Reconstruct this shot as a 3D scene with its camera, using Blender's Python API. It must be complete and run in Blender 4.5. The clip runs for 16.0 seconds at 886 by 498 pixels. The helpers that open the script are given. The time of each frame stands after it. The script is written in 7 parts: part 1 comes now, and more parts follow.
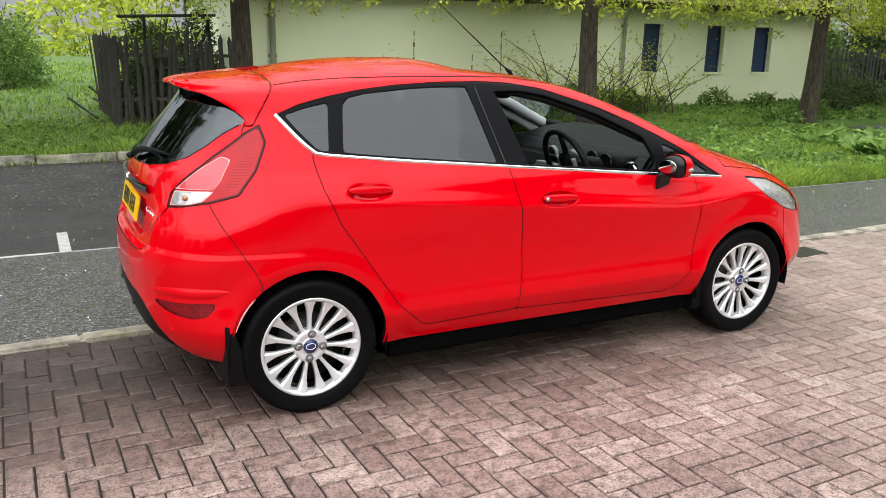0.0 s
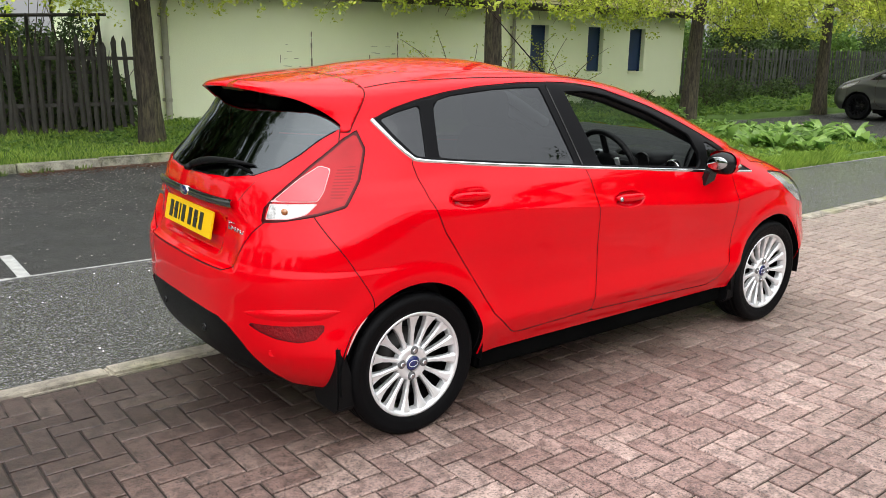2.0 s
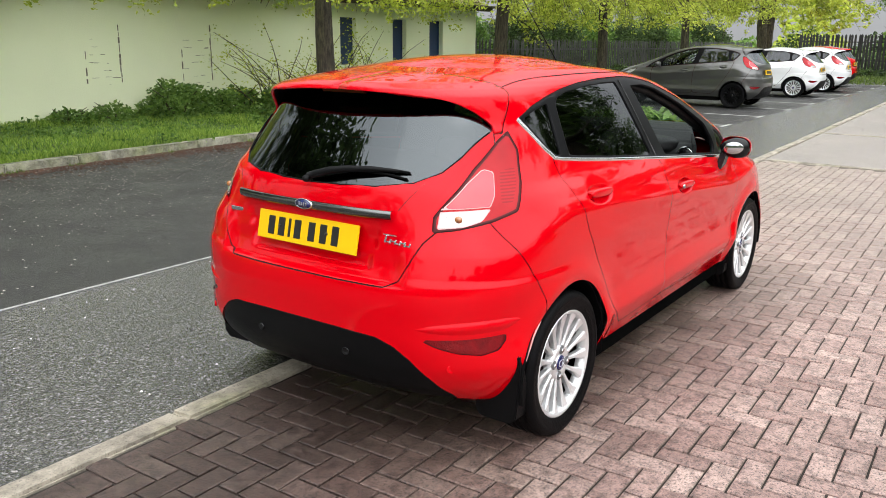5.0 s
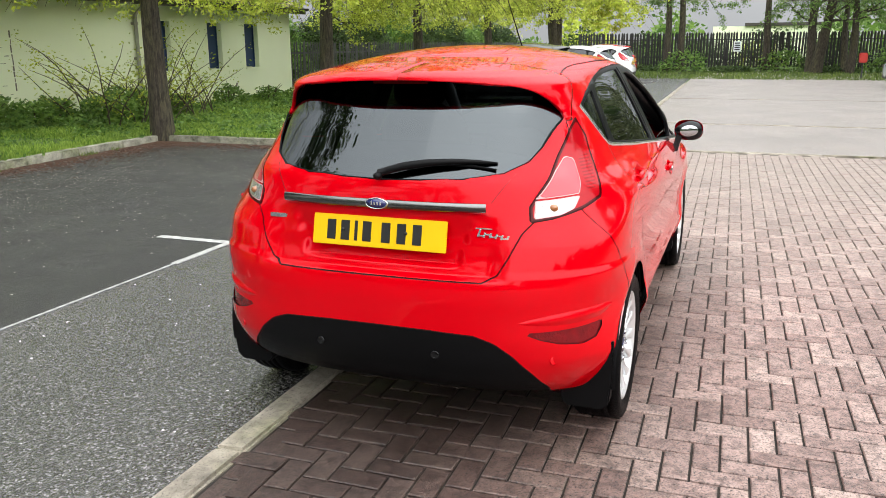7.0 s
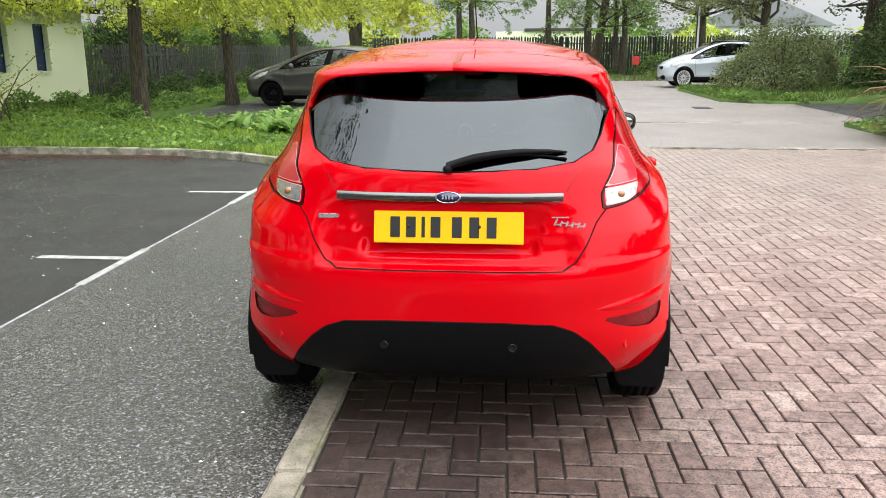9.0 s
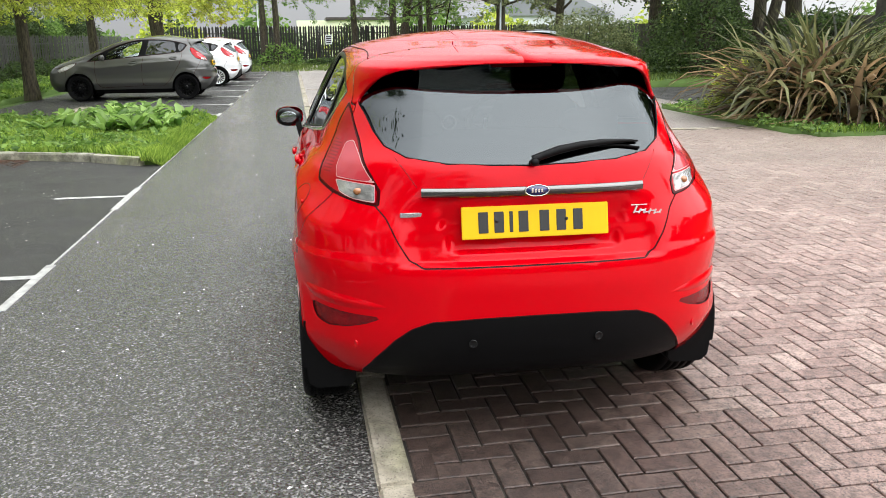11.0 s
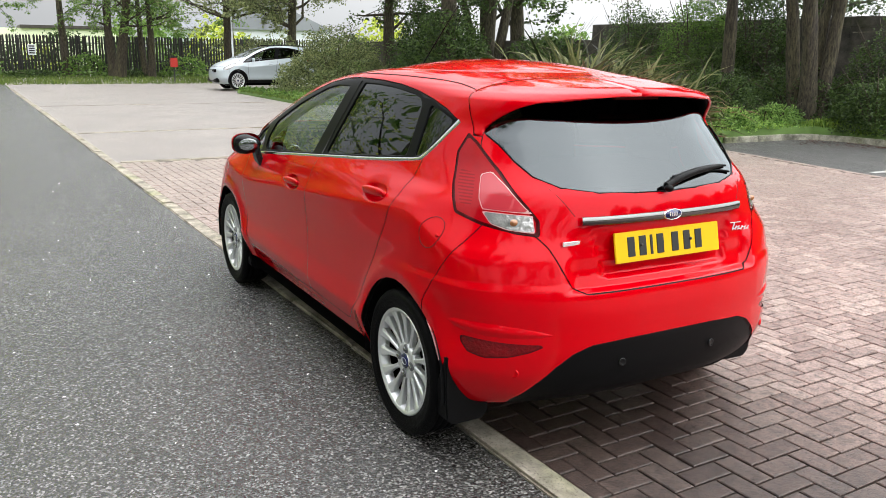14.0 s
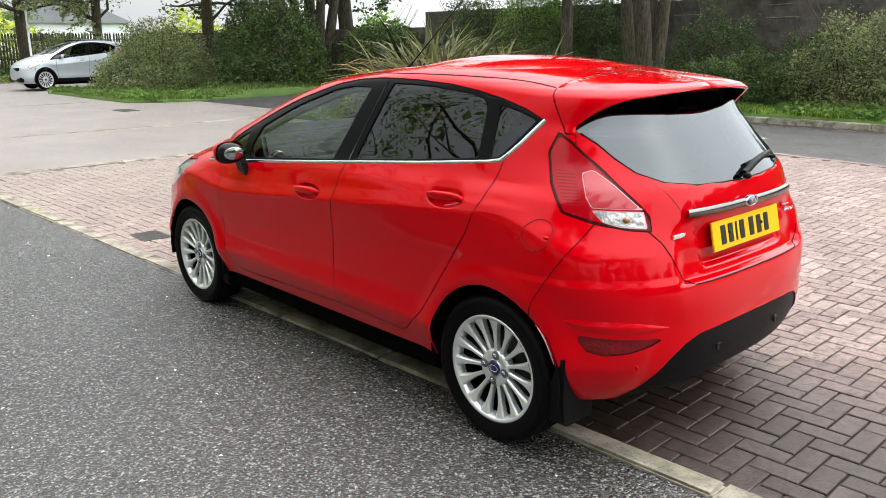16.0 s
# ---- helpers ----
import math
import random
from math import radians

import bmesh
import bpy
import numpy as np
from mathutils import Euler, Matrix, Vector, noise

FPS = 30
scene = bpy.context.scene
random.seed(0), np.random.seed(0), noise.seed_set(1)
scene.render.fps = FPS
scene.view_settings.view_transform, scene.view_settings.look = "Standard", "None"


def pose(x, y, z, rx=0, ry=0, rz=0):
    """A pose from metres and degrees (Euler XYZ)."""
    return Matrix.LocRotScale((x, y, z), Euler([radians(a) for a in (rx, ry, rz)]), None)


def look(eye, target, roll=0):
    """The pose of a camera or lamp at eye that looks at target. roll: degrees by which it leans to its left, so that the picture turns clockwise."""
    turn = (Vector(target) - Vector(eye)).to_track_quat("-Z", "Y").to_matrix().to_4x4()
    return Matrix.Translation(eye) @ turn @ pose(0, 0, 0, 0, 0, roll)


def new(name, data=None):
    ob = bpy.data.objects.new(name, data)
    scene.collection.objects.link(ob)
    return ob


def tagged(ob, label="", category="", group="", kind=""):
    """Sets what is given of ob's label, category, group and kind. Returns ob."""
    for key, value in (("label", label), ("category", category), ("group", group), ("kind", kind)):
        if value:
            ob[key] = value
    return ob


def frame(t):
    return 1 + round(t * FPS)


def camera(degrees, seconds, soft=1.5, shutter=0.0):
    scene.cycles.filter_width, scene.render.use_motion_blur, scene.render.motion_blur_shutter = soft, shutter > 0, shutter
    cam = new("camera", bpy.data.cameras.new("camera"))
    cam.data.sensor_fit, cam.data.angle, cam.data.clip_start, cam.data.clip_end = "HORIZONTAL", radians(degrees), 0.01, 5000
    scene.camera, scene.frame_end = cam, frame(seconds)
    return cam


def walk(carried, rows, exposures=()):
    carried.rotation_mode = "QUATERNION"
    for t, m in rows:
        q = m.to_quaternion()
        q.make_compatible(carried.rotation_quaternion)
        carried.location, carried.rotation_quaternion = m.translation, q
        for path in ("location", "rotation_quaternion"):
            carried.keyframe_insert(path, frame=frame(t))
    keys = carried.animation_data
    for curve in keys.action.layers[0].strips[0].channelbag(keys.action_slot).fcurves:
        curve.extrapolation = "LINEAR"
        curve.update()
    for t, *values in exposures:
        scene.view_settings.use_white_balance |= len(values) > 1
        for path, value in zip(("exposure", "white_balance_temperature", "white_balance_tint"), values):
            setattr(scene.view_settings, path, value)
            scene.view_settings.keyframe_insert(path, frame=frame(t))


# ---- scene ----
cam = camera(57.1, 16.0, 0.55)
PATH = [
    (0, (-0.985, -3.944, 1.545), (-0.103, -2.219, 1.05), 1.1),
    (0.5, (-1.25, -3.812, 1.551), (-0.286, -2.134, 1.048), 1.3),
    (1, (-1.458, -3.668, 1.536), (-0.413, -2.037, 1.038), 1.4),
    (1.5, (-1.601, -3.46, 1.523), (-0.488, -1.872, 1.033), 1.3),
    (2, (-1.776, -3.3, 1.521), (-0.595, -1.761, 1.035), 1.0),
    (2.5, (-2.007, -3.176, 1.533), (-0.755, -1.692, 1.053), 0.9),
    (3, (-2.158, -2.98, 1.499), (-0.83, -1.561, 1.024), 0.8),
    (3.5, (-2.305, -2.778, 1.551), (-0.911, -1.435, 1.048), 1.1),
    (4, (-2.52, -2.609, 1.544), (-1.061, -1.332, 1.052), 0.9),
    (4.5, (-2.677, -2.442, 1.539), (-1.153, -1.242, 1.049), 0.8),
    (5, (-2.758, -2.169, 1.523), (-1.176, -1.051, 1.026), 0.6),
    (5.2, (-2.785, -2.067, 1.522), (-1.178, -0.988, 1.021), 1.0),
    (7.3, (-3.224, -1.084, 1.454), (-1.387, -0.458, 0.97), -0.9),
    (7.5, (-3.258, -1.004, 1.452), (-1.41, -0.412, 0.969), -1.1),
    (8, (-3.322, -0.755, 1.446), (-1.432, -0.309, 0.967), -0.6),
    (8.5, (-3.294, -0.484, 1.42), (-1.376, -0.175, 0.945), -0.4),
    (9, (-3.336, -0.238, 1.416), (-1.402, -0.057, 0.937), -0.3),
    (9.2, (-3.331, -0.149, 1.419), (-1.396, -0.005, 0.934), -0.6),
    (11.5, (-3.166, 0.991, 1.44), (-1.279, 0.557, 0.938), -0.3),
    (12, (-3.067, 1.244, 1.454), (-1.211, 0.688, 0.959), -0.2),
    (12.5, (-3.045, 1.544, 1.473), (-1.225, 0.872, 0.986), 0.2),
    (13, (-2.986, 1.774, 1.484), (-1.206, 0.999, 1.005), 0.3),
    (13.5, (-2.864, 1.978, 1.489), (-1.123, 1.114, 1.014), 0.7),
    (14, (-2.758, 2.19, 1.495), (-1.066, 1.234, 1.022), 0.8),
    (14.5, (-2.641, 2.409, 1.503), (-1.005, 1.363, 1.026), 0.6),
    (15, (-2.431, 2.584, 1.483), (-0.861, 1.441, 1.004), 0.3),
    (15.5, (-2.229, 2.75, 1.507), (-0.733, 1.515, 1.017), -0.1),
    (16, (-2.067, 2.97, 1.538), (-0.642, 1.659, 1.037), -0.6),
]
LIFT = Vector((0, 0, 0.02))          # the wheels stand this much above the first guess of the ground
walk(cam, [(t, look(Vector(eye) + LIFT, Vector(target) + LIFT, roll)) for t, eye, target, roll in PATH], ((0.0, 0.58), (5.0, 0.70), (9.0, 0.82), (12.0, 0.8), (16.0, 0.82)))
SKY, SUN = 0.114, 0.6

# ---- world and sun: bright overcast ----
world = bpy.data.worlds.new("world")
scene.world = world
world.use_nodes = True
wn, wl = world.node_tree.nodes, world.node_tree.links
sky = wn.new("ShaderNodeTexSky")
sky.sky_type, sky.sun_disc = "NISHITA", False
sky.sun_elevation, sky.sun_rotation = radians(48), radians(219)
sky.air_density, sky.dust_density, sky.ozone_density = 1.0, 6.0, 1.0
grey = wn.new("ShaderNodeHueSaturation")
grey.inputs["Saturation"].default_value = 0.22
wl.new(sky.outputs[0], grey.inputs["Color"])
deck = wn.new("ShaderNodeMix")          # an even cloud deck veils most of the clear sky
deck.data_type = "RGBA"
deck.inputs[0].default_value = 0.88
glow = wn.new("ShaderNodeVectorMath")       # the cloud thins smoothly towards the hidden sun
glow.operation = "DOT_PRODUCT"
glow.inputs[1].default_value = (-0.42, -0.51, 0.75)
thin = wn.new("ShaderNodeMapRange")
thin.inputs[1].default_value, thin.inputs[2].default_value = -0.6, 1.0
thin.interpolation_type = "SMOOTHSTEP"
thin.inputs[3].default_value, thin.inputs[4].default_value = 0.5, 2.15
wl.new(glow.outputs["Value"], thin.inputs[0])
bright = wn.new("ShaderNodeMath")
bright.operation = "MULTIPLY"
wl.new(thin.outputs[0], bright.inputs[0])
up = wn.new("ShaderNodeSeparateXYZ")      # overcast: brightest overhead, a third of that at the horizon
heaven = wn.new("ShaderNodeTexCoord").outputs["Generated"]
wl.new(heaven, up.inputs[0])
wl.new(heaven, glow.inputs[0])
rise = wn.new("ShaderNodeMapRange")
rise.inputs[3].default_value, rise.inputs[4].default_value = 0.68, 1.42
wl.new(up.outputs[2], rise.inputs[0])
cloud = wn.new("ShaderNodeMix")
cloud.data_type, cloud.blend_type = "RGBA", "MULTIPLY"
cloud.inputs[0].default_value = 1.0
cloud.inputs[6].default_value = (7.55, 7.75, 7.95, 1)
wl.new(rise.outputs[0], bright.inputs[1])
wl.new(bright.outputs[0], cloud.inputs[7])
wl.new(cloud.outputs[2], deck.inputs[7])
wl.new(grey.outputs[0], deck.inputs[6])
wl.new(deck.outputs[2], wn["Background"].inputs["Color"])
wn["Background"].inputs["Strength"].default_value = SKY
sun = new("sun", bpy.data.lights.new("sun", "SUN"))
sun.data.energy, sun.data.angle, sun.data.color = SUN, radians(100), (1.0, 0.97, 0.92)
sun.matrix_world = look((-9, -11, 16), (0, 0, 0))

# ---- materials ----


def material(name):
    m = bpy.data.materials.new(name)
    m.use_nodes = True
    return m, m.node_tree.nodes, m.node_tree.links, m.node_tree.nodes["Principled BSDF"]


def plain(name, colour, rough=0.5, metal=0.0, coat=0.0, vary=0.12, scale=6.0, bump=0.0, bump_scale=60.0, **more):
    """Colour with a soft two-scale variation and fine relief."""
    m, n, l, b = material(name)
    co = n.new("ShaderNodeTexCoord")
    big, small = n.new("ShaderNodeTexNoise"), n.new("ShaderNodeTexNoise")
    big.inputs["Scale"].default_value, small.inputs["Scale"].default_value = scale, bump_scale
    big.inputs["Detail"].default_value = 5
    small.inputs["Detail"].default_value = 3
    for t in (big, small):
        l.new(co.outputs["Object"], t.inputs["Vector"])
    mix = n.new("ShaderNodeMix")
    mix.data_type = "RGBA"
    mix.inputs[6].default_value = (*[c * (1 - vary) for c in colour], 1)
    mix.inputs[7].default_value = (*[min(1, c * (1 + vary)) for c in colour], 1)
    l.new(big.outputs["Fac"], mix.inputs[0])
    l.new(mix.outputs[2], b.inputs["Base Color"])
    b.inputs["Roughness"].default_value, b.inputs["Metallic"].default_value = rough, metal
    b.inputs["Coat Weight"].default_value, b.inputs["Coat Roughness"].default_value = coat, 0.02
    for k, v in more.items():
        b.inputs[k.replace("_", " ")].default_value = v
    if bump:
        bp = n.new("ShaderNodeBump")
        bp.inputs["Strength"].default_value, bp.inputs["Distance"].default_value = bump, 0.01
        l.new(small.outputs["Fac"], bp.inputs["Height"])
        l.new(bp.outputs[0], b.inputs["Normal"])
    return m


def ramp(n, stops, mode="LINEAR"):
    r = n.new("ShaderNodeValToRGB")
    r.color_ramp.interpolation = mode
    e = r.color_ramp.elements
    while len(e) < len(stops):
        e.new(0.5)
    for k, (p, c) in enumerate(stops):
        e[k].position, e[k].color = p, (*c, 1)
    return r


def noise_tex(n, l, vec, scale, detail=4.0, rough=0.55):
    t = n.new("ShaderNodeTexNoise")
    t.inputs["Scale"].default_value, t.inputs["Detail"].default_value, t.inputs["Roughness"].default_value = scale, detail, rough
    l.new(vec, t.inputs["Vector"])
    return t.outputs["Fac"]


def mixed(n, l, fac, a, b, blend="MIX"):
    m = n.new("ShaderNodeMix")
    m.data_type, m.blend_type = "RGBA", blend
    for k, v in ((0, fac), (6, a), (7, b)):
        if isinstance(v, (int, float)):
            m.inputs[k].default_value = v
        elif isinstance(v, tuple):
            m.inputs[k].default_value = (*v, 1)
        else:
            l.new(v, m.inputs[k])
    return m.outputs[2]


def asphalt(name, dark, light, chip, wet=0.5, chip_size=150.0, relief=0.6):
    """Rolled stone chippings in tar: pale chips among dark ones, damp patches, relief."""
    m, n, l, b = material(name)
    co = n.new("ShaderNodeTexCoord").outputs["Object"]
    v = n.new("ShaderNodeTexVoronoi")
    v.inputs["Scale"].default_value = chip_size
    l.new(co, v.inputs["Vector"])
    sep = n.new("ShaderNodeSeparateColor")
    l.new(v.outputs["Color"], sep.inputs[0])
    r = ramp(n, ((0.0, dark), (0.55, tuple(0.5 * (a + c) for a, c in zip(dark, light))), (0.86, light), (0.97, chip)))
    l.new(sep.outputs[0], r.inputs[0])
    patch = noise_tex(n, l, co, 0.7, 6)
    pr = ramp(n, ((0.36, (0.88, 0.88, 0.88)), (0.66, (1.10, 1.09, 1.08))))
    l.new(patch, pr.inputs[0])
    clump = ramp(n, ((0.36, (0.62, 0.62, 0.62)), (0.50, (1.0, 1.0, 1.0)), (0.64, (1.42, 1.40, 1.38))))      # chippings gather in small clumps
    l.new(noise_tex(n, l, co, 42.0, 3, 0.7), clump.inputs[0])
    stones = mixed(n, l, 1.0, r.outputs[0], clump.outputs[0], "MULTIPLY")
    l.new(mixed(n, l, 1.0, stones, pr.outputs[0], "MULTIPLY"), b.inputs["Base Color"])
    rr = ramp(n, ((0.38, (wet * 0.88,) * 3), (0.62, (min(1, wet * 1.12),) * 3)))
    l.new(noise_tex(n, l, co, 1.3, 4), rr.inputs[0])
    l.new(rr.outputs[0], b.inputs["Roughness"])
    b.inputs["Specular IOR Level"].default_value = 1.0 if wet < 0.42 else 0.5
    bp = n.new("ShaderNodeBump")
    bp.inputs["Strength"].default_value, bp.inputs["Distance"].default_value = relief, 0.01
    lump = n.new("ShaderNodeMath")
    lump.operation = "MULTIPLY_ADD"
    l.new(sep.outputs[1], lump.inputs[0])
    lump.inputs[1].default_value = -0.8
    l.new(v.outputs["Distance"], lump.inputs[2])
    l.new(lump.outputs[0], bp.inputs["Height"])
    bp.invert = True
    l.new(bp.outputs[0], b.inputs["Normal"])
    return m


def brick_material():
    m, n, l, b = material("clay_paver")
    co = n.new("ShaderNodeTexCoord").outputs["Object"]
    geo = n.new("ShaderNodeNewGeometry")
    pos = geo.outputs["Position"]
    add = n.new("ShaderNodeMath")
    add.operation = "ADD"
    l.new(n.new("ShaderNodeObjectInfo").outputs["Random"], add.inputs[0])
    l.new(geo.outputs["Random Per Island"], add.inputs[1])
    fr = n.new("ShaderNodeMath")
    fr.operation = "FRACT"
    l.new(add.outputs[0], fr.inputs[0])
    tone = ramp(n, ((0.0, (0.265, 0.180, 0.159)), (0.4, (0.325, 0.231, 0.205)), (0.8, (0.366, 0.267, 0.238)), (1.0, (0.435, 0.334, 0.296))))
    l.new(fr.outputs[0], tone.inputs[0])
    speck = ramp(n, ((0.36, (0.09, 0.09, 0.09)), (0.46, (0.90, 0.90, 0.90)), (0.66, (1.42, 1.40, 1.38))))
    l.new(noise_tex(n, l, pos, 105.0, 4, 0.7), speck.inputs[0])
    c = mixed(n, l, 1.0, tone.outputs[0], speck.outputs[0], "MULTIPLY")
    blotch = ramp(n, ((0.40, (0.55, 0.53, 0.53)), (0.54, (1.04, 1.03, 1.03))))
    l.new(noise_tex(n, l, pos, 21.0, 5, 0.65), blotch.inputs[0])
    c = mixed(n, l, 1.0, c, blotch.outputs[0], "MULTIPLY")
    stain = ramp(n, ((0.34, (0.80, 0.78, 0.77)), (0.62, (1.08, 1.07, 1.06))))
    l.new(noise_tex(n, l, pos, 0.8, 6), stain.inputs[0])
    c = mixed(n, l, 1.0, c, stain.outputs[0], "MULTIPLY")
    # grime and moss along the edging, deepened by the car's shade painted in
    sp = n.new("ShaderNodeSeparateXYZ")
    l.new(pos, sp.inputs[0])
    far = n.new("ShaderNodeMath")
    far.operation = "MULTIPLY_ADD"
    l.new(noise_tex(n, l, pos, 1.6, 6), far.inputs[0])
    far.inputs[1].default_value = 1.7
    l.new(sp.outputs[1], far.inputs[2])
    grime_shade = ramp(n, ((0.0, (1, 1, 1)), (0.42, (0.48, 0.45, 0.43)), (0.8, (0.175, 0.163, 0.155))))
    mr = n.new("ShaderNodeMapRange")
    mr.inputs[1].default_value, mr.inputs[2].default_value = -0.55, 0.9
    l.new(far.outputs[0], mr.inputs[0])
    worn = n.new("ShaderNodeMapRange")         # grime and painted shade fade out past the parking place
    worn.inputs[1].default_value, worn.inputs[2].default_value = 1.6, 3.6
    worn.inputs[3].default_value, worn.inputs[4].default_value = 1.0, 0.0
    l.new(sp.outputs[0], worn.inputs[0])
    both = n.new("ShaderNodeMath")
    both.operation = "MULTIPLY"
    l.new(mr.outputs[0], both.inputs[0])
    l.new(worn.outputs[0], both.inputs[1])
    l.new(both.outputs[0], grime_shade.inputs[0])
    c = mixed(n, l, 1.0, c, grime_shade.outputs[0], "MULTIPLY")
    # the bricks turn tan grey towards the far end of the paving
    far_tan = n.new("ShaderNodeMapRange")
    far_tan.inputs[1].default_value, far_tan.inputs[2].default_value = 1.5, 6.5
    far_tan.inputs[4].default_value = 0.5
    l.new(sp.outputs[0], far_tan.inputs[0])
    l.new(mixed(n, l, far_tan.outputs[0], c, (0.27, 0.232, 0.196)), b.inputs["Base Color"])
    rr = ramp(n, ((0.38, (0.31,) * 3), (0.62, (0.42,) * 3)))
    l.new(noise_tex(n, l, pos, 1.1, 5), rr.inputs[0])
    l.new(rr.outputs[0], b.inputs["Roughness"])
    bp = n.new("ShaderNodeBump")
    bp.inputs["Strength"].default_value, bp.inputs["Distance"].default_value = 0.75, 0.006
    l.new(noise_tex(n, l, pos, 140.0, 3, 0.7), bp.inputs["Height"])
    l.new(bp.outputs[0], b.inputs["Normal"])
    return m


def leaf_material(name, dark, light, rough=0.45):
    """Leaves that vary one by one and let some light through."""
    m, n, l, b = material(name)
    geo = n.new("ShaderNodeNewGeometry")
    r = ramp(n, ((0.0, dark), (1.0, light)))
    add, fr = n.new("ShaderNodeMath"), n.new("ShaderNodeMath")
    add.operation, fr.operation = "ADD", "FRACT"
    l.new(geo.outputs["Random Per Island"], add.inputs[0])
    l.new(n.new("ShaderNodeObjectInfo").outputs["Random"], add.inputs[1])
    l.new(add.outputs[0], fr.inputs[0])
    l.new(fr.outputs[0], r.inputs[0])
    patch = ramp(n, ((0.3, (0.72, 0.75, 0.7)), (0.7, (1.2, 1.15, 1.05))))
    l.new(noise_tex(n, l, geo.outputs["Position"], 1.2, 3), patch.inputs[0])
    c = mixed(n, l, 1.0, r.outputs[0], patch.outputs[0], "MULTIPLY")
    l.new(c, b.inputs["Base Color"])
    b.inputs["Roughness"].default_value = rough
    tr = n.new("ShaderNodeBsdfTranslucent")
    l.new(c, tr.inputs["Color"])
    mx = n.new("ShaderNodeMixShader")
    mx.inputs[0].default_value = 0.52
    l.new(b.outputs[0], mx.inputs[1])
    l.new(tr.outputs[0], mx.inputs[2])
    l.new(mx.outputs[0], n["Material Output"].inputs["Surface"])
    return m


def glass_material(name, tint, f0, rise=3.0, sheen=(0.93, 0.96, 1.0)):
    """A pane: a mirror that grows towards grazing views over a tinted see-through sheet."""
    m, n, l, b = material(name)
    t, g, f, mx = (n.new(k) for k in ("ShaderNodeBsdfTransparent", "ShaderNodeBsdfGlossy", "ShaderNodeLayerWeight", "ShaderNodeMixShader"))
    t.inputs["Color"].default_value = (*tint, 1)
    g.inputs["Roughness"].default_value = 0.012
    g.inputs["Color"].default_value = (*sheen, 1)
    f.inputs["Blend"].default_value = 0.5
    p = n.new("ShaderNodeMath")
    p.operation = "POWER"
    l.new(f.outputs["Facing"], p.inputs[0])
    p.inputs[1].default_value = rise
    r = n.new("ShaderNodeMapRange")
    r.inputs[3].default_value, r.inputs[4].default_value = f0, 0.95
    l.new(p.outputs[0], r.inputs[0])
    l.new(r.outputs[0], mx.inputs[0])
    l.new(t.outputs[0], mx.inputs[1])
    l.new(g.outputs[0], mx.inputs[2])
    l.new(mx.outputs[0], n["Material Output"].inputs["Surface"])
    return m


def paint_material(name, colour, flake=0.0, sheen=(1.0, 1.0, 1.0)):
    """Lacquered paint: a tinted gloss near head-on that turns white towards grazing views, and a faint dusty haze."""
    m, n, l, b = material(name)
    co = n.new("ShaderNodeTexCoord").outputs["Object"]
    c = mixed(n, l, noise_tex(n, l, co, 3.0, 5), tuple(v * 0.94 for v in colour), tuple(min(1, v * 1.05) for v in colour))
    l.new(c, b.inputs["Base Color"])
    b.inputs["Metallic"].default_value = flake
    b.inputs["Specular IOR Level"].default_value = 0.44
    b.inputs["Specular Tint"].default_value = (*sheen, 1)
    rr = ramp(n, ((0.35, (0.012,) * 3), (0.75, (0.05,) * 3)))
    l.new(noise_tex(n, l, co, 5.0, 4), rr.inputs[0])
    l.new(rr.outputs[0], b.inputs["Roughness"])
    if flake:
        b.inputs["Roughness"].default_value = 0.4
        l.remove(b.inputs["Roughness"].links[0])
        b.inputs["Coat Weight"].default_value = 1.0
        l.new(rr.outputs[0], b.inputs["Coat Roughness"])
    return m


RED = paint_material("red_paint", (0.56, 0.0, 0.004), sheen=(1.0, 0.42, 0.47))
BLACK = plain("black_plastic", (0.0034, 0.0034, 0.0038), 0.45, Specular_IOR_Level=0.12, bump=0.15, bump_scale=400)
SATIN = plain("satin_black_trim", (0.0042, 0.0043, 0.005), 0.30, Specular_IOR_Level=0.06)
# underside black without gloss: the shade under the car is in the colour
UNDER_SHADE = plain("matt_underside_shade", (0.003, 0.003, 0.003), 0.95, Specular_IOR_Level=0.0, vary=0.4, scale=8)
GLOSS = plain("gloss_black", (0.005, 0.005, 0.0055), 0.25, Specular_IOR_Level=0.3)
GAPM = plain("seam_shadow", (0.03, 0.002, 0.002), 0.9)
RUBBER = plain("tyre_rubber", (0.0026, 0.0026, 0.003), 0.5, Specular_IOR_Level=0.07, bump=0.3, bump_scale=160)
ALLOY = plain("silver_alloy", (0.76, 0.77, 0.78), 0.30, metal=0.6, coat=0.5, vary=0.05)
STEEL = plain("bright_steel", (0.45, 0.45, 0.46), 0.18, metal=1.0, vary=0.05)
CHROME = plain("chrome", (0.86, 0.87, 0.88), 0.09, metal=1.0, vary=0.04)
BRUSHED = plain("dark_chrome", (0.17, 0.168, 0.165), 0.18, metal=1.0, vary=0.08)
YELLOW = plain("plate_yellow", (0.74, 0.45, 0.004), 0.4, Specular_IOR_Level=0.2, vary=0.04)
INK = plain("plate_black", (0.012, 0.012, 0.012), 0.35)
BLUE = plain("badge_blue", (0.008, 0.014, 0.09), 0.15, coat=0.8)
LAMP_RED = plain("lamp_red", (0.32, 0.0015, 0.006), 0.10, Specular_IOR_Level=0.1, coat=0.3, vary=0.22, scale=11)
LAMP_RIB = plain("ribbed_lamp_red", (0.24, 0.001, 0.004), 0.14, Specular_IOR_Level=0.1, coat=0.3)
_n, _l = LAMP_RIB.node_tree.nodes, LAMP_RIB.node_tree.links      # moulded ribs behind the lens
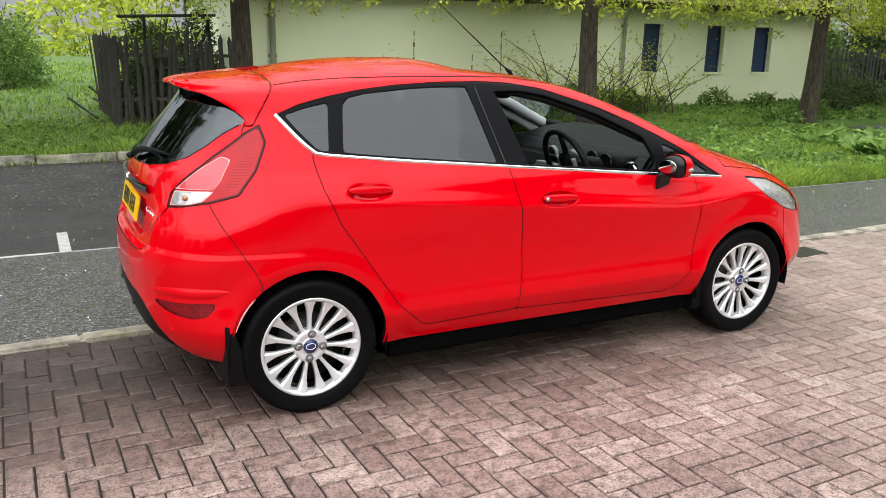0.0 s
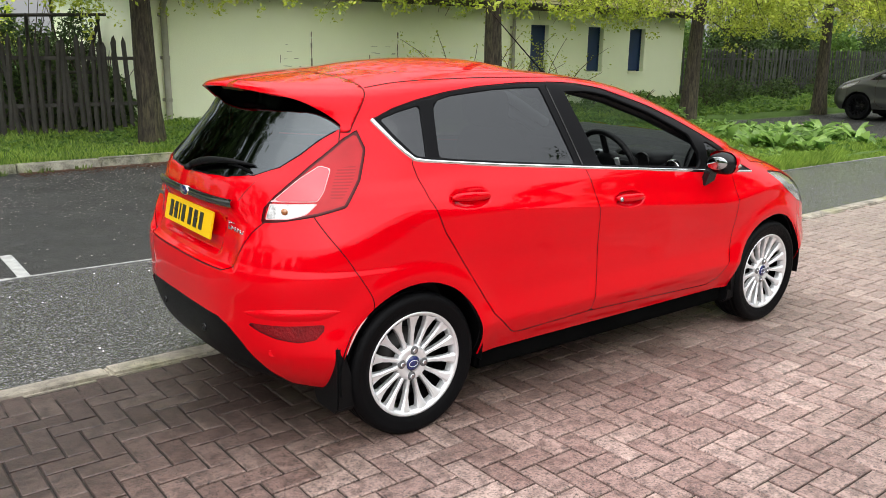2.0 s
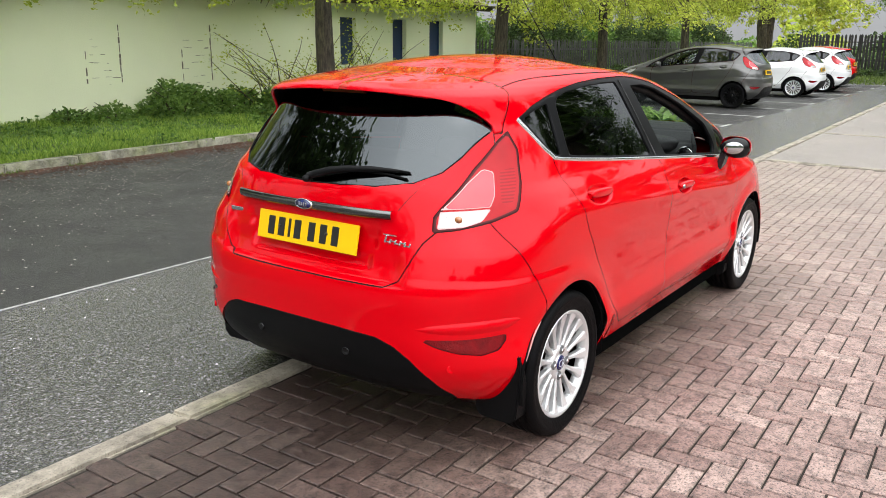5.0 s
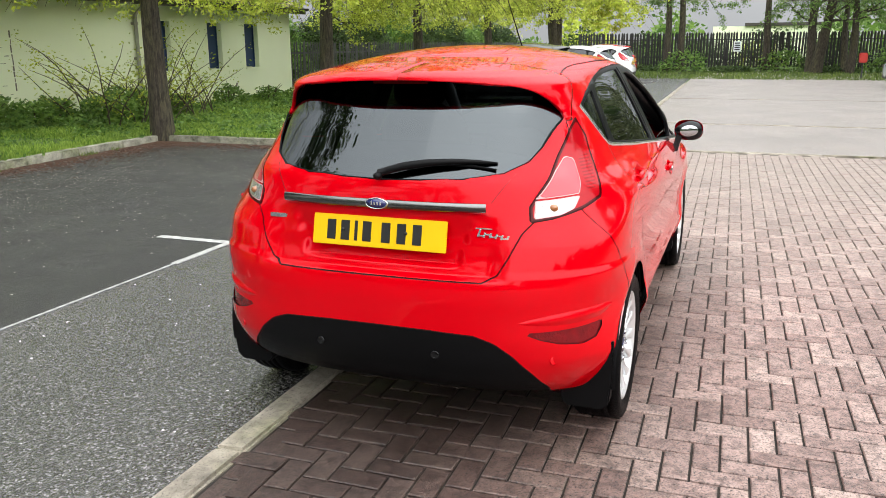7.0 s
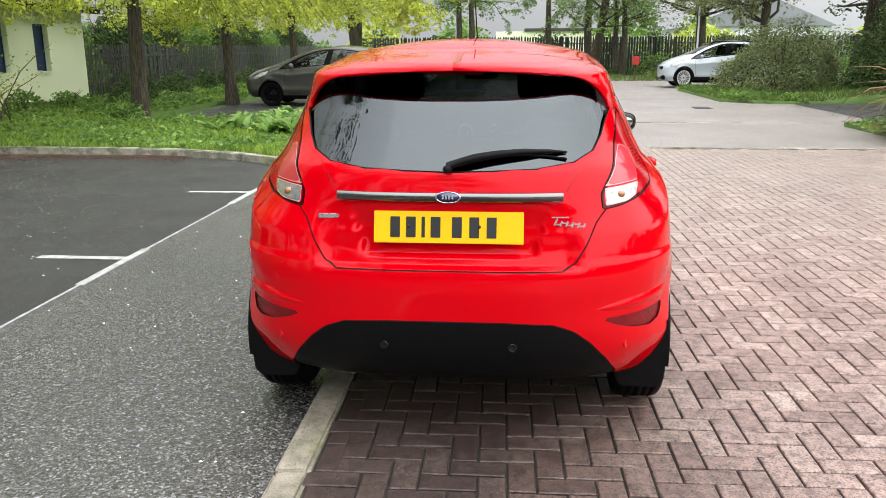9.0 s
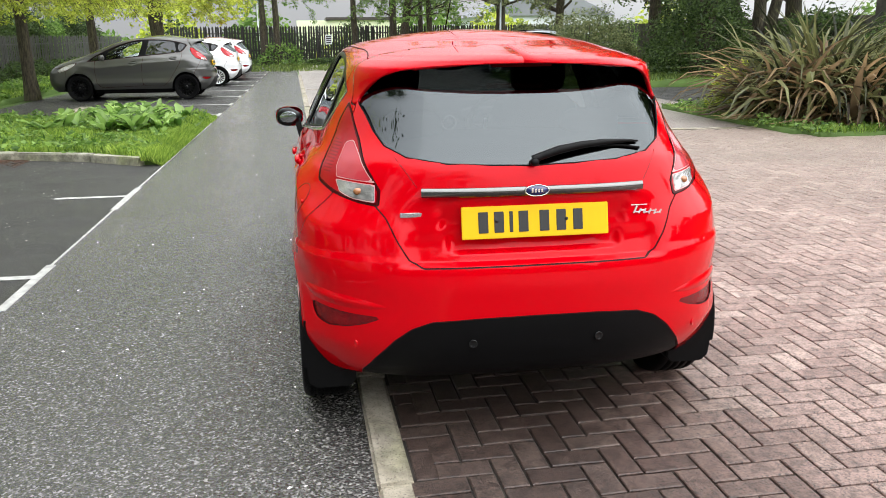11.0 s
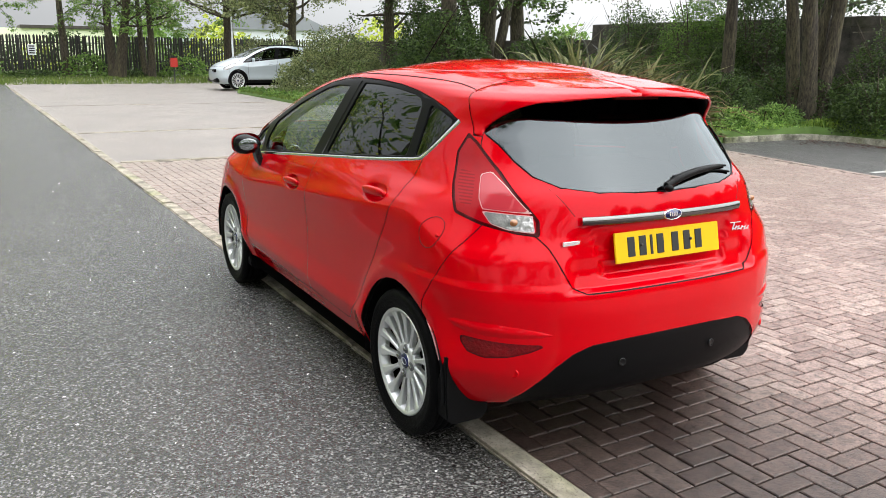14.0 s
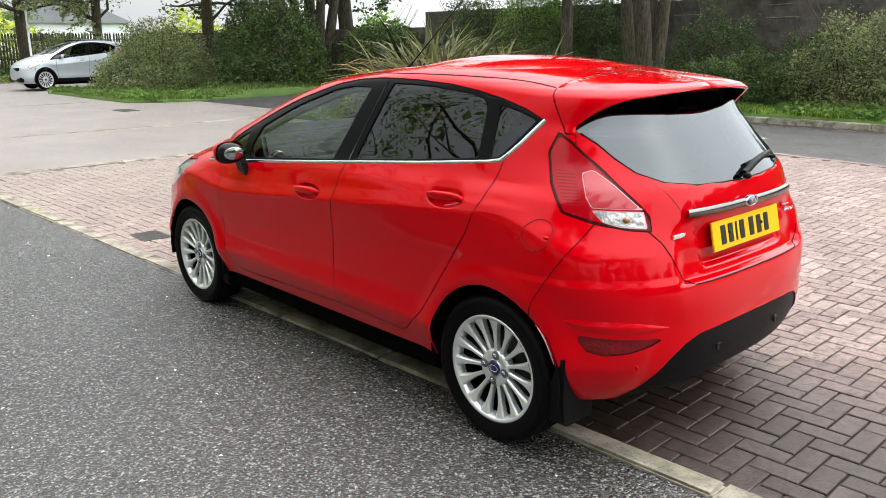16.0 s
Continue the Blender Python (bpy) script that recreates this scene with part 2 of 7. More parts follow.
_w = _n.new("ShaderNodeTexWave")
_w.bands_direction = "Z"
_w.inputs["Scale"].default_value, _w.inputs["Distortion"].default_value = 30.0, 0.3
_l.new(_n.new("ShaderNodeTexCoord").outputs["Object"], _w.inputs["Vector"])
_c = ramp(_n, ((0.30, (0.22, 0.001, 0.004)), (0.62, (0.36, 0.002, 0.007))))
_l.new(_w.outputs["Fac"], _c.inputs[0])
_l.new(_c.outputs[0], _n["Principled BSDF"].inputs["Base Color"])
LAMP_DARK = plain("lamp_dark_red", (0.06, 0.002, 0.003), 0.12, Specular_IOR_Level=0.0, coat=0.4)
# red lens paled by the sky's reflection mixed into its base colour
LAMP_PINK = plain("lamp_glare_pink", (0.46, 0.035, 0.05), 0.08, Specular_IOR_Level=0.3, coat=0.7, vary=0.12, scale=14)
LAMP_CLEAR = plain("lamp_clear", (0.42, 0.41, 0.40), 0.12, metal=0.6, coat=1.0, vary=0.6, scale=26, bump=0.6, bump_scale=34)
LENS_EDGE = plain("pale_lens_edge", (0.58, 0.30, 0.30), 0.2)
AMBER = plain("bulb_amber", (0.32, 0.12, 0.04), 0.2, coat=1.0)
REFLEX = plain("reflector_red", (0.16, 0.001, 0.004), 0.15, Specular_IOR_Level=0.4, vary=0.7, scale=30, bump=0.4, bump_scale=90)
GLASS_DARK = glass_material("privacy_glass", (0.05, 0.055, 0.058), 0.058, 4.6)
GLASS_REAR = glass_material("tinted_rear_glass", (0.06, 0.066, 0.07), 0.082, 4.6, (0.88, 0.96, 1.0))
GLASS_CLEAR = glass_material("window_glass", (0.70, 0.76, 0.74), 0.042, 4.2)
CABIN = plain("dark_cabin_plastic", (0.008, 0.0083, 0.009), 0.45, Specular_IOR_Level=0.2, bump=0.25, bump_scale=260)
PILLAR_LIT = plain("lit_grey_pillar_trim", (0.42, 0.43, 0.43), 0.6, vary=0.05)
CABIN_GREY = plain("grey_cabin_plastic", (0.16, 0.165, 0.17), 0.55, bump=0.2, bump_scale=260)
CLOTH = plain("charcoal_seat_cloth", (0.018, 0.0185, 0.021), 0.85, Specular_IOR_Level=0.2, bump=0.3, bump_scale=300)
MIRROR = plain("mirror_glass", (0.5, 0.52, 0.53), 0.02, metal=1.0, vary=0.0)

TAR_LANE = asphalt("chipped_asphalt", (0.004, 0.004, 0.004), (0.110, 0.1065, 0.102), (0.22, 0.215, 0.206), 0.23, 120.0, 0.52)
TAR_BAY = asphalt("old_fine_asphalt", (0.006, 0.006, 0.0058), (0.029, 0.0285, 0.0275), (0.13, 0.125, 0.12), 0.5, 190)
ROAD_PALE = asphalt("pale_worn_road", (0.17, 0.142, 0.128), (0.29, 0.25, 0.228), (0.42, 0.385, 0.36), 0.36, 120)
TAR_SIDE = asphalt("worn_side_asphalt", (0.018, 0.0175, 0.017), (0.085, 0.083, 0.08), (0.24, 0.235, 0.225), 0.45, 170)
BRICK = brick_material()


def joint_material():
    """Dark sand between the bricks, paler and tan towards the far end."""
    m, n, l, b = material("dark_joint_sand")
    pos = n.new("ShaderNodeNewGeometry").outputs["Position"]
    sp, far_tan = n.new("ShaderNodeSeparateXYZ"), n.new("ShaderNodeMapRange")
    l.new(pos, sp.inputs[0])
    far_tan.inputs[1].default_value, far_tan.inputs[2].default_value = 0.8, 4.8
    l.new(sp.outputs[0], far_tan.inputs[0])
    c = ramp(n, ((0.3, (0.009, 0.007, 0.006)), (0.7, (0.03, 0.024, 0.018))))
    l.new(noise_tex(n, l, pos, 9.0, 5), c.inputs[0])
    l.new(mixed(n, l, far_tan.outputs[0], c.outputs[0], (0.11, 0.092, 0.076)), b.inputs["Base Color"])
    b.inputs["Roughness"].default_value = 0.9
    return m


JOINT = joint_material()


def concrete_material(name, light, dark, scale):
    """Cast concrete: a sandy face with dark runs of dirt, moss and small pits."""
    m, n, l, b = material(name)
    pos = n.new("ShaderNodeNewGeometry").outputs["Position"]
    c = ramp(n, ((0.30, dark), (0.46, tuple(0.6 * q for q in light)), (0.60, light), (0.8, tuple(min(1, 1.2 * q) for q in light))))
    l.new(noise_tex(n, l, pos, scale, 7, 0.68), c.inputs[0])
    pit = ramp(n, ((0.34, (0.30, 0.29, 0.27)), (0.45, (1.0, 1.0, 1.0))))
    l.new(noise_tex(n, l, pos, 130.0, 3, 0.7), pit.inputs[0])
    moss = ramp(n, ((0.52, (1.0, 1.0, 1.0)), (0.72, (0.62, 0.70, 0.42))))
    l.new(noise_tex(n, l, pos, 1.7, 5), moss.inputs[0])
    a = mixed(n, l, 1.0, c.outputs[0], pit.outputs[0], "MULTIPLY")
    l.new(mixed(n, l, 1.0, a, moss.outputs[0], "MULTIPLY"), b.inputs["Base Color"])
    b.inputs["Roughness"].default_value = 0.8
    bp = n.new("ShaderNodeBump")
    bp.inputs["Strength"].default_value, bp.inputs["Distance"].default_value = 0.75, 0.006
    l.new(noise_tex(n, l, pos, 90.0, 5, 0.7), bp.inputs["Height"])
    l.new(bp.outputs[0], b.inputs["Normal"])
    return m


CONCRETE = concrete_material("weathered_concrete", (0.40, 0.355, 0.285), (0.07, 0.06, 0.045), 5.0)
KERBSTONE = concrete_material("mossy_kerb_concrete", (0.38, 0.365, 0.29), (0.06, 0.06, 0.035), 6.0)
WHITE_LINE = plain("worn_white_line", (0.36, 0.36, 0.345), 0.7, vary=0.75, scale=14, bump=0.4, bump_scale=120)
RENDERED = plain("cream_masonry_paint", (0.83, 0.87, 0.63), 0.75, vary=0.07, scale=0.8, bump=0.35, bump_scale=70)
TURF = plain("grass_turf", (0.075, 0.135, 0.024), 0.85, vary=0.45, scale=1.6, bump=0.8, bump_scale=70)
GRASS = leaf_material("grass_blade", (0.085, 0.19, 0.02), (0.40, 0.54, 0.11), 0.5)
GRASS_DULL = leaf_material("dull_grass_blade", (0.05, 0.09, 0.015), (0.20, 0.28, 0.06), 0.5)


def bark_material(name, dark, light):
    """Fissured bark: ridges drawn out upwards, with paler flakes and a green bloom."""
    m, n, l, b = material(name)
    mp = n.new("ShaderNodeMapping")
    mp.inputs["Scale"].default_value = (1.0, 1.0, 0.16)
    l.new(n.new("ShaderNodeTexCoord").outputs["Object"], mp.inputs["Vector"])
    ridge = noise_tex(n, l, mp.outputs[0], 34.0, 6, 0.7)
    c = ramp(n, ((0.36, dark), (0.52, tuple(0.55 * q for q in light)), (0.68, light)))
    l.new(ridge, c.inputs[0])
    bloom = ramp(n, ((0.40, (0.75, 0.75, 0.72)), (0.66, (1.05, 1.18, 0.86))))
    l.new(noise_tex(n, l, mp.outputs[0], 4.0, 5), bloom.inputs[0])
    l.new(mixed(n, l, 1.0, c.outputs[0], bloom.outputs[0], "MULTIPLY"), b.inputs["Base Color"])
    b.inputs["Roughness"].default_value = 0.9
    bp = n.new("ShaderNodeBump")
    bp.inputs["Strength"].default_value, bp.inputs["Distance"].default_value = 1.0, 0.03
    l.new(ridge, bp.inputs["Height"])
    l.new(bp.outputs[0], b.inputs["Normal"])
    return m


BARK = bark_material("grey_brown_bark", (0.014, 0.011, 0.008), (0.125, 0.10, 0.072))
TWIG = plain("thin_twig", (0.06, 0.046, 0.03), 0.85, vary=0.4)
SPRING = leaf_material("spring_leaf", (0.27, 0.36, 0.035), (0.66, 0.72, 0.12))
DEEP = leaf_material("dark_shrub_leaf", (0.016, 0.038, 0.009), (0.12, 0.19, 0.055))
MIDLEAF = leaf_material("fresh_shrub_leaf", (0.06, 0.14, 0.022), (0.24, 0.38, 0.09))
OLIVE = leaf_material("grey_olive_leaf", (0.06, 0.088, 0.03), (0.32, 0.36, 0.17))
SLATE = plain("grey_sheet_roof", (0.20, 0.21, 0.23), 0.6, vary=0.25, scale=0.6)
DOCK = leaf_material("broad_dock_leaf", (0.05, 0.13, 0.02), (0.36, 0.55, 0.16), 0.38)
FLAX = leaf_material("flax_leaf", (0.010, 0.016, 0.006), (0.30, 0.31, 0.14), 0.4)
STRAW = leaf_material("dead_flax_leaf", (0.030, 0.019, 0.011), (0.42, 0.29, 0.17), 0.6)
PALING = plain("weathered_steel_paling", (0.05, 0.045, 0.040), 0.7, metal=0.1, vary=0.6, scale=7, bump=0.3, bump_scale=60)
PALING_MID = plain("grey_steel_paling", (0.075, 0.075, 0.072), 0.6, metal=0.2, vary=0.35, scale=5)
PALING_DARK = plain("dark_steel_paling", (0.03, 0.028, 0.026), 0.6, metal=0.2, vary=0.3, scale=4)
NAVY = plain("navy_board", (0.012, 0.034, 0.10), 0.5, vary=0.2, scale=5)
MOSS = plain("mossy_roof_tile", (0.19, 0.175, 0.06), 0.9, vary=0.5, scale=3, bump=0.8, bump_scale=40)
TIMBER = plain("dark_fascia", (0.055, 0.047, 0.04), 0.7, vary=0.3)
STONE = concrete_material("dark_wall_block", (0.125, 0.112, 0.095), (0.022, 0.020, 0.017), 2.2)
PIPE = plain("painted_pipe", (0.30, 0.29, 0.235), 0.6, vary=0.25)
CRACK = plain("crack_shadow", (0.16, 0.15, 0.11), 0.95)
SHED = plain("pale_shed_sheet", (0.70, 0.73, 0.76), 0.5, vary=0.08)
PETAL = plain("pale_petal", (0.72, 0.66, 0.62), 0.8)
DEBRIS = plain("brown_leaf_litter", (0.11, 0.06, 0.04), 0.9, vary=0.5)

# ---- building blocks ----


def mesh_object(name, verts, faces, mat, parent=None, label="", smooth=True, normals=None):
    me = bpy.data.meshes.new(name)
    me.from_pydata([tuple(v) for v in verts], [], [tuple(f) for f in faces])
    if smooth:
        me.polygons.foreach_set("use_smooth", [True] * len(me.polygons))
    for m in mat if isinstance(mat, (list, tuple)) else (mat,):
        me.materials.append(m)
    if normals is not None:
        me.normals_split_custom_set_from_vertices([tuple(v) for v in normals])
    ob = new(name, me)
    if parent is not None:
        ob.parent = parent
    if label:
        ob["label"] = label
    return ob


def part(name, bm, mat, parent=None, label="", smooth=False):
    """One bmesh as one mesh object under a thing or a part."""
    me = bpy.data.meshes.new(name)
    bm.to_mesh(me)
    bm.free()
    for p in me.polygons:
        p.use_smooth = smooth
    for m in mat if isinstance(mat, (list, tuple)) else (mat,):
        me.materials.append(m)
    ob = new(name, me)
    if parent is not None:
        ob.parent = parent
    if label:
        ob["label"] = label
    return ob


def thing(name, label, category, at=(0, 0, 0), turn=0.0, group="", kind=""):
    ob = new(name)
    ob.matrix_world = pose(*at, 0, 0, turn)
    ob.empty_display_size = 0.1
    return tagged(ob, label, category, group, kind)


def box(bm, x0, x1, y0, y1, z0, z1, bevel=0.0, m=None):
    r = bmesh.ops.create_cube(bm, size=1)
    vs = r["verts"]
    for v in vs:
        v.co = Vector(((x0 + x1) / 2 + v.co.x * (x1 - x0), (y0 + y1) / 2 + v.co.y * (y1 - y0), (z0 + z1) / 2 + v.co.z * (z1 - z0)))
    if bevel:
        es = list({e for v in vs for e in v.link_edges})
        r = bmesh.ops.bevel(bm, geom=es, offset=bevel, segments=2, affect="EDGES", clamp_overlap=True)
        vs = list({v for f in r["faces"] for v in f.verts} | {v for v in vs if v.is_valid})
    if m is not None:
        bmesh.ops.transform(bm, matrix=m, verts=[v for v in vs if v.is_valid])
    return vs


def tube(bm, pts, radii, sides=8, caps=True):
    """A tapered tube along points."""
    pts = [Vector(p) for p in pts]
    if isinstance(radii, (int, float)):
        radii = [radii] * len(pts)
    rings = []
    up = Vector((0.13, 0.21, 0.97))
    for k, p in enumerate(pts):
        d = (pts[min(k + 1, len(pts) - 1)] - pts[max(k - 1, 0)]).normalized()
        a = d.cross(up)
        if a.length < 0.05:
            a = d.cross(Vector((1, 0, 0)))
        a.normalize()
        b = d.cross(a)
        rings.append([bm.verts.new(p + radii[k] * (math.cos(2 * math.pi * s / sides) * a + math.sin(2 * math.pi * s / sides) * b)) for s in range(sides)])
    for r0, r1 in zip(rings, rings[1:]):
        for s in range(sides):
            bm.faces.new((r0[s], r0[(s + 1) % sides], r1[(s + 1) % sides], r1[s]))
    if caps:
        bm.faces.new(rings[0])
        bm.faces.new(rings[-1][::-1])


def lathe(bm, profile, sides=48, m=None):
    """Turn (radius, y) about the y axis."""
    rings = []
    for r, y in profile:
        rings.append([bm.verts.new((r * math.cos(2 * math.pi * s / sides), y, r * math.sin(2 * math.pi * s / sides))) for s in range(sides)])
    for r0, r1 in zip(rings, rings[1:]):
        for s in range(sides):
            bm.faces.new((r0[s], r0[(s + 1) % sides], r1[(s + 1) % sides], r1[s]))
    vs = [v for r in rings for v in r]
    if m is not None:
        bmesh.ops.transform(bm, matrix=m, verts=vs)
    return vs


def prism(bm, outline, y0, y1, m=None):
    """An outline in (x, z), thick from y0 to y1."""
    a = [bm.verts.new((x, y0, z)) for x, z in outline]
    b = [bm.verts.new((x, y1, z)) for x, z in outline]
    bm.faces.new(a)
    bm.faces.new(b[::-1])
    k = len(outline)
    for i in range(k):
        bm.faces.new((a[i], b[i], b[(i + 1) % k], a[(i + 1) % k]))
    if m is not None:
        bmesh.ops.transform(bm, matrix=m, verts=a + b)
    bmesh.ops.recalc_face_normals(bm, faces=bm.faces[:])


def curve(pts):
    """A smooth monotone curve through (x, y) points, for arrays."""
    px, py = np.array([p[0] for p in pts], float), np.array([p[1] for p in pts], float)
    h, s = np.diff(px), np.diff(py) / np.diff(px)
    g = np.zeros(len(px))
    g[0], g[-1] = s[0], s[-1]
    for k in range(1, len(px) - 1):
        if s[k - 1] * s[k] > 0:
            g[k] = 2 * s[k - 1] * s[k] / (s[k - 1] + s[k])

    def f(x):
        x = np.clip(np.asarray(x, float), px[0], px[-1])
        k = np.clip(np.searchsorted(px, x) - 1, 0, len(h) - 1)
        t = (x - px[k]) / h[k]
        return ((1 + 2 * t) * (1 - t) ** 2 * py[k] + t * (1 - t) ** 2 * h[k] * g[k]
                + t * t * (3 - 2 * t) * py[k + 1] + t * t * (t - 1) * h[k] * g[k + 1])
    return f


def calm(f, x0, x1):
    """The same curve with one even sweep between x0 and x1."""
    grid = np.linspace(x0, x1, 60)
    sweep = np.polyfit(grid, f(grid), 2)

    def g(x):
        x = np.asarray(x, float)
        t = np.clip(np.minimum((x - x0) / 0.05, (x1 - x) / 0.05), 0, 1)
        t = t * t * (3 - 2 * t)
        return f(x) * (1 - t) + np.polyval(sweep, x) * t
    return g


def inside(px, py, poly):
    """Signed distance to a closed outline, negative inside."""
    P = np.array(poly, float)
    Q = np.roll(P, -1, axis=0)
    d2 = np.full(px.shape, 1e9)
    win = np.zeros(px.shape, bool)
    for (ax, ay), (bx, by) in zip(P, Q):
        ex, ey = bx - ax, by - ay
        t = np.clip(((px - ax) * ex + (py - ay) * ey) / (ex * ex + ey * ey), 0, 1)
        d2 = np.minimum(d2, (px - ax - t * ex) ** 2 + (py - ay - t * ey) ** 2)
        hit = (ay > py) != (by > py)
        win ^= hit & (px < ex * (py - ay) / (by - ay if by != ay else 1e-9) + ax)
    return np.where(win, -1, 1) * np.sqrt(d2)


def rounded(poly, n=3):
    """Corner-cutting of a closed outline."""
    for _ in range(n):
        out = []
        for a, b in zip(poly, poly[1:] + poly[:1]):
            out.append((0.75 * a[0] + 0.25 * b[0], 0.75 * a[1] + 0.25 * b[1]))
            out.append((0.25 * a[0] + 0.75 * b[0], 0.25 * a[1] + 0.75 * b[1]))
        poly = out
    return poly


class Shell:
    """A skin of polygons that is cut along outlines into panels."""

    def __init__(self, verts, normals, faces):
        self.v, self.n, self.made = [tuple(p) for p in verts], [tuple(p) for p in normals], {}
        self.faces = faces

    def xyz(self):
        a = np.array(self.v)
        return a[:, 0], a[:, 1], a[:, 2]

    def cut(self, faces, f, tag):
        """Split faces where f changes its sign: (inside, outside)."""
        ins, out = [], []
        f = np.where(np.abs(f) < 2e-4, 0.0, f)
        for face in faces:
            s = [f[i] for i in face]
            lo, hi = min(s), max(s)
            if hi <= 0:
                ins.append(face)
            elif lo >= 0:
                out.append(face)
            else:
                a, b = [], []
                k = len(face)
                for j in range(k):
                    i0, i1 = face[j], face[(j + 1) % k]
                    s0, s1 = s[j], s[(j + 1) % k]
                    if s0 <= 0:
                        a.append(i0)
                    if s0 >= 0:
                        b.append(i0)
                    if s0 * s1 < 0:
                        key = (tag, min(i0, i1), max(i0, i1))
                        if key not in self.made:
                            t = s0 / (s0 - s1)
                            p, q = self.v[i0], self.v[i1]
                            m, n = self.n[i0], self.n[i1]
                            self.v.append(tuple(p[c] + t * (q[c] - p[c]) for c in range(3)))
                            self.n.append(tuple(m[c] + t * (n[c] - m[c]) for c in range(3)))
                            self.made[key] = len(self.v) - 1
                        a.append(self.made[key])
                        b.append(self.made[key])
                if len(a) > 2:
                    ins.append(a)
                if len(b) > 2:
                    out.append(b)
        return ins, out

    def panel(self, faces, fun, gap=0.0022, tag=""):
        """(panel, seam, rest) of the faces, by fun(x, y, z) which is negative inside."""
        a, rest = self.cut(faces, fun(*self.xyz()) + gap, tag + "-")
        if gap == 0:
            return a, [], rest
        g, rest = self.cut(rest, fun(*self.xyz()) - gap, tag + "+")
        return a, g, rest

    def emit(self, name, faces, mat, parent, label="", sink=0.0, thick=0.0):
        if not faces:
            return None
        used = sorted({i for f in faces for i in f})
        at = {i: k for k, i in enumerate(used)}
        vs, ns = np.array([self.v[i] for i in used]), np.array([self.n[i] for i in used])
        ns /= np.maximum(np.linalg.norm(ns, axis=1), 1e-9)[:, None]
        ob = mesh_object(name, vs - sink * ns, [[at[i] for i in f] for f in faces], mat, parent, label, True, ns)
        if thick:
            s = ob.modifiers.new("thick", "SOLIDIFY")
            s.thickness, s.offset = thick, -1
            s.use_rim = True
            if isinstance(mat, (list, tuple)) and len(mat) > 1:
                s.material_offset, s.material_offset_rim = 1, 0
        return ob


# ---- hatchback skin: plan contours stacked over the height ----
WIDTH = curve([(0.18, 0.76), (0.24, 0.785), (0.30, 0.812), (0.35, 0.832), (0.39, 0.841), (0.43, 0.837), (0.50, 0.8295), (0.57, 0.8305), (0.66, 0.838), (0.74, 0.8465), (0.776, 0.8508), (0.7865, 0.8512), (0.793, 0.8498),
               (0.85, 0.829), (0.93, 0.806), (0.99, 0.781), (1.07, 0.743), (1.15, 0.705), (1.25, 0.655), (1.33, 0.612), (1.365, 0.585), (1.39, 0.548), (1.405, 0.51), (1.415, 0.46)])
REAR = curve([(0.18, -0.42), (0.24, -0.555), (0.30, -0.612), (0.38, -0.640), (0.48, -0.652), (0.58, -0.652), (0.64, -0.647), (0.70, -0.634), (0.76, -0.617),
              (0.86, -0.588), (0.93, -0.577), (1.0, -0.560), (1.05, -0.522), (1.12, -0.472), (1.195, -0.425), (1.25, -0.405), (1.31, -0.399), (1.345, -0.395), (1.362, -0.370),
              (1.375, -0.29), (1.39, -0.16), (1.405, 0.0), (1.415, 0.1)])
PANE = curve([(0.98, -0.572), (1.0, -0.558), (1.05, -0.518), (1.12, -0.460), (1.195, -0.398), (1.27, -0.335), (1.34, -0.275), (1.40, -0.22)])
NOSE = curve([(0.18, 3.15), (0.24, 3.22), (0.35, 3.29), (0.48, 3.31), (0.6, 3.30), (0.68, 3.255), (0.74, 3.19), (0.80, 3.09), (0.86, 2.95), (0.91, 2.79), (0.955, 2.62), (0.99, 2.48),
              (1.02, 2.41), (1.10, 2.20), (1.20, 1.95), (1.30, 1.66), (1.36, 1.43), (1.39, 1.24), (1.405, 1.1), (1.415, 0.98)])
WIDTH = calm(WIDTH, 0.96, 1.33)
RCAP = curve([(0.18, 0.5), (0.3, 0.62), (0.6, 0.65), (0.8, 0.66), (0.93, 0.74), (1.07, 0.75), (1.2, 0.66), (1.32, 0.66), (1.36, 0.86), (1.415, 0.95)])
RPOW = curve([(0.18, 3.0), (1.2, 3.0), (1.32, 3.6), (1.345, 3.2), (1.362, 2.6), (1.415, 2.2)])
FCAP = curve([(0.18, 0.7), (0.4, 0.82), (0.7, 0.95), (0.9, 0.95), (0.98, 0.75), (1.05, 0.6), (1.3, 0.55), (1.415, 0.6)])
FPOW = curve([(0.18, 2.8), (0.9, 2.7), (0.95, 2.85), (1.0, 3.1), (1.08, 3.4), (1.32, 3.5), (1.39, 2.8), (1.415, 2.2)])
INSET = curve([(0.18, 0.0), (0.668, 0.0), (0.684, 0.030), (0.72, 0.032), (0.80, 0.018), (0.90, 0.0), (1.5, 0.0)])
SLIM = curve([(0.18, 0.0), (0.7, 0.0), (0.85, 0.022), (0.95, 0.045), (1.1, 0.055), (1.3, 0.05), (1.415, 0.02)])
SLIM = calm(SLIM, 0.93, 1.34)
AXLE_F, HUB_Z, ARCH = 2.489, 0.288, 0.334


def smooth01(t):
    t = np.clip(t, 0, 1)
    return t * t * (3 - 2 * t)


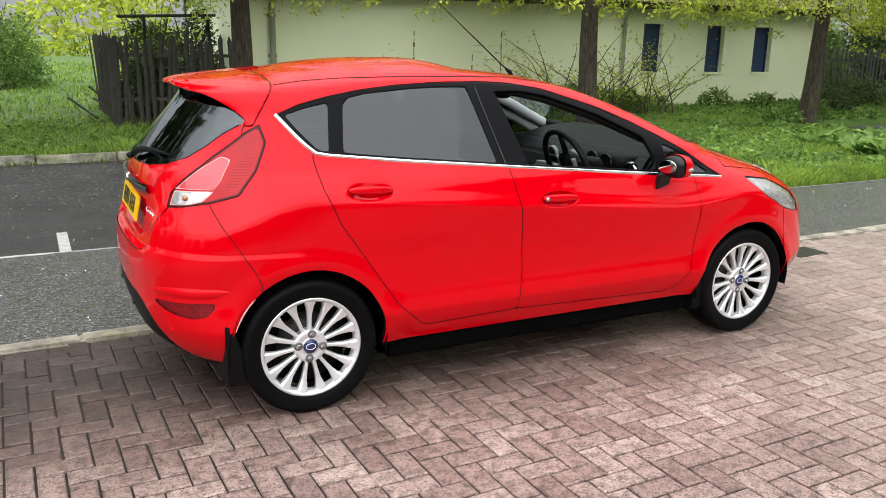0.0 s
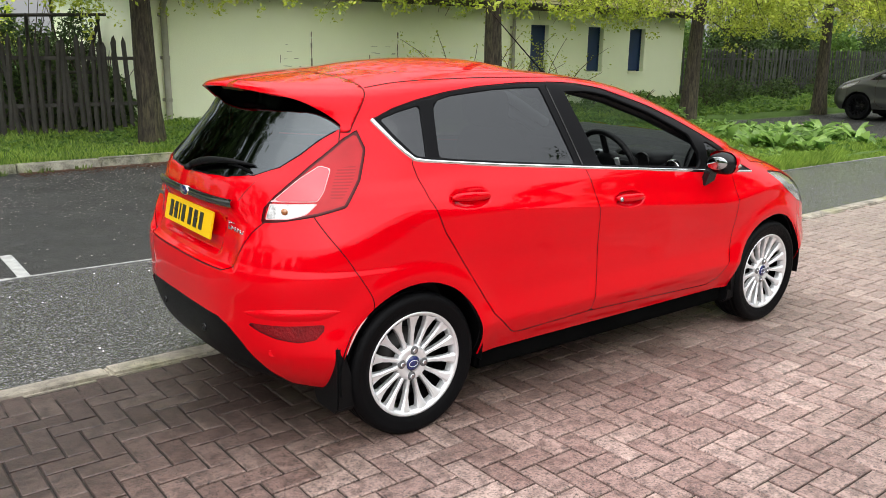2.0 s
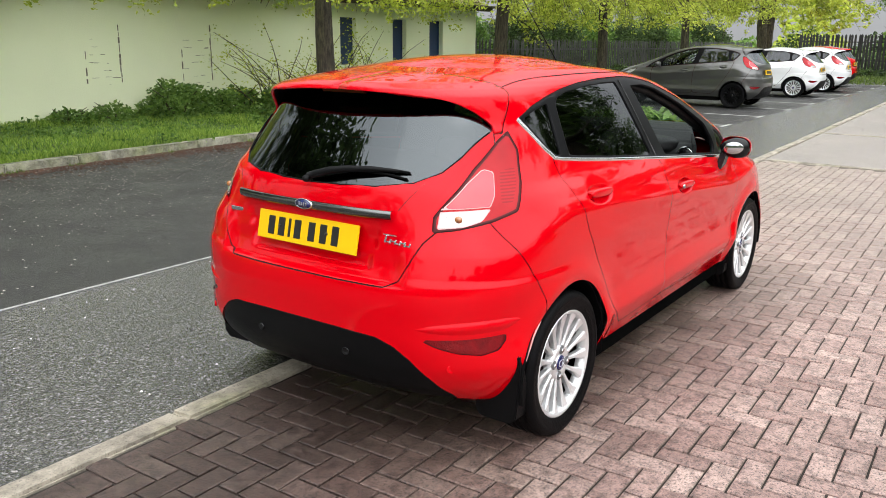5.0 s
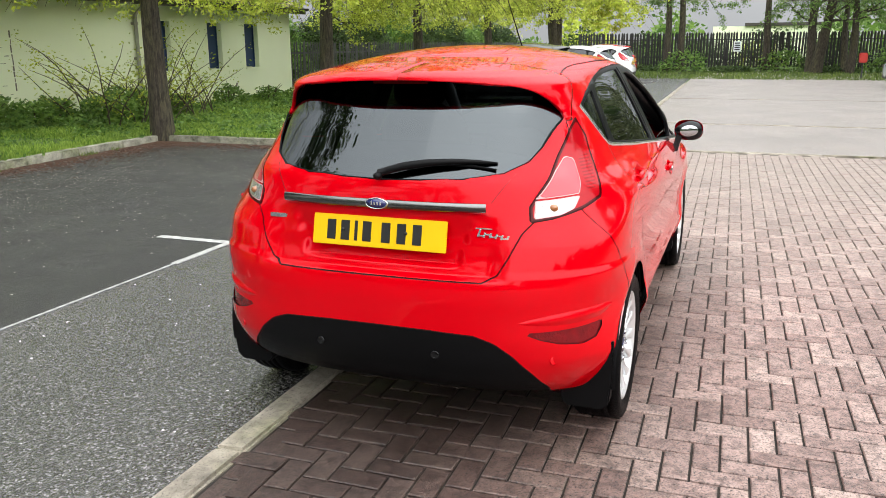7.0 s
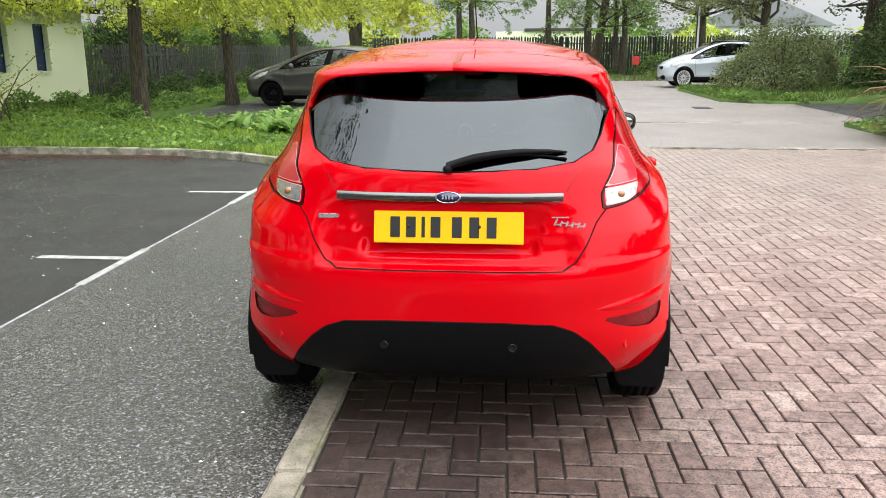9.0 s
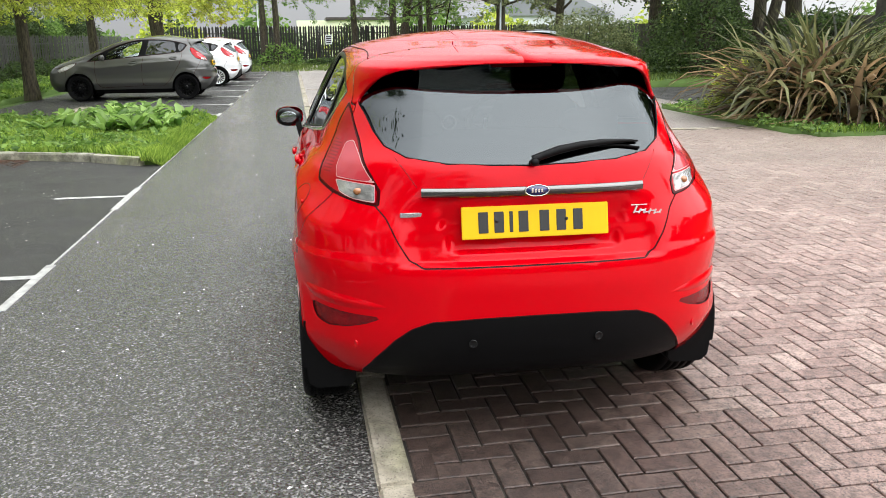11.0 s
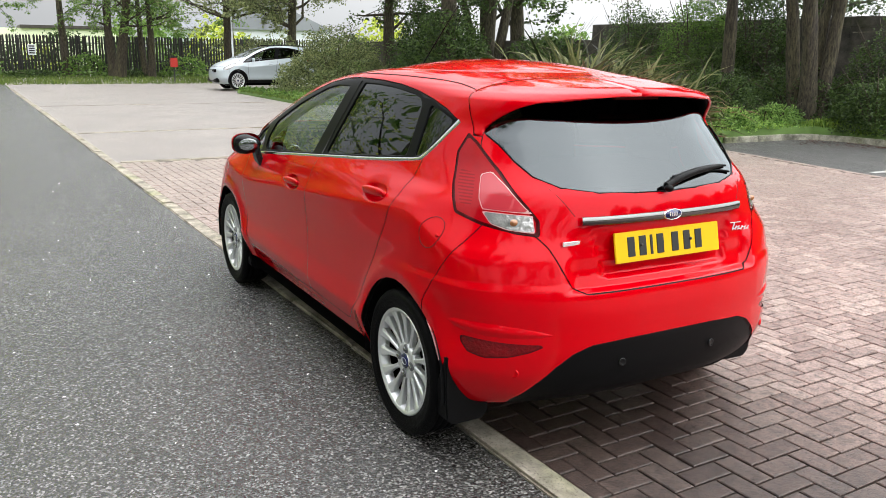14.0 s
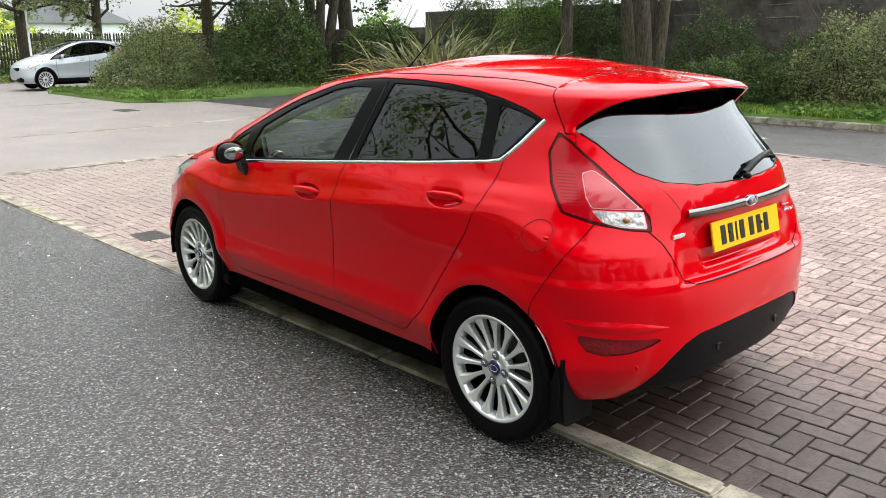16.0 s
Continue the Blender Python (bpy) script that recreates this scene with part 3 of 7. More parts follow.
def plan(z, s, rear=REAR, rcap=RCAP):
    """A point of the skin on the left side; s runs 0..1 round the tail, 1..2 along the side, 2..3 round the nose."""
    xr, xf, d, p, df, pf = rear(z), NOSE(z), rcap(z), RPOW(z), FCAP(z), FPOW(z)
    fit = np.minimum(1.0, 0.94 * (xf - xr) / (d + df))
    d, df = d * fit, df * fit
    a = np.clip(s, 0, 1) * math.pi / 2
    b = np.clip(3 - s, 0, 1) * math.pi / 2
    x0, x1 = xr + d, xf - df
    x = np.where(s < 1, xr + d * (1 - np.maximum(np.cos(a), 1e-6) ** (2 / p)), np.where(s > 2, xf - df * (1 - np.maximum(np.cos(b), 1e-6) ** (2 / pf)), x0 + (x1 - x0) * np.clip(s - 1, 0, 1)))
    # the shoulder crest climbs towards the tail
    climb = (0.015 + 0.085 * (1.21 - x)) * smooth01((z - 0.50) / 0.14) * (1 - smooth01((z - 0.92) / 0.10)) * smooth01((x + 0.42) / 0.45) * (1 - smooth01((x - 1.9) / 0.6))
    w = WIDTH(z - climb)
    y = np.where(s < 1, w * np.maximum(np.sin(a), 0) ** (2 / p), np.where(s > 2, w * np.maximum(np.sin(b), 0) ** (2 / pf), w))
    y = y * (1 - SLIM(z) * smooth01((1.05 - x) / 1.1) - 0.6 * SLIM(z) * smooth01((x - 1.3) / 1.0))
    for ax in (0.0, AXLE_F):
        r = np.hypot(x - ax, z - HUB_Z)
        y = y + 0.014 * np.exp(-((r - ARCH - 0.025) / 0.055) ** 2) * smooth01((y - 0.5) / 0.3)
    for cx, cz in ((0.273, 0.925), (1.213, 0.834)):
        r2 = ((x - cx) / 0.112) ** 2 + ((z - cz + 0.02 * (x - cx)) / 0.040) ** 2
        y = y - 0.020 * smooth01((1 - r2) / 0.75) * (y > 0.5)
    if rear is REAR:
        x = x + INSET(z) * (1 - smooth01((y - 0.40) / 0.09)) * (x < 0)
        ledge = 0.007 * smooth01((0.712 - z) / 0.030) * (1 - smooth01((0.66 - z) / 0.13)) * smooth01((0.02 - x) / 0.25) * smooth01((y - 0.40) / 0.10)
        x = x - ledge * 0.8
        y = y + ledge * smooth01((y - 0.6) / 0.2)
        well = (1 - smooth01((y - 0.285 - 0.30 * (z - 0.71)) / 0.02)) * smooth01((z - 0.703) / 0.016) * (1 - smooth01((z - 0.80) / 0.10))
        x = x + 0.020 * well * (x < 0)
    return x, y


def skin(levels, tail, side, nose, rear=REAR, rcap=RCAP):
    s = np.concatenate([np.linspace(0, 1, tail) ** 0.9, 1 + np.linspace(0, 1, side)[1:], 2 + (1 - (1 - np.linspace(0, 1, nose)) ** 0.9)[1:]])
    Z, S = np.meshgrid(levels, s, indexing="ij")
    e = 1e-3

    def at(z, q):
        x, y = plan(z, q, rear, rcap)
        return np.stack([x, y, z], -1)
    P = at(Z, S)
    du = at(Z, np.clip(S + e, 0, 3)) - at(Z, np.clip(S - e, 0, 3))
    soft = e + 0.035 * smooth01((Z - 0.93) / 0.05) * (1 - smooth01((Z - 1.29) / 0.04)) * smooth01((S - 0.9) / 0.15) * (1 - smooth01((S - 2.0) / 0.2))     # even panes
    dv = at(Z + soft, S) - at(Z - soft, S)
    N = np.cross(dv, du)
    N /= np.maximum(np.linalg.norm(N, axis=-1), 1e-12)[..., None]
    flip = np.sign((N * (P - np.array([1.3, 0, 0.5]))).sum(-1))
    N *= np.where(flip == 0, 1, flip)[..., None]
    N[:, 0, 1] = 0
    N[:, -1, 1] = 0
    return P, N


def both_sides(P, N):
    h, w, _ = P.shape
    k = h * w
    V = np.concatenate([P.reshape(-1, 3), P.reshape(-1, 3) * (1, -1, 1)])
    M = np.concatenate([N.reshape(-1, 3), N.reshape(-1, 3) * (1, -1, 1)])
    F = []
    for i in range(h - 1):
        for j in range(w - 1):
            a = i * w + j
            F.append([a + 1, a, a + w, a + w + 1])
            F.append([k + a, k + a + 1, k + a + w + 1, k + a + w])
    return Shell(V, M, F)


def roof_cap(z0, n=26, across=24, crown=0.046):
    """The crowned roof sheet over the topmost contour."""
    s = np.linspace(0.0, 3.0, 3 * n)
    zz = np.full(s.shape, z0)
    x, y = plan(zz, s)
    V, F, N = [], [], []
    for xi, yi in zip(x, y):
        h = crown * (yi / 0.46) ** 2
        for q in np.linspace(-1, 1, across + 1):
            V.append((xi, q * yi, z0 + h * (1 - q * q)))
    V = np.array(V).reshape(len(s), across + 1, 3)
    gx, gy = np.gradient(V, axis=0), np.gradient(V, axis=1)
    N = np.cross(gx, gy)
    N /= np.maximum(np.linalg.norm(N, axis=-1), 1e-12)[..., None]
    N = np.where(N[..., 2:3] < 0, -N, N)
    N[0], N[-1] = N[2], N[-3]
    w = across + 1
    for i in range(len(s) - 1):
        for j in range(across):
            F.append([i * w + j, (i + 1) * w + j, (i + 1) * w + j + 1, i * w + j + 1])
    return Shell(V.reshape(-1, 3), N.reshape(-1, 3), F)


# outlines in side view (x, z)
DLO = [(2.30, 0.872), (1.88, 0.908), (1.467, 0.947), (0.985, 0.99), (0.49, 1.033), (0.075, 1.075), (0.0, 1.15), (-0.068, 1.236), (0.03, 1.276), (0.155, 1.307), (0.31, 1.334), (0.47, 1.352),
       (0.69, 1.364), (0.91, 1.366), (1.06, 1.358), (1.23, 1.332), (1.54, 1.243), (1.725, 1.172), (1.92, 1.086), (2.12, 0.985)]
WIN_Q = [(0.135, 1.088), (0.088, 1.092), (0.02, 1.165), (-0.035, 1.237), (0.06, 1.266), (0.163, 1.287)]
WIN_R = [(0.19, 1.08), (0.226, 1.298), (0.33, 1.322), (0.55, 1.342), (0.70, 1.348), (0.828, 1.348), (0.915, 1.012), (0.49, 1.05)]
WIN_F = [(1.07, 0.998), (0.965, 1.325), (1.08, 1.332), (1.24, 1.306), (1.53, 1.213), (1.79, 1.098), (1.868, 0.926), (1.467, 0.965)]
WIN_T = [(1.915, 0.922), (1.895, 1.072), (2.08, 0.985), (2.22, 0.897)]
DOOR_R = [(0.958, 0.990), (1.008, 0.772), (1.028, 0.5), (1.008, 0.318), (0.56, 0.305), (0.515, 0.313), (0.39, 0.426), (0.258, 0.621), (0.133, 0.804), (0.075, 0.94), (0.058, 1.068), (0.075, 1.12), (0.9, 1.05)]
DOOR_F = [(0.958, 0.990), (1.008, 0.772), (1.028, 0.5), (1.008, 0.318), (1.93, 0.288), (2.01, 0.31), (2.078, 0.40), (2.105, 0.69), (2.088, 0.88), (2.07, 0.95), (1.0, 1.05)]
ARC_X = 0.3
LAMP = [(33.4, 0.868), (38, 0.876), (46, 0.90), (52.6, 0.93), (55.5, 1.02), (56.8, 1.13), (54.2, 1.198), (50.5, 1.168), (43, 1.075), (36, 0.965), (33.6, 0.92)]
LAMP_UP = [(35.0, 0.945), (36.3, 0.958), (41, 1.028), (45.2, 1.073), (48.0, 1.062), (47.2, 0.985), (46.0, 0.951)]
LAMP_LOW = [(34.4, 0.880), (40, 0.888), (43.8, 0.905), (46.0, 0.943), (35.0, 0.936)]
LAMP_RIBS = [(48.7, 0.955), (51.6, 0.955), (53.9, 1.02), (54.7, 1.075), (49.6, 1.065), (48.9, 1.01)]
REFL = [(31.0, 0.492), (34.5, 0.466), (38.5, 0.447), (43.5, 0.438), (46.8, 0.452), (48.4, 0.485), (48.5, 0.508), (40, 0.498)]
PANE_YZ = [(0.0, 1.000), (0.30, 1.010), (0.43, 1.028), (0.500, 1.062), (0.532, 1.11), (0.552, 1.16), (0.582, 1.204), (0.554, 1.240), (0.522, 1.274), (0.478, 1.304), (0.41, 1.322), (0.25, 1.334), (0.0, 1.338), (-0.1, 1.338), (-0.1, 1.0)]
HATCH = [(-0.1, 0.668), (0.395, 0.668), (0.44, 0.69), (0.478, 0.755), (0.512, 0.83), (0.545, 0.868), (0.70, 1.02), (0.66, 1.205), (-0.1, 1.205)]
VALANCE = [(-0.1, 0.10), (0.60, 0.10), (0.605, 0.262), (0.56, 0.335), (0.50, 0.405), (0.44, 0.452), (0.37, 0.478), (0.2, 0.487), (-0.1, 0.489)]
SCREEN = [(-0.1, 1.022), (0.40, 1.028), (0.665, 1.045), (0.60, 1.18), (0.51, 1.33), (0.44, 1.372), (0.2, 1.388), (-0.1, 1.391)]
HEADLAMP = [(2.47, 0.862), (2.70, 0.83), (2.90, 0.745), (2.99, 0.68), (2.97, 0.625), (2.80, 0.665), (2.60, 0.76)]
QSEAM = curve([(0.30, -0.235), (0.50, -0.205), (0.562, -0.205), (0.712, -0.275), (0.833, -0.345), (0.93, -0.375), (1.0, -0.38)])


def azimuth(x, y):
    return np.degrees(np.arctan2(np.abs(y), ARC_X - x))


def in_side(poly):
    return lambda x, y, z: inside(x, z, poly)


def in_rear(poly):
    return lambda x, y, z: np.where(x < 0.25, inside(np.abs(y), z, poly), 1.0)


def in_front(poly):
    return lambda x, y, z: np.where(x > 1.15, inside(np.abs(y), z, poly), 1.0)


def in_azimuth(poly):
    q = [(a * 0.014, z) for a, z in poly]
    return lambda x, y, z: np.where(x < 0.25, inside(azimuth(x, y) * 0.014, z, q), 1.0)


def left_of(sh, faces):
    return [f for f in faces if sh.v[f[0]][1] + sh.v[f[1]][1] + sh.v[f[2]][1] > 0], [f for f in faces if sh.v[f[0]][1] + sh.v[f[1]][1] + sh.v[f[2]][1] <= 0]


def wheel(parent, x, side, fine, spokes=15, dark=False):
    """Tyre with tread grooves, and a rim of slim spokes with nuts and a centre cap."""
    holder = new("wheel")
    holder.parent = parent
    holder.matrix_basis = pose(x, side * 0.735, HUB_Z - 0.010, 0, 0, 0 if side > 0 else 180)
    n = 64 if fine else 28
    tread = [(0.216, -0.085), (0.235, -0.094), (0.262, -0.095), (0.279, -0.088), (0.287, -0.074)]
    for c in (-0.045, -0.012, 0.02, 0.05) if fine else ():
        tread += [(0.289, c - 0.006), (0.282, c - 0.004), (0.282, c + 0.003), (0.289, c + 0.005)]
    tread += [(0.287, 0.074), (0.281, 0.087), (0.272, 0.0935), (0.262, 0.0955), (0.26, 0.0945), (0.243, 0.0935), (0.233, 0.0905), (0.225, 0.086), (0.216, 0.083)]
    bm = bmesh.new()
    lathe(bm, [(r + 0.009 * max(0.0, (r - 0.235) / 0.054), y) for r, y in tread], n)
    bmesh.ops.recalc_face_normals(bm, faces=bm.faces[:])
    part("tyre", bm, RUBBER, holder, "", True)
    metal = SATIN if dark else ALLOY
    bm = bmesh.new()
    lathe(bm, [(0.206, -0.08), (0.203, 0.02), (0.197, 0.042)], n)
    part("rim_barrel", bm, BRUSHED if fine else BLACK, holder, "", True)
    # added black disc stands for the shaded inside seen between the spokes
    bm = bmesh.new()
    lathe(bm, [(0.0005, -0.045), (0.20, -0.045)], 32)
    part("inner_shade_disc", bm, BLACK, holder, "", True)
    bm = bmesh.new()
    lathe(bm, [(0.197, 0.040), (0.196, 0.046), (0.199, 0.07), (0.205, 0.080), (0.213, 0.086), (0.2195, 0.0845), (0.2195, 0.079)], n)
    rim = part("rim", bm, metal, holder, "silver alloy rim" if not dark else "black alloy rim", True)
    for k in range(spokes):
        a = 2 * math.pi * k / spokes
        bm = bmesh.new()
        cs = []
        for r, wd, y, t in ((0.045, 0.0075, 0.062, 0.022), (0.075, 0.0085, 0.062, 0.024), (0.11, 0.0085, 0.064, 0.024), (0.15, 0.011, 0.068, 0.024), (0.18, 0.0175, 0.074, 0.026), (0.203, 0.026, 0.080, 0.03)):
            cs.append([bm.verts.new((px, py, r)) for px, py in ((-wd, y - t), (-wd, y - 0.005), (-wd * 0.55, y), (wd * 0.55, y), (wd, y - 0.005), (wd, y - t))])
        for c0, c1 in zip(cs, cs[1:]):
            for j in range(5):
                bm.faces.new((c0[j], c0[j + 1], c1[j + 1], c1[j]))
        bmesh.ops.recalc_face_normals(bm, faces=bm.faces[:])
        bmesh.ops.transform(bm, matrix=Matrix.Rotation(a, 4, "Y"), verts=bm.verts[:])
        part("spoke", bm, metal, holder, "", False)
    bm = bmesh.new()
    lathe(bm, [(0.076, 0.030), (0.075, 0.055), (0.070, 0.0645), (0.058, 0.066), (0.046, 0.064), (0.034, 0.060), (0.032, 0.066)], 36)
    part("hub", bm, metal, holder, "", True)
    bm = bmesh.new()
    lathe(bm, [(0.0315, 0.055), (0.0315, 0.066), (0.028, 0.0695), (0.0005, 0.071)], 28)
    part("centre_cap", bm, BLUE if not dark else GLOSS, holder, "dark blue centre cap with a silver ring" if not dark else "", True)
    if fine:
        bm = bmesh.new()
        lathe(bm, [(0.019, 0.0708), (0.021, 0.0722), (0.023, 0.0708)], 28, Matrix.Diagonal((1.0, 1.0, 0.62, 1.0)))
        part("cap_mark", bm, ALLOY, holder, "", True)
        for k in range(4):
            a = math.pi / 2 * k + 0.12
            bm = bmesh.new()
            lathe(bm, [(0.0185, 0.055), (0.0185, 0.0668), (0.0165, 0.0676), (0.0003, 0.0674)], 16, Matrix.Translation((0.054 * math.cos(a), 0, 0.054 * math.sin(a))))
            part("nut_pocket", bm, POCKET, holder, "", True)
            bm = bmesh.new()
            lathe(bm, [(0.0105, 0.06), (0.0105, 0.0715), (0.008, 0.0745), (0.0004, 0.075)], 6, Matrix.Translation((0.054 * math.cos(a), 0, 0.054 * math.sin(a))))
            part("wheel_nut", bm, STEEL, holder)
    bm = bmesh.new()
    lathe(bm, [(0.0005, -0.02), (0.13, -0.02), (0.132, 0.0), (0.0005, 0.0)], 32)
    part("brake_disc", bm, plain_disc, holder, "", True)
    return holder


POCKET = plain("shaded_alloy", (0.16, 0.165, 0.17), 0.4, metal=0.6)
plain_disc = plain("brake_iron", (0.03, 0.028, 0.026), 0.5, metal=0.6)


def hatchback(name, label, paint, at, turn, fine, stretch=(1, 1, 1), group="", dark_rims=False, left_open=False):
    car = thing(name, label, "car", at, turn, group)
    car.scale = stretch
    levels = np.concatenate([np.linspace(0.195, 0.66, 46 if fine else 20), np.linspace(0.664, 0.692, 6 if fine else 3), np.linspace(0.70, 0.945, 50 if fine else 11), np.linspace(0.955, 1.30, 36 if fine else 15), np.linspace(1.305, 1.415, 26 if fine else 9)])
    P, N = skin(levels, 64 if fine else 18, 140 if fine else 30, 34 if fine else 14)
    sh = both_sides(P, N)
    seam, faces = [], sh.faces

    def take(fun, tag, gap=0.0022):
        nonlocal faces
        a, g, rest = sh.panel(faces, fun, gap if fine else (gap and 0.004), tag)
        seam.extend(g)
        faces = rest
        return a
    # wheel arches and what hangs below the sills
    for ax in (0.0, AXLE_F):
        take(lambda x, y, z: np.hypot(x - ax, z - HUB_Z) - ARCH, "arch%.1f" % ax, 0)
    take(lambda x, y, z: np.where((x > 0.2) & (x < 2.3), z - 0.243, 1.0), "under", 0)
    dlo = take(in_side(DLO), "dlo")
    take(in_rear(rounded(PANE_YZ, 2)), "pane", 0)
    lamp = take(in_azimuth(LAMP), "lamp", 0.002)
    screen = take(in_front(SCREEN), "screen", 0.003)
    head = take(in_side(HEADLAMP), "head", 0.003)
    doors_r, doors_f = take(in_side(DOOR_R), "door_r"), take(in_side(DOOR_F), "door_f")
    valance = take(in_rear(VALANCE), "valance", 0.003)
    hatch = take(lambda x, y, z: np.maximum(in_rear(HATCH)(x, y, z), (azimuth(x, y) - 49.5) * 0.014), "hatch", 0.0025)
    refl = take(in_azimuth(REFL), "refl", 0.0008)
    bumper = take(lambda x, y, z: np.maximum(x - QSEAM(z), z - 0.95), "bumper")
    spoiler = take(lambda x, y, z: np.where(x < 0.25, np.maximum(1.19 - z, x + 0.055 + 0.10 * np.clip((1.36 - z) / 0.16, 0, 1.1)), 1.0), "spoiler", 0.002)
    bonnet = take(lambda x, y, z: np.where(x > 2.0, np.maximum(np.abs(y) - 0.60 - 0.14 * np.clip((2.9 - x) / 0.6, 0, 1), np.maximum(0.735 - z, 2.36 - x)), 1.0), "bonnet", 0.003)
    nosecone = take(lambda x, y, z: np.where(x > 2.6, np.maximum(2.78 - x, z - 0.735), 1.0), "nose")
    sh.emit("body_shell", faces, paint, car)
    sh.emit("panel_gap", seam, GAPM, car, "", 0.004)
    cap = roof_cap(1.415)
    cap.emit("roof", cap.faces, paint, car)
    for nm, fs in (("front_door", doors_f), ("rear_door", doors_r)):
        for k, side in enumerate(left_of(sh, fs)):
            sh.emit(nm, side, paint, car)
    sh.emit("tailgate", hatch, paint, car)
    sh.emit("rear_bumper", bumper, paint, car)
    sh.emit("bumper_valance", valance, BLACK, car, "textured black plastic lower valance", 0.006)
    sh.emit("spoiler", spoiler, [paint, SATIN], car, "", 0.0, 0.014)
    sh.emit("bonnet", bonnet, paint, car)
    sh.emit("front_bumper", nosecone, paint, car)
    sh.emit("windscreen", screen, GLASS_CLEAR, car, "clear windscreen", 0.006)
    for side in left_of(sh, head):
        sh.emit("headlamp", side, LAMP_CLEAR, car, "clear swept-back headlamp", 0.003)
    for side in left_of(sh, refl):
        sh.emit("reflector", side, REFLEX, car, "dark red bumper reflector", 0.005)
    # tail lamps: upper lens with sky glare in its red, clear lower lens, red surround
    for side in left_of(sh, lamp):
        rest = side
        up, g1, rest = sh.panel(rest, in_azimuth(LAMP_UP), 0.0014, "lu")
        low, g2, rest = sh.panel(rest, in_azimuth(LAMP_LOW), 0.0014, "ll")
        inner, g3, rim = sh.panel(rest, lambda x, y, z: in_azimuth(LAMP)(x, y, z) + 0.008, 0.001, "lr")
        ribs, g4, inner = sh.panel(inner, in_azimuth(LAMP_RIBS), 0.001, "lb")
        inner = inner + g4
        lens = sh.emit("tail_lamp", inner, LAMP_RED, car, "red tail lamp with a paler upper lens")
        sh.emit("lamp_edge", rim + g3, LAMP_DARK, lens)
        sh.emit("upper_lens", up, LAMP_PINK, lens, "red upper lens with sky glare in its colour", -0.001)
        sh.emit("lower_lens", low, LAMP_CLEAR, lens, "clear reversing lens", -0.001)
        sh.emit("ribbed_lens", ribs, LAMP_RIB, lens, "ribbed dark red lens")
        sh.emit("lens_edge", g1 + g2, LENS_EDGE, lens)
    # side glass
    for k, side in enumerate(left_of(sh, dlo)):
        rest = side
        for nm, poly, glass, open_ in (("quarter_window", WIN_Q, GLASS_DARK, False), ("rear_window", WIN_R, GLASS_DARK, False), ("front_window", WIN_F, GLASS_CLEAR, left_open and k == 1), ("corner_window", WIN_T, GLASS_DARK, False)):
            pane, g, rest = sh.panel(rest, in_side(poly), 0.0015, nm)
            rest = rest + g
            if not open_:
                sh.emit(nm, pane, glass, car, "dark privacy glass" if glass is GLASS_DARK else "clear door glass", 0.008)
        sh.emit("window_surround", rest, SATIN, car, "satin black window frames", 0.003, 0.02 if fine else 0)
    # rear glass, set in below the spoiler
    gP, gN = skin(np.linspace(0.985, 1.36, 30 if fine else 10), 46 if fine else 14, 4, 4, PANE, RCAP)
    gs = both_sides(gP, gN)
    keep, _ = gs.cut(gs.faces, np.where(gs.xyz()[0] < 0.1, inside(np.abs(gs.xyz()[1]), gs.xyz()[2], [(-0.1, 0.992), (0.3, 1.0), (0.44, 1.018), (0.515, 1.055), (0.55, 1.11), (0.6, 1.2), (0.57, 1.3), (0.45, 1.345), (-0.1, 1.355)]), 1.0), "g")
    gs.emit("rear_screen", keep, GLASS_REAR, car, "dark tinted rear screen", 0.0)
    # dark lining behind the panels, floor pan, arch liners
    lining = [f for f in faces + doors_r + doors_f + hatch + bumper if len(f) > 2]
    sh.emit("lining", lining, CABIN, car, "", 0.03)
    lid = roof_cap(1.405, 10, 8, 0.035)
    lid.emit("headlining", lid.faces, CABIN_GREY, car, "", 0.02)
    bm = bmesh.new()
    box(bm, -0.36, 3.1, -0.52, 0.52, 0.19, 0.30, 0.02)
    part("engine_tray", bm, UNDER_SHADE, car)
    bm = bmesh.new()
    box(bm, 0.34, 2.12, -0.70, 0.70, 0.145, 0.24, 0.02)
    part("floor_pan", bm, UNDER_SHADE, car)
    # boxes added under the sills to block light and deepen the shade below
    for sx in (-1, 1):
        bm = bmesh.new()
        box(bm, 0.36, 2.14, sx * 0.69 - 0.08, sx * 0.69 + 0.08, 0.15, 0.29, 0.015)
        part("sill_shade_box", bm, UNDER_SHADE, car)
    for ax in (0.0, AXLE_F):
        for sx in (-1, 1):
            bm = bmesh.new()
            n = 20
            outer = [(ax + 0.345 * math.cos(math.pi * (1.12 * k / n - 0.06)), HUB_Z + 0.345 * math.sin(math.pi * (1.12 * k / n - 0.06))) for k in range(n + 1)]
            vs = [[bm.verts.new((px, sx * w, pz)) for px, pz in outer] for w in (0.50, 0.825)]
            for j in range(n):
                bm.faces.new((vs[0][j], vs[0][j + 1], vs[1][j + 1], vs[1][j]))
            bm.faces.new(vs[0])
            part("arch_liner", bm, BLACK, car, "", True)
            wheel(car, ax, sx, fine, dark=dark_rims)
    return car, sh


def skin_y(x, z):
    """Half width of the skin at a place of the side view."""
    s = np.linspace(0, 3, 400)
    px, py = plan(np.full(s.shape, float(z)), s)
    return float(np.interp(x, px, py))


def skin_x(y, z, rear=REAR):
    """The tail's x at a place of the rear view."""
    s = np.linspace(0, 1, 300)
    px, py = plan(np.full(s.shape, float(z)), s, rear)
    return float(np.interp(abs(y), py, px))


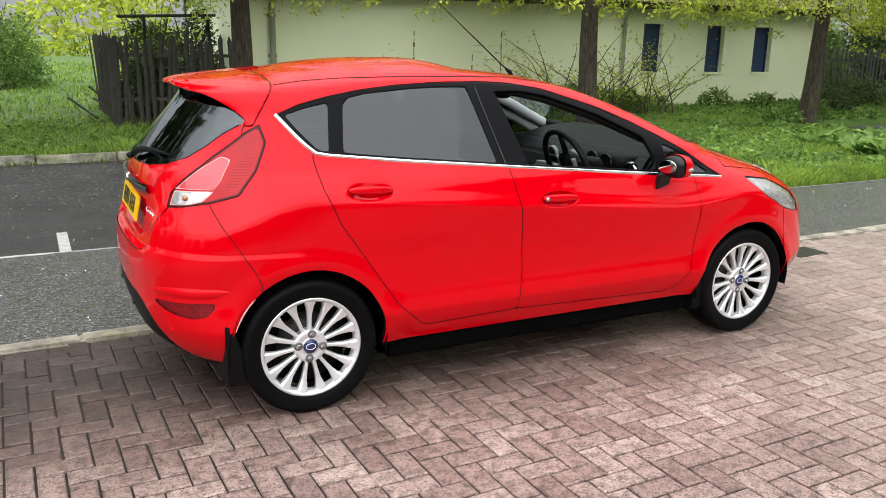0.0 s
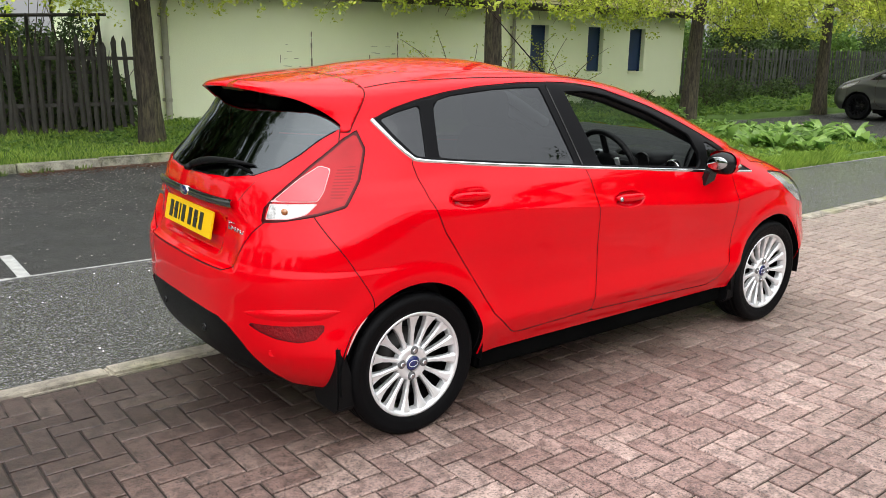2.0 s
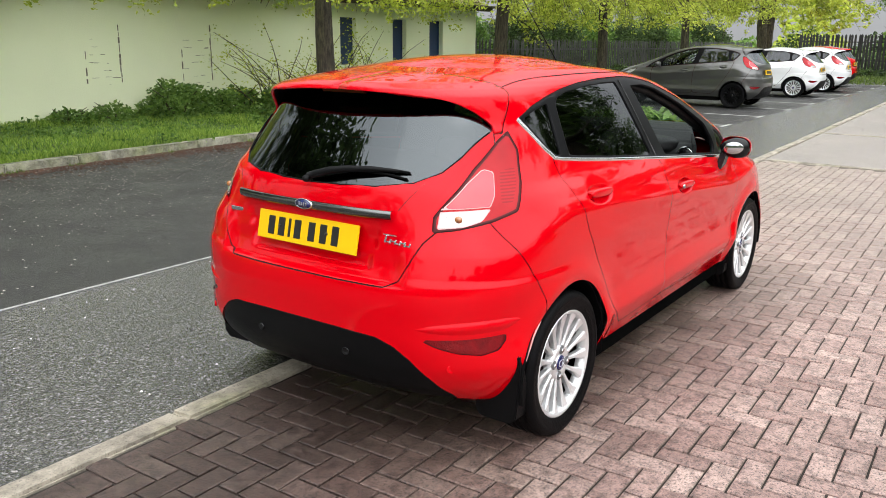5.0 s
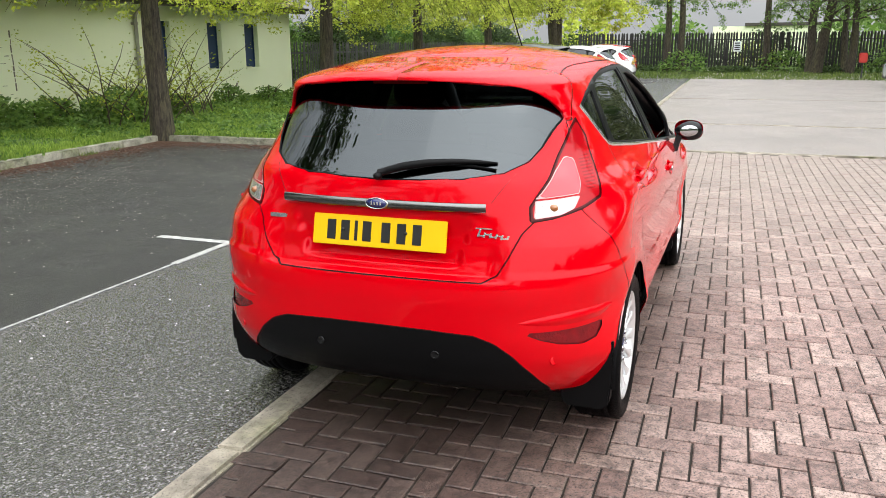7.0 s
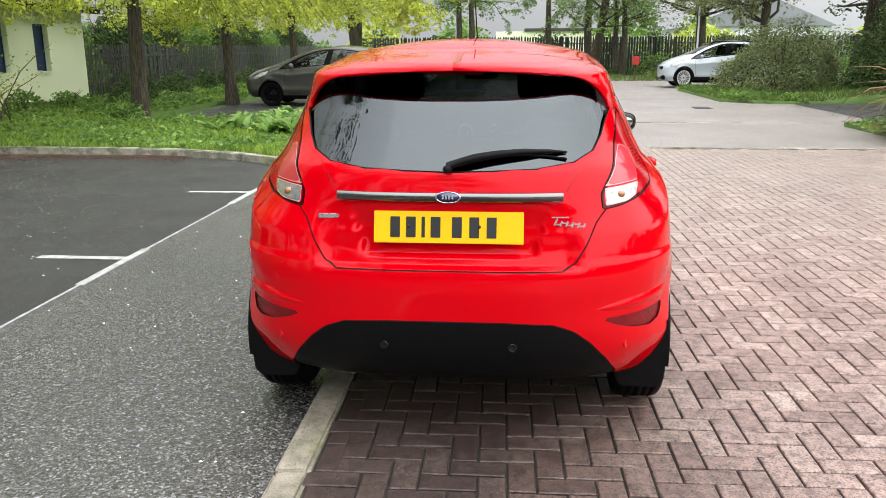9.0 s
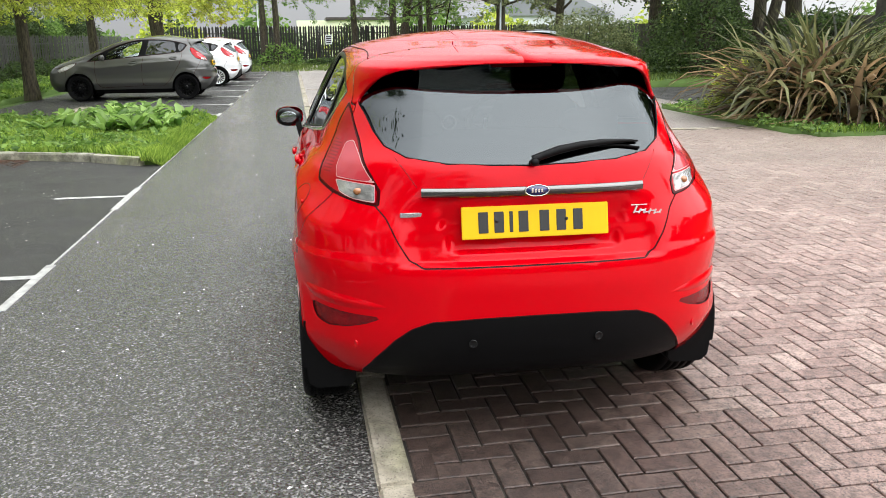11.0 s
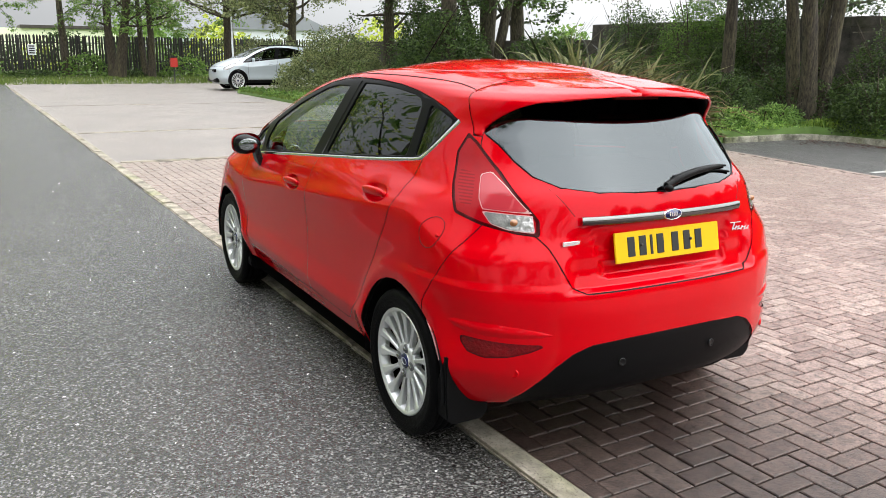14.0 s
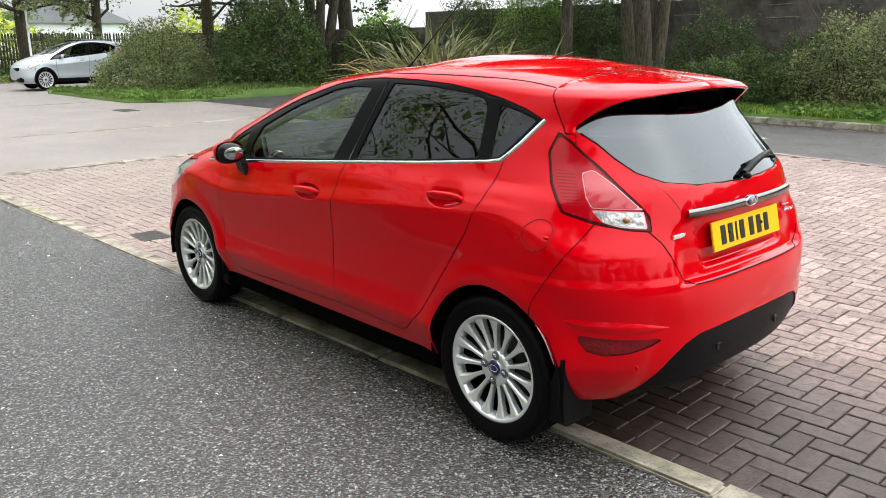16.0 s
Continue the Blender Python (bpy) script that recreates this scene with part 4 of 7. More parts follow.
def skin_front(y, z):
    """The nose's x at a place of the front view."""
    s = np.linspace(3, 2, 300)
    px, py = plan(np.full(s.shape, float(z)), s)
    return float(np.interp(abs(y), py, px))


def ribbon(name, pts, up, out, mat, parent, label="", proud=0.004):
    """A flat moulding along points: up is its height, out the outward way at each point."""
    bm = bmesh.new()
    rows = []
    for p, u, o in zip(pts, up, out):
        p, u, o = Vector(p), Vector(u), Vector(o).normalized()
        rows.append([bm.verts.new(q) for q in (p - u - o * 0.004, p - u * 0.9 + o * proud * 0.7, p + o * proud, p + u * 0.9 + o * proud * 0.7, p + u - o * 0.004)])
    for a, b in zip(rows, rows[1:]):
        for j in range(4):
            bm.faces.new((a[j], a[j + 1], b[j + 1], b[j]))
    bmesh.ops.recalc_face_normals(bm, faces=bm.faces[:])
    return part(name, bm, mat, parent, label, True)


def blob(bm, c, r, m=None, seg=20, rings=12, power=1.0):
    """A rounded body with half sizes r."""
    k = bmesh.ops.create_uvsphere(bm, u_segments=seg, v_segments=rings, radius=1)["verts"]
    for v in k:
        q = v.co
        if power != 1.0:
            q = Vector([math.copysign(abs(t) ** power, t) for t in q])
        v.co = Vector((q.x * r[0], q.y * r[1], q.z * r[2]))
    if m is not None:
        bmesh.ops.transform(bm, matrix=m, verts=k)
    bmesh.ops.translate(bm, verts=k, vec=c)
    return k


def seat(parent, x, y):
    s = new("front_seat")
    s.parent = parent
    s.matrix_basis = pose(x, y, 0.30)
    bm = bmesh.new()
    blob(bm, (0.0, 0, 0.20), (0.27, 0.25, 0.11), power=0.6)
    part("seat_cushion", bm, CLOTH, s, "", True)
    bm = bmesh.new()
    blob(bm, (-0.30, 0, 0.52), (0.09, 0.245, 0.36), pose(0, 0, 0, 0, -14, 0), power=0.6)
    part("seat_back", bm, CLOTH, s, "", True)
    bm = bmesh.new()
    blob(bm, (-0.405, 0, 0.945), (0.055, 0.135, 0.09), power=0.6)
    part("headrest", bm, CLOTH, s, "", True)
    return s


def red_car():
    car, sh = hatchback("hatchback_car", "glossy red five-door hatchback with silver multi-spoke wheels on brick paving", RED, (0, 0, LIFT.z), 0, True, left_open=True)
    for sy in (-1, 1):
        # bright belt moulding
        line = [(2.285, 0.873), (2.1, 0.889), (1.88, 0.908), (1.67, 0.928), (1.467, 0.947), (1.2, 0.972), (0.985, 0.991), (0.75, 1.012), (0.49, 1.034), (0.25, 1.058), (0.12, 1.072), (0.072, 1.082), (0.035, 1.115), (0.0, 1.152), (-0.035, 1.195), (-0.07, 1.238)]
        pts, ups, outs = [], [], []
        for k, (x, z) in enumerate(line):
            y = skin_y(x, z)
            pts.append((x, sy * y, z))
            a, b = line[max(k - 1, 0)], line[min(k + 1, len(line) - 1)]
            t = Vector((b[0] - a[0], b[1] - a[1])).normalized()
            w = 0.0085
            ups.append((t.y * -w, 0, t.x * w) if t.x > 0 else (t.y * w, 0, -t.x * w))
            outs.append((0, sy, 0.35))
        ribbon("belt_moulding", pts, ups, outs, CHROME, car, "bright chrome belt moulding")
        # door handles in their cups
        for x, z in ((0.273, 0.925), (1.213, 0.834)):
            y = skin_y(x, z)
            tilt = math.degrees(math.atan2(skin_y(x, z - 0.04) - skin_y(x, z + 0.04), 0.08))
            m = pose(0, 0, 0, -sy * tilt * -1 if sy > 0 else -tilt, -2, 0)
            y += 0.020
            bm = bmesh.new()
            blob(bm, (x, sy * (y + 0.006), z + 0.008), (0.100, 0.013, 0.018), pose(0, 0, 0, 0, 2, 0), 24, 10, 0.75)
            box(bm, x + 0.07, x + 0.095, sy * (y - 0.03), sy * (y + 0.004), z - 0.006, z + 0.014, 0.002)
            box(bm, x - 0.095, x - 0.07, sy * (y - 0.03), sy * (y + 0.004), z - 0.006, z + 0.014, 0.002)
            cup = part("door_handle", bm, RED, car, "", True)
            if x > 1 and sy < 0:
                bm = bmesh.new()
                lathe(bm, [(0.0105, 0.0), (0.0105, 0.006), (0.0002, 0.007)], 16, pose(x - 0.078, -(y + 0.016), z + 0.008, 0, 0, 180))
                part("key_lock", bm, STEEL, cup, "", True)
        # door mirrors
        mir = new("door_mirror")
        mir.parent = car
        mir.matrix_basis = pose(1.84, sy * 0.88, 0.962) @ Matrix.Diagonal((0.78, 0.76, 0.80, 1.0))
        bm = bmesh.new()
        blob(bm, (0.045, 0, 0.002), (0.075, 0.108, 0.074), pose(0, 0, 0, 0, 0, -sy * 12), 26, 16, 0.75)
        bmesh.ops.bisect_plane(bm, geom=bm.verts[:] + bm.edges[:] + bm.faces[:], plane_co=(0.034, 0, 0), plane_no=(1, 0, 0), clear_inner=True)
        part("mirror_shell", bm, RED, mir, "", True)
        bm = bmesh.new()
        blob(bm, (0.016, 0, 0.0), (0.046, 0.102, 0.070), pose(0, 0, 0, 0, 0, -sy * 12), 26, 16, 0.75)
        for v in bm.verts:
            inner = max(0.0, -sy * v.co.y / 0.104)
            v.co.z = v.co.z * (1 - 0.34 * inner) + (0.012 * inner if v.co.z < 0 else -0.006 * inner)
        part("mirror_housing", bm, GLOSS, mir, "", True)
        bm = bmesh.new()
        lathe(bm, [(0.068, -0.004), (0.068, 0.002), (0.065, 0.003), (0.0005, 0.0034)], 36, Matrix.Translation((-0.037, sy * 0.008, 0.003)) @ pose(0, 0, 0, 0, 4, 90 - sy * 14) @ Matrix.Diagonal((1.0, 1.0, 0.60, 1.0)))
        part("mirror_glass", bm, MIRROR, mir, "", True)
        bm = bmesh.new()
        prism(bm, [(-0.035, -0.15), (0.055, -0.12), (0.06, -0.03), (-0.02, -0.03)], -0.022, 0.022, pose(0, -sy * 0.055, 0, sy * -14, 0, 0))
        part("mirror_stalk", bm, GLOSS, mir)
        if sy < 0:
            bm = bmesh.new()
            blob(bm, (0.075, sy * 0.082, -0.012), (0.04, 0.03, 0.016), None, 12, 8)
            part("side_repeater", bm, LAMP_CLEAR, mir, "clear side repeater", True)
        bm = bmesh.new()
        tube(bm, [(x, sy * (skin_y(x, z) - 0.055), z - 0.012) for x, z in ((2.12, 0.965), (1.9, 1.075), (1.55, 1.215), (1.27, 1.30), (1.05, 1.335))], [0.03, 0.032, 0.03, 0.026, 0.016], 10)
        # left trim takes a lit pale grey, right trim a shaded dark
        part("pillar_trim", bm, PILLAR_LIT if sy > 0 else CABIN, car, "windscreen pillar trim in a paler lit grey" if sy > 0 else "", True)
        bm = bmesh.new()
        tube(bm, [(skin_front(y, z) - 0.04, sy * (y - 0.015), z - 0.022) for y, z in ((0.0, 1.022), (0.25, 1.025), (0.45, 1.030), (0.60, 1.040), (0.655, 1.06))], 0.022, 8)
        part("screen_seal", bm, CABIN, car, "", True)
        bm = bmesh.new()
        tube(bm, [(skin_front(y, z) - 0.045, sy * (y - 0.015), z - 0.022) for y, z in ((0.655, 1.055), (0.63, 1.12), (0.60, 1.18), (0.555, 1.26), (0.515, 1.325), (0.45, 1.365))], [0.03, 0.034, 0.034, 0.03, 0.026, 0.018], 10)
        # same lit and shaded colours for the two sides
        part("pillar_cover", bm, PILLAR_LIT if sy > 0 else CABIN, car, "", True)
        bm = bmesh.new()
        tube(bm, [(skin_x(y, z) + 0.0015, sy * y, z) for y, z in ((0.0, 1.0), (0.15, 1.004), (0.30, 1.010), (0.43, 1.028), (0.500, 1.062), (0.532, 1.11), (0.552, 1.16), (0.571, 1.196))], 0.0034, 6)
        part("glass_seal", bm, SATIN, car, "", True)
        crease = [(0.470, 1.028), (0.452, 1.003), (0.435, 0.98), (0.420, 0.958), (0.404, 0.934)]
        bm = bmesh.new()
        tube(bm, [(skin_x(y, z) + 0.0003, sy * y, z) for y, z in crease], 0.0014, 5)
        part("tailgate_crease", bm, GAPM, car, "", True)
        # roof channel strips
        pts, height = [], curve([(-0.06, 1.352), (0.1, 1.371), (0.3, 1.382), (0.6, 1.388), (1.0, 1.385), (1.28, 1.362)])
        for x in np.linspace(-0.05, 1.26, 40):
            zc = float(height(x))
            pts.append((x, sy * (skin_y(x, zc) + 0.0005), zc - 0.0005))
        bm = bmesh.new()
        tube(bm, pts, 0.0028, 6)
        part("roof_channel", bm, GAPM, car, "", True)
        # the shut line between the two door frames
        bm = bmesh.new()
        tube(bm, [(x, sy * (skin_y(x, z) - 0.0022), z) for x, z in ((0.952, 1.005), (0.930, 1.09), (0.908, 1.18), (0.888, 1.26), (0.872, 1.335), (0.868, 1.352))], 0.0028, 6)
        part("frame_gap", bm, INK, car, "", True)
        # bare lip of the rear arch
        bm = bmesh.new()
        lip = [(-0.332 * math.cos(a), HUB_Z + 0.332 * math.sin(a)) for a in np.linspace(0.32, 0.80, 9)]
        tube(bm, [(x, sy * (skin_y(x, z) + 0.001), z) for x, z in lip], [0.001, 0.0025, 0.0035, 0.004, 0.004, 0.004, 0.0035, 0.0025, 0.001], 6)
        part("arch_lip", bm, LENS_EDGE, car, "pale scuffed arch lip", True)
        # mud flaps
        for ax, z1, w in ((-0.358, 0.42, 0.19), (2.135, 0.38, 0.17)):
            bm = bmesh.new()
            out = [(0.815 - w, 0.17), (0.835 - w, 0.142), (0.775, 0.140), (0.803, 0.165), (0.812, 0.26), (0.815, 0.36), (0.812, z1), (0.815 - w, z1)]
            lay = [[bm.verts.new((ax + off + 0.02 * (0.5 - z) + (0.05 if lip and z < 0.3 else 0.0), sy * y, z)) for y, z in out] for off, lip in ((0.0, 0), (0.03, 1))]
            bm.faces.new(lay[0])
            bm.faces.new(lay[1][::-1])
            for j in range(len(out)):
                i = (j + 1) % len(out)
                bm.faces.new((lay[0][j], lay[0][i], lay[1][i], lay[1][j]))
            bmesh.ops.recalc_face_normals(bm, faces=bm.faces[:])
            bmesh.ops.bevel(bm, geom=bm.edges[:], offset=0.005, segments=2, affect="EDGES")
            part("mud_flap", bm, BLACK, car, "black rubber mud flap")
        # raised ridge of the bumper corner above the reflector
        ridge = [(skin_x(y, z), sy * y, z) for y, z in zip(np.linspace(0.52, 0.74, 12), np.linspace(0.528, 0.546, 12))]
        ridge += [(x, sy * skin_y(x, z), z) for x, z in zip(np.linspace(ridge[-1][0] + 0.03, -0.33, 8), np.linspace(0.547, 0.556, 8))]
        taper = [math.sin(math.pi * (k + 0.4) / (len(ridge) - 0.2)) ** 0.6 for k in range(len(ridge))]
        bm, rows = bmesh.new(), []
        for k, (p, f) in enumerate(zip(ridge, taper)):
            o = Vector((-1, sy * (0.35 + 1.6 * k / len(ridge)), 0)).normalized()
            rows.append([bm.verts.new(Vector(p) + Vector((0, 0, 0.034 * f * u)) + o * (0.0085 * f * math.cos(0.5 * math.pi * u) ** 1.5 - 0.001 - 0.002 * abs(u))) for u in (-1.0, -0.75, -0.5, -0.25, -0.08, 0.08, 0.25, 0.5, 0.75, 1.0)])
        for a, b in zip(rows, rows[1:]):
            for j in range(9):
                bm.faces.new((a[j], a[j + 1], b[j + 1], b[j]))
        bmesh.ops.recalc_face_normals(bm, faces=bm.faces[:])
        part("bumper_ridge", bm, RED, car, "", True)
        # parking sensors
        for y, z, mat in ((0.228, 0.393, BLACK), (0.634, 0.385, RED)):
            xs = skin_x(y, z)
            nrm = Vector((-1, sy * 0.15 if y < 0.4 else sy * 1.3, 0)).normalized()
            for r0, mm, nm in ((0.013, GLOSS if mat is BLACK else RED, "parking_sensor"),):
                bm = bmesh.new()
                lathe(bm, [(r0 + 0.003, -0.004), (r0 + 0.003, 0.002), (r0, 0.003), (r0 * 0.85, 0.0015), (0.0003, 0.002)], 18)
                rot = Vector((0, 1, 0)).rotation_difference(nrm).to_matrix().to_4x4()
                bmesh.ops.transform(bm, matrix=Matrix.Translation((xs + 0.002, sy * y, z)) @ rot, verts=bm.verts[:])
                part(nm, bm, mm, car, "", True)
        # bulbs in the clear lenses
        bm = bmesh.new()
        blob(bm, (skin_x(0.60, 0.912) - 0.0, sy * 0.60, 0.912), (0.012, 0.016, 0.013))
        part("bulb", bm, AMBER, car, "amber bulb", True)
    # tailgate: handle strip, badge, plate, wiper
    def across(y0, y1, z, proud, n=24, droop=0.0):
        return [(skin_x(y, z) - proud, y, z - droop * (y / 0.39) ** 2) for y in np.linspace(y0, y1, n)]
    pts = across(-0.392, 0.392, 0.918, 0.012)
    ribbon("handle_strip", pts, [(0, 0, 0.0165)] * len(pts), [(-1, p[1] * 0.3, 0.12) for p in pts], BRUSHED, car, "dark chrome tailgate strip", 0.012)
    bm = bmesh.new()
    lathe(bm, [(0.0445, -0.01), (0.0445, 0.004), (0.042, 0.0065), (0.039, 0.005)], 40, Matrix.Diagonal((1.0, 1.0, 0.46, 1.0)))
    bmesh.ops.transform(bm, matrix=Matrix.Translation((-0.600, 0, 0.921)) @ pose(0, 0, 0, 0, 0, 90), verts=bm.verts[:])
    ring = part("badge_ring", bm, CHROME, car, "", True)
    bm = bmesh.new()
    lathe(bm, [(0.0395, 0.0), (0.039, 0.0055), (0.0003, 0.0075)], 40, Matrix.Diagonal((1.0, 1.0, 0.44, 1.0)))
    bmesh.ops.transform(bm, matrix=Matrix.Translation((-0.600, 0, 0.921)) @ pose(0, 0, 0, 0, 0, 90), verts=bm.verts[:])
    part("badge", bm, BLUE, ring, "blue oval badge", True)
    bm = bmesh.new()
    for k in range(4):
        box(bm, -0.609, -0.607, -0.019 + 0.011 * k, -0.0125 + 0.011 * k, 0.915, 0.927 if k != 3 else 0.93, 0.0008, None)
    part("badge_mark", bm, CHROME, ring)
    plate_m = pose(-0.589, 0, 0.813, 0, 0, 0) @ Matrix.Rotation(math.atan2(0.022, 0.102), 4, "Y")
    bm = bmesh.new()
    box(bm, -0.006, 0.002, -0.26, 0.26, -0.0555, 0.0555, 0.002, plate_m)
    plate = part("number_plate", bm, YELLOW, car, "yellow number plate with black bars")
    for k, y in enumerate((0.185, 0.130, 0.087, 0.044, -0.030, -0.090, -0.150)):
        bm = bmesh.new()
        w = 0.006 if k == 2 else 0.017
        box(bm, -0.0085, -0.005, y - w, y + w, -0.036, 0.036, 0.001, plate_m)
        part("plate_bar", bm, INK, plate)
    for y in (0.138, -0.108):
        bm = bmesh.new()
        lathe(bm, [(0.006, 0.0), (0.006, 0.004), (0.0002, 0.006)], 12, plate_m @ pose(-0.008, y, 0.003, 0, 0, 90))
        part("plate_screw", bm, INK, plate, "", True)
    bm = bmesh.new()
    for k in range(6):
        y = -0.368 - 0.02 * k
        x = skin_x(y, 0.828) - 0.004
        h = 0.019 if k == 0 else 0.010
        box(bm, -0.002, 0.002, -0.0035, 0.0035, -0.009, h, 0.0008, Matrix.Translation((x, y, 0.828 - 0.002 * k)) @ pose(0, 0, 0, 22, 0, 0))
        if k < 5:
            box(bm, -0.0015, 0.0015, -0.009, 0.009, -0.0025, 0.0025, 0.0006, Matrix.Translation((x, y - 0.01, 0.824 + 0.006 * (k % 2) - 0.002 * k)))
    box(bm, -0.0015, 0.0015, -0.03, 0.03, -0.002, 0.002, 0.0006, Matrix.Translation((skin_x(0.385, 0.846) - 0.004, -0.385, 0.848)))
    part("script_badge", bm, CHROME, car, "slanted chrome script badge drawn as bars")
    bm = bmesh.new()
    x = skin_x(0.425, 0.843)
    box(bm, x - 0.006, x + 0.006, 0.386, 0.466, 0.835, 0.851, 0.002)
    part("trim_badge", bm, CHROME, car, "small rectangular chrome badge")
    bm = bmesh.new()
    arm = []
    for y, dz, o in ((0.006, 0.0, 0.03), (-0.03, 0.012, 0.04), (-0.09, 0.028, 0.042), (-0.17, 0.040, 0.04), (-0.26, 0.046, 0.034), (-0.345, 0.045, 0.022), (-0.405, 0.040, 0.012)):
        z = 1.022 + dz
        arm.append((skin_x(y, z, PANE) - o * 0.8, y, z))
    tube(bm, arm, [0.014, 0.014, 0.015, 0.0135, 0.011, 0.007, 0.0035], 10)
    wip = part("rear_wiper", bm, BLACK, car, "", True)
    bm = bmesh.new()
    blade = [(skin_x(y, z, PANE) - 0.008, y, z) for y, z in ((-0.06, 1.047), (-0.2, 1.056), (-0.33, 1.052), (-0.405, 1.04))]
    tube(bm, blade, 0.005, 6)
    part("wiper_blade", bm, RUBBER, wip, "", True)
    bm = bmesh.new()
    blob(bm, (-0.578, 0.004, 1.014), (0.018, 0.016, 0.014))
    part("wiper_pivot", bm, BLACK, wip, "", True)
    # fuel flap on the left flank, aerial
    bm = bmesh.new()
    ringp = [(-0.205 + 0.055 * math.cos(a), skin_y(-0.205 + 0.055 * math.cos(a), 0.850 + 0.055 * math.sin(a)) + 0.0004, 0.850 + 0.055 * math.sin(a)) for a in np.linspace(0, 2 * math.pi, 41)]
    tube(bm, ringp, 0.0014, 6, False)
    flap = part("fuel_flap", bm, GAPM, car, "round fuel flap", True)
    bm = bmesh.new()
    blob(bm, (-0.245, skin_y(-0.245, 0.846), 0.846), (0.013, 0.006, 0.007))
    part("flap_catch", bm, RED, flap, "", True)
    bm = bmesh.new()
    tube(bm, [(1.44, 0, 1.345), (1.425, 0, 1.385), (1.40, 0, 1.40)], [0.018, 0.012, 0.007], 10)
    tube(bm, [(1.41, 0, 1.395), (1.15, 0, 1.60), (0.98, 0, 1.735)], [0.004, 0.003, 0.002], 6)
    part("aerial", bm, BLACK, car, "thin black roof aerial", True)
    # high brake light under the spoiler lip
    bm = bmesh.new()
    box(bm, -0.372, -0.352, -0.11, 0.11, 1.324, 1.337, 0.003)
    part("brake_light", bm, LAMP_DARK, car)
    # cabin
    bm = bmesh.new()
    prof = [(1.80, 0.55), (1.78, 0.80), (1.83, 0.90), (1.92, 0.965), (2.04, 1.018), (2.17, 1.042), (2.29, 1.044), (2.33, 0.5)]
    prism(bm, prof, -0.70, 0.70)
    for v in bm.verts:
        v.co.y *= 1 - 0.32 * max(0.0, min(1.0, (v.co.x - 1.78) / 0.5)) * (0.5 if v.co.z < 0.9 else 1.0)
    bmesh.ops.bevel(bm, geom=bm.edges[:], offset=0.02, segments=2, affect="EDGES")
    part("dashboard", bm, CABIN, car, "dark moulded dashboard")
    bm = bmesh.new()
    blob(bm, (1.93, -0.36, 0.935), (0.13, 0.19, 0.055), None, 20, 12, 0.7)
    part("dial_hood", bm, CABIN, car, "", True)
    for y in (-0.42, -0.30):
        bm = bmesh.new()
        lathe(bm, [(0.052, 0.0), (0.052, 0.012), (0.047, 0.014), (0.044, 0.006), (0.0003, 0.006)], 24, pose(1.805, y, 0.92, 0, 0, 90))
        part("dial", bm, GLOSS, car, "", True)
    for y in (-0.62, 0.62, 0.1, -0.1):
        bm = bmesh.new()
        lathe(bm, [(0.041, -0.01), (0.038, 0.004), (0.0003, 0.004)], 24, pose(1.81, y, 0.905, -10, 0, 90))
        vent = part("air_vent", bm, GLOSS, car, "", True)
        bm = bmesh.new()
        lathe(bm, [(0.048, -0.012), (0.048, 0.006), (0.044, 0.011), (0.039, 0.008), (0.037, 0.002)], 28, pose(1.81, y, 0.905, -10, 0, 90))
        part("vent_ring", bm, STEEL if abs(y) > 0.5 else CABIN_GREY, vent, "", True)
    sw = new("steering_wheel")
    sw.parent = car
    sw.matrix_basis = pose(1.585, -0.36, 0.925, 0, -24, 0)
    bm = bmesh.new()
    tube(bm, [(0, 0.182 * math.cos(a), 0.182 * math.sin(a)) for a in np.linspace(0, 2 * math.pi, 41)], 0.0165, 10, False)
    part("wheel_rim", bm, CABIN, sw, "", True)
    bm = bmesh.new()
    blob(bm, (0.02, 0, -0.01), (0.035, 0.075, 0.065), None, 16, 10, 0.7)
    for a in (0, 180, 270):
        box(bm, 0.004, 0.022, -0.018, 0.018, 0.03, 0.178, 0.004, pose(0, 0, 0, a + 90, 0, 0))
    part("wheel_boss", bm, CABIN, sw, "", True)
    for sy in (-1, 1):
        bm = bmesh.new()
        box(bm, -0.004, 0.004, sy * 0.062, sy * 0.085, -0.05, 0.03, 0.003)
        part("wheel_trim", bm, ALLOY, sw)
    bm = bmesh.new()
    tube(bm, [(0.03, 0, -0.01), (0.24, 0, -0.14)], 0.040, 12)
    part("column", bm, CABIN, sw, "", True)
    for y in (-0.36, 0.36):
        seat(car, 1.12, y)
    bm = bmesh.new()
    blob(bm, (0.28, 0, 0.50), (0.26, 0.60, 0.12), None, 24, 10, 0.55)
    blob(bm, (-0.02, 0, 0.78), (0.08, 0.60, 0.30), pose(0, 0, 0, 0, -14, 0), 24, 12, 0.55)
    part("rear_bench", bm, CLOTH, car, "", True)
    for y in (-0.36, 0.36):
        bm = bmesh.new()
        blob(bm, (-0.07, y, 1.08), (0.045, 0.12, 0.07), None, 14, 10, 0.6)
        part("rear_headrest", bm, CLOTH, car, "", True)
    bm = bmesh.new()
    box(bm, 1.0, 1.65, -0.11, 0.11, 0.3, 0.55, 0.03)
    box(bm, 1.66, 1.76, -0.13, 0.13, 0.55, 0.87, 0.03)
    part("centre_console", bm, CABIN_GREY, car)
    bm = bmesh.new()
    box(bm, -0.5, -0.1, -0.5, 0.5, 0.92, 0.945, 0.006)
    part("parcel_shelf", bm, CABIN, car)
    bm = bmesh.new()
    blob(bm, (1.36, -0.02, 1.275), (0.018, 0.10, 0.03), None, 14, 8, 0.7)
    part("rear_view_mirror", bm, CABIN, car, "", True)
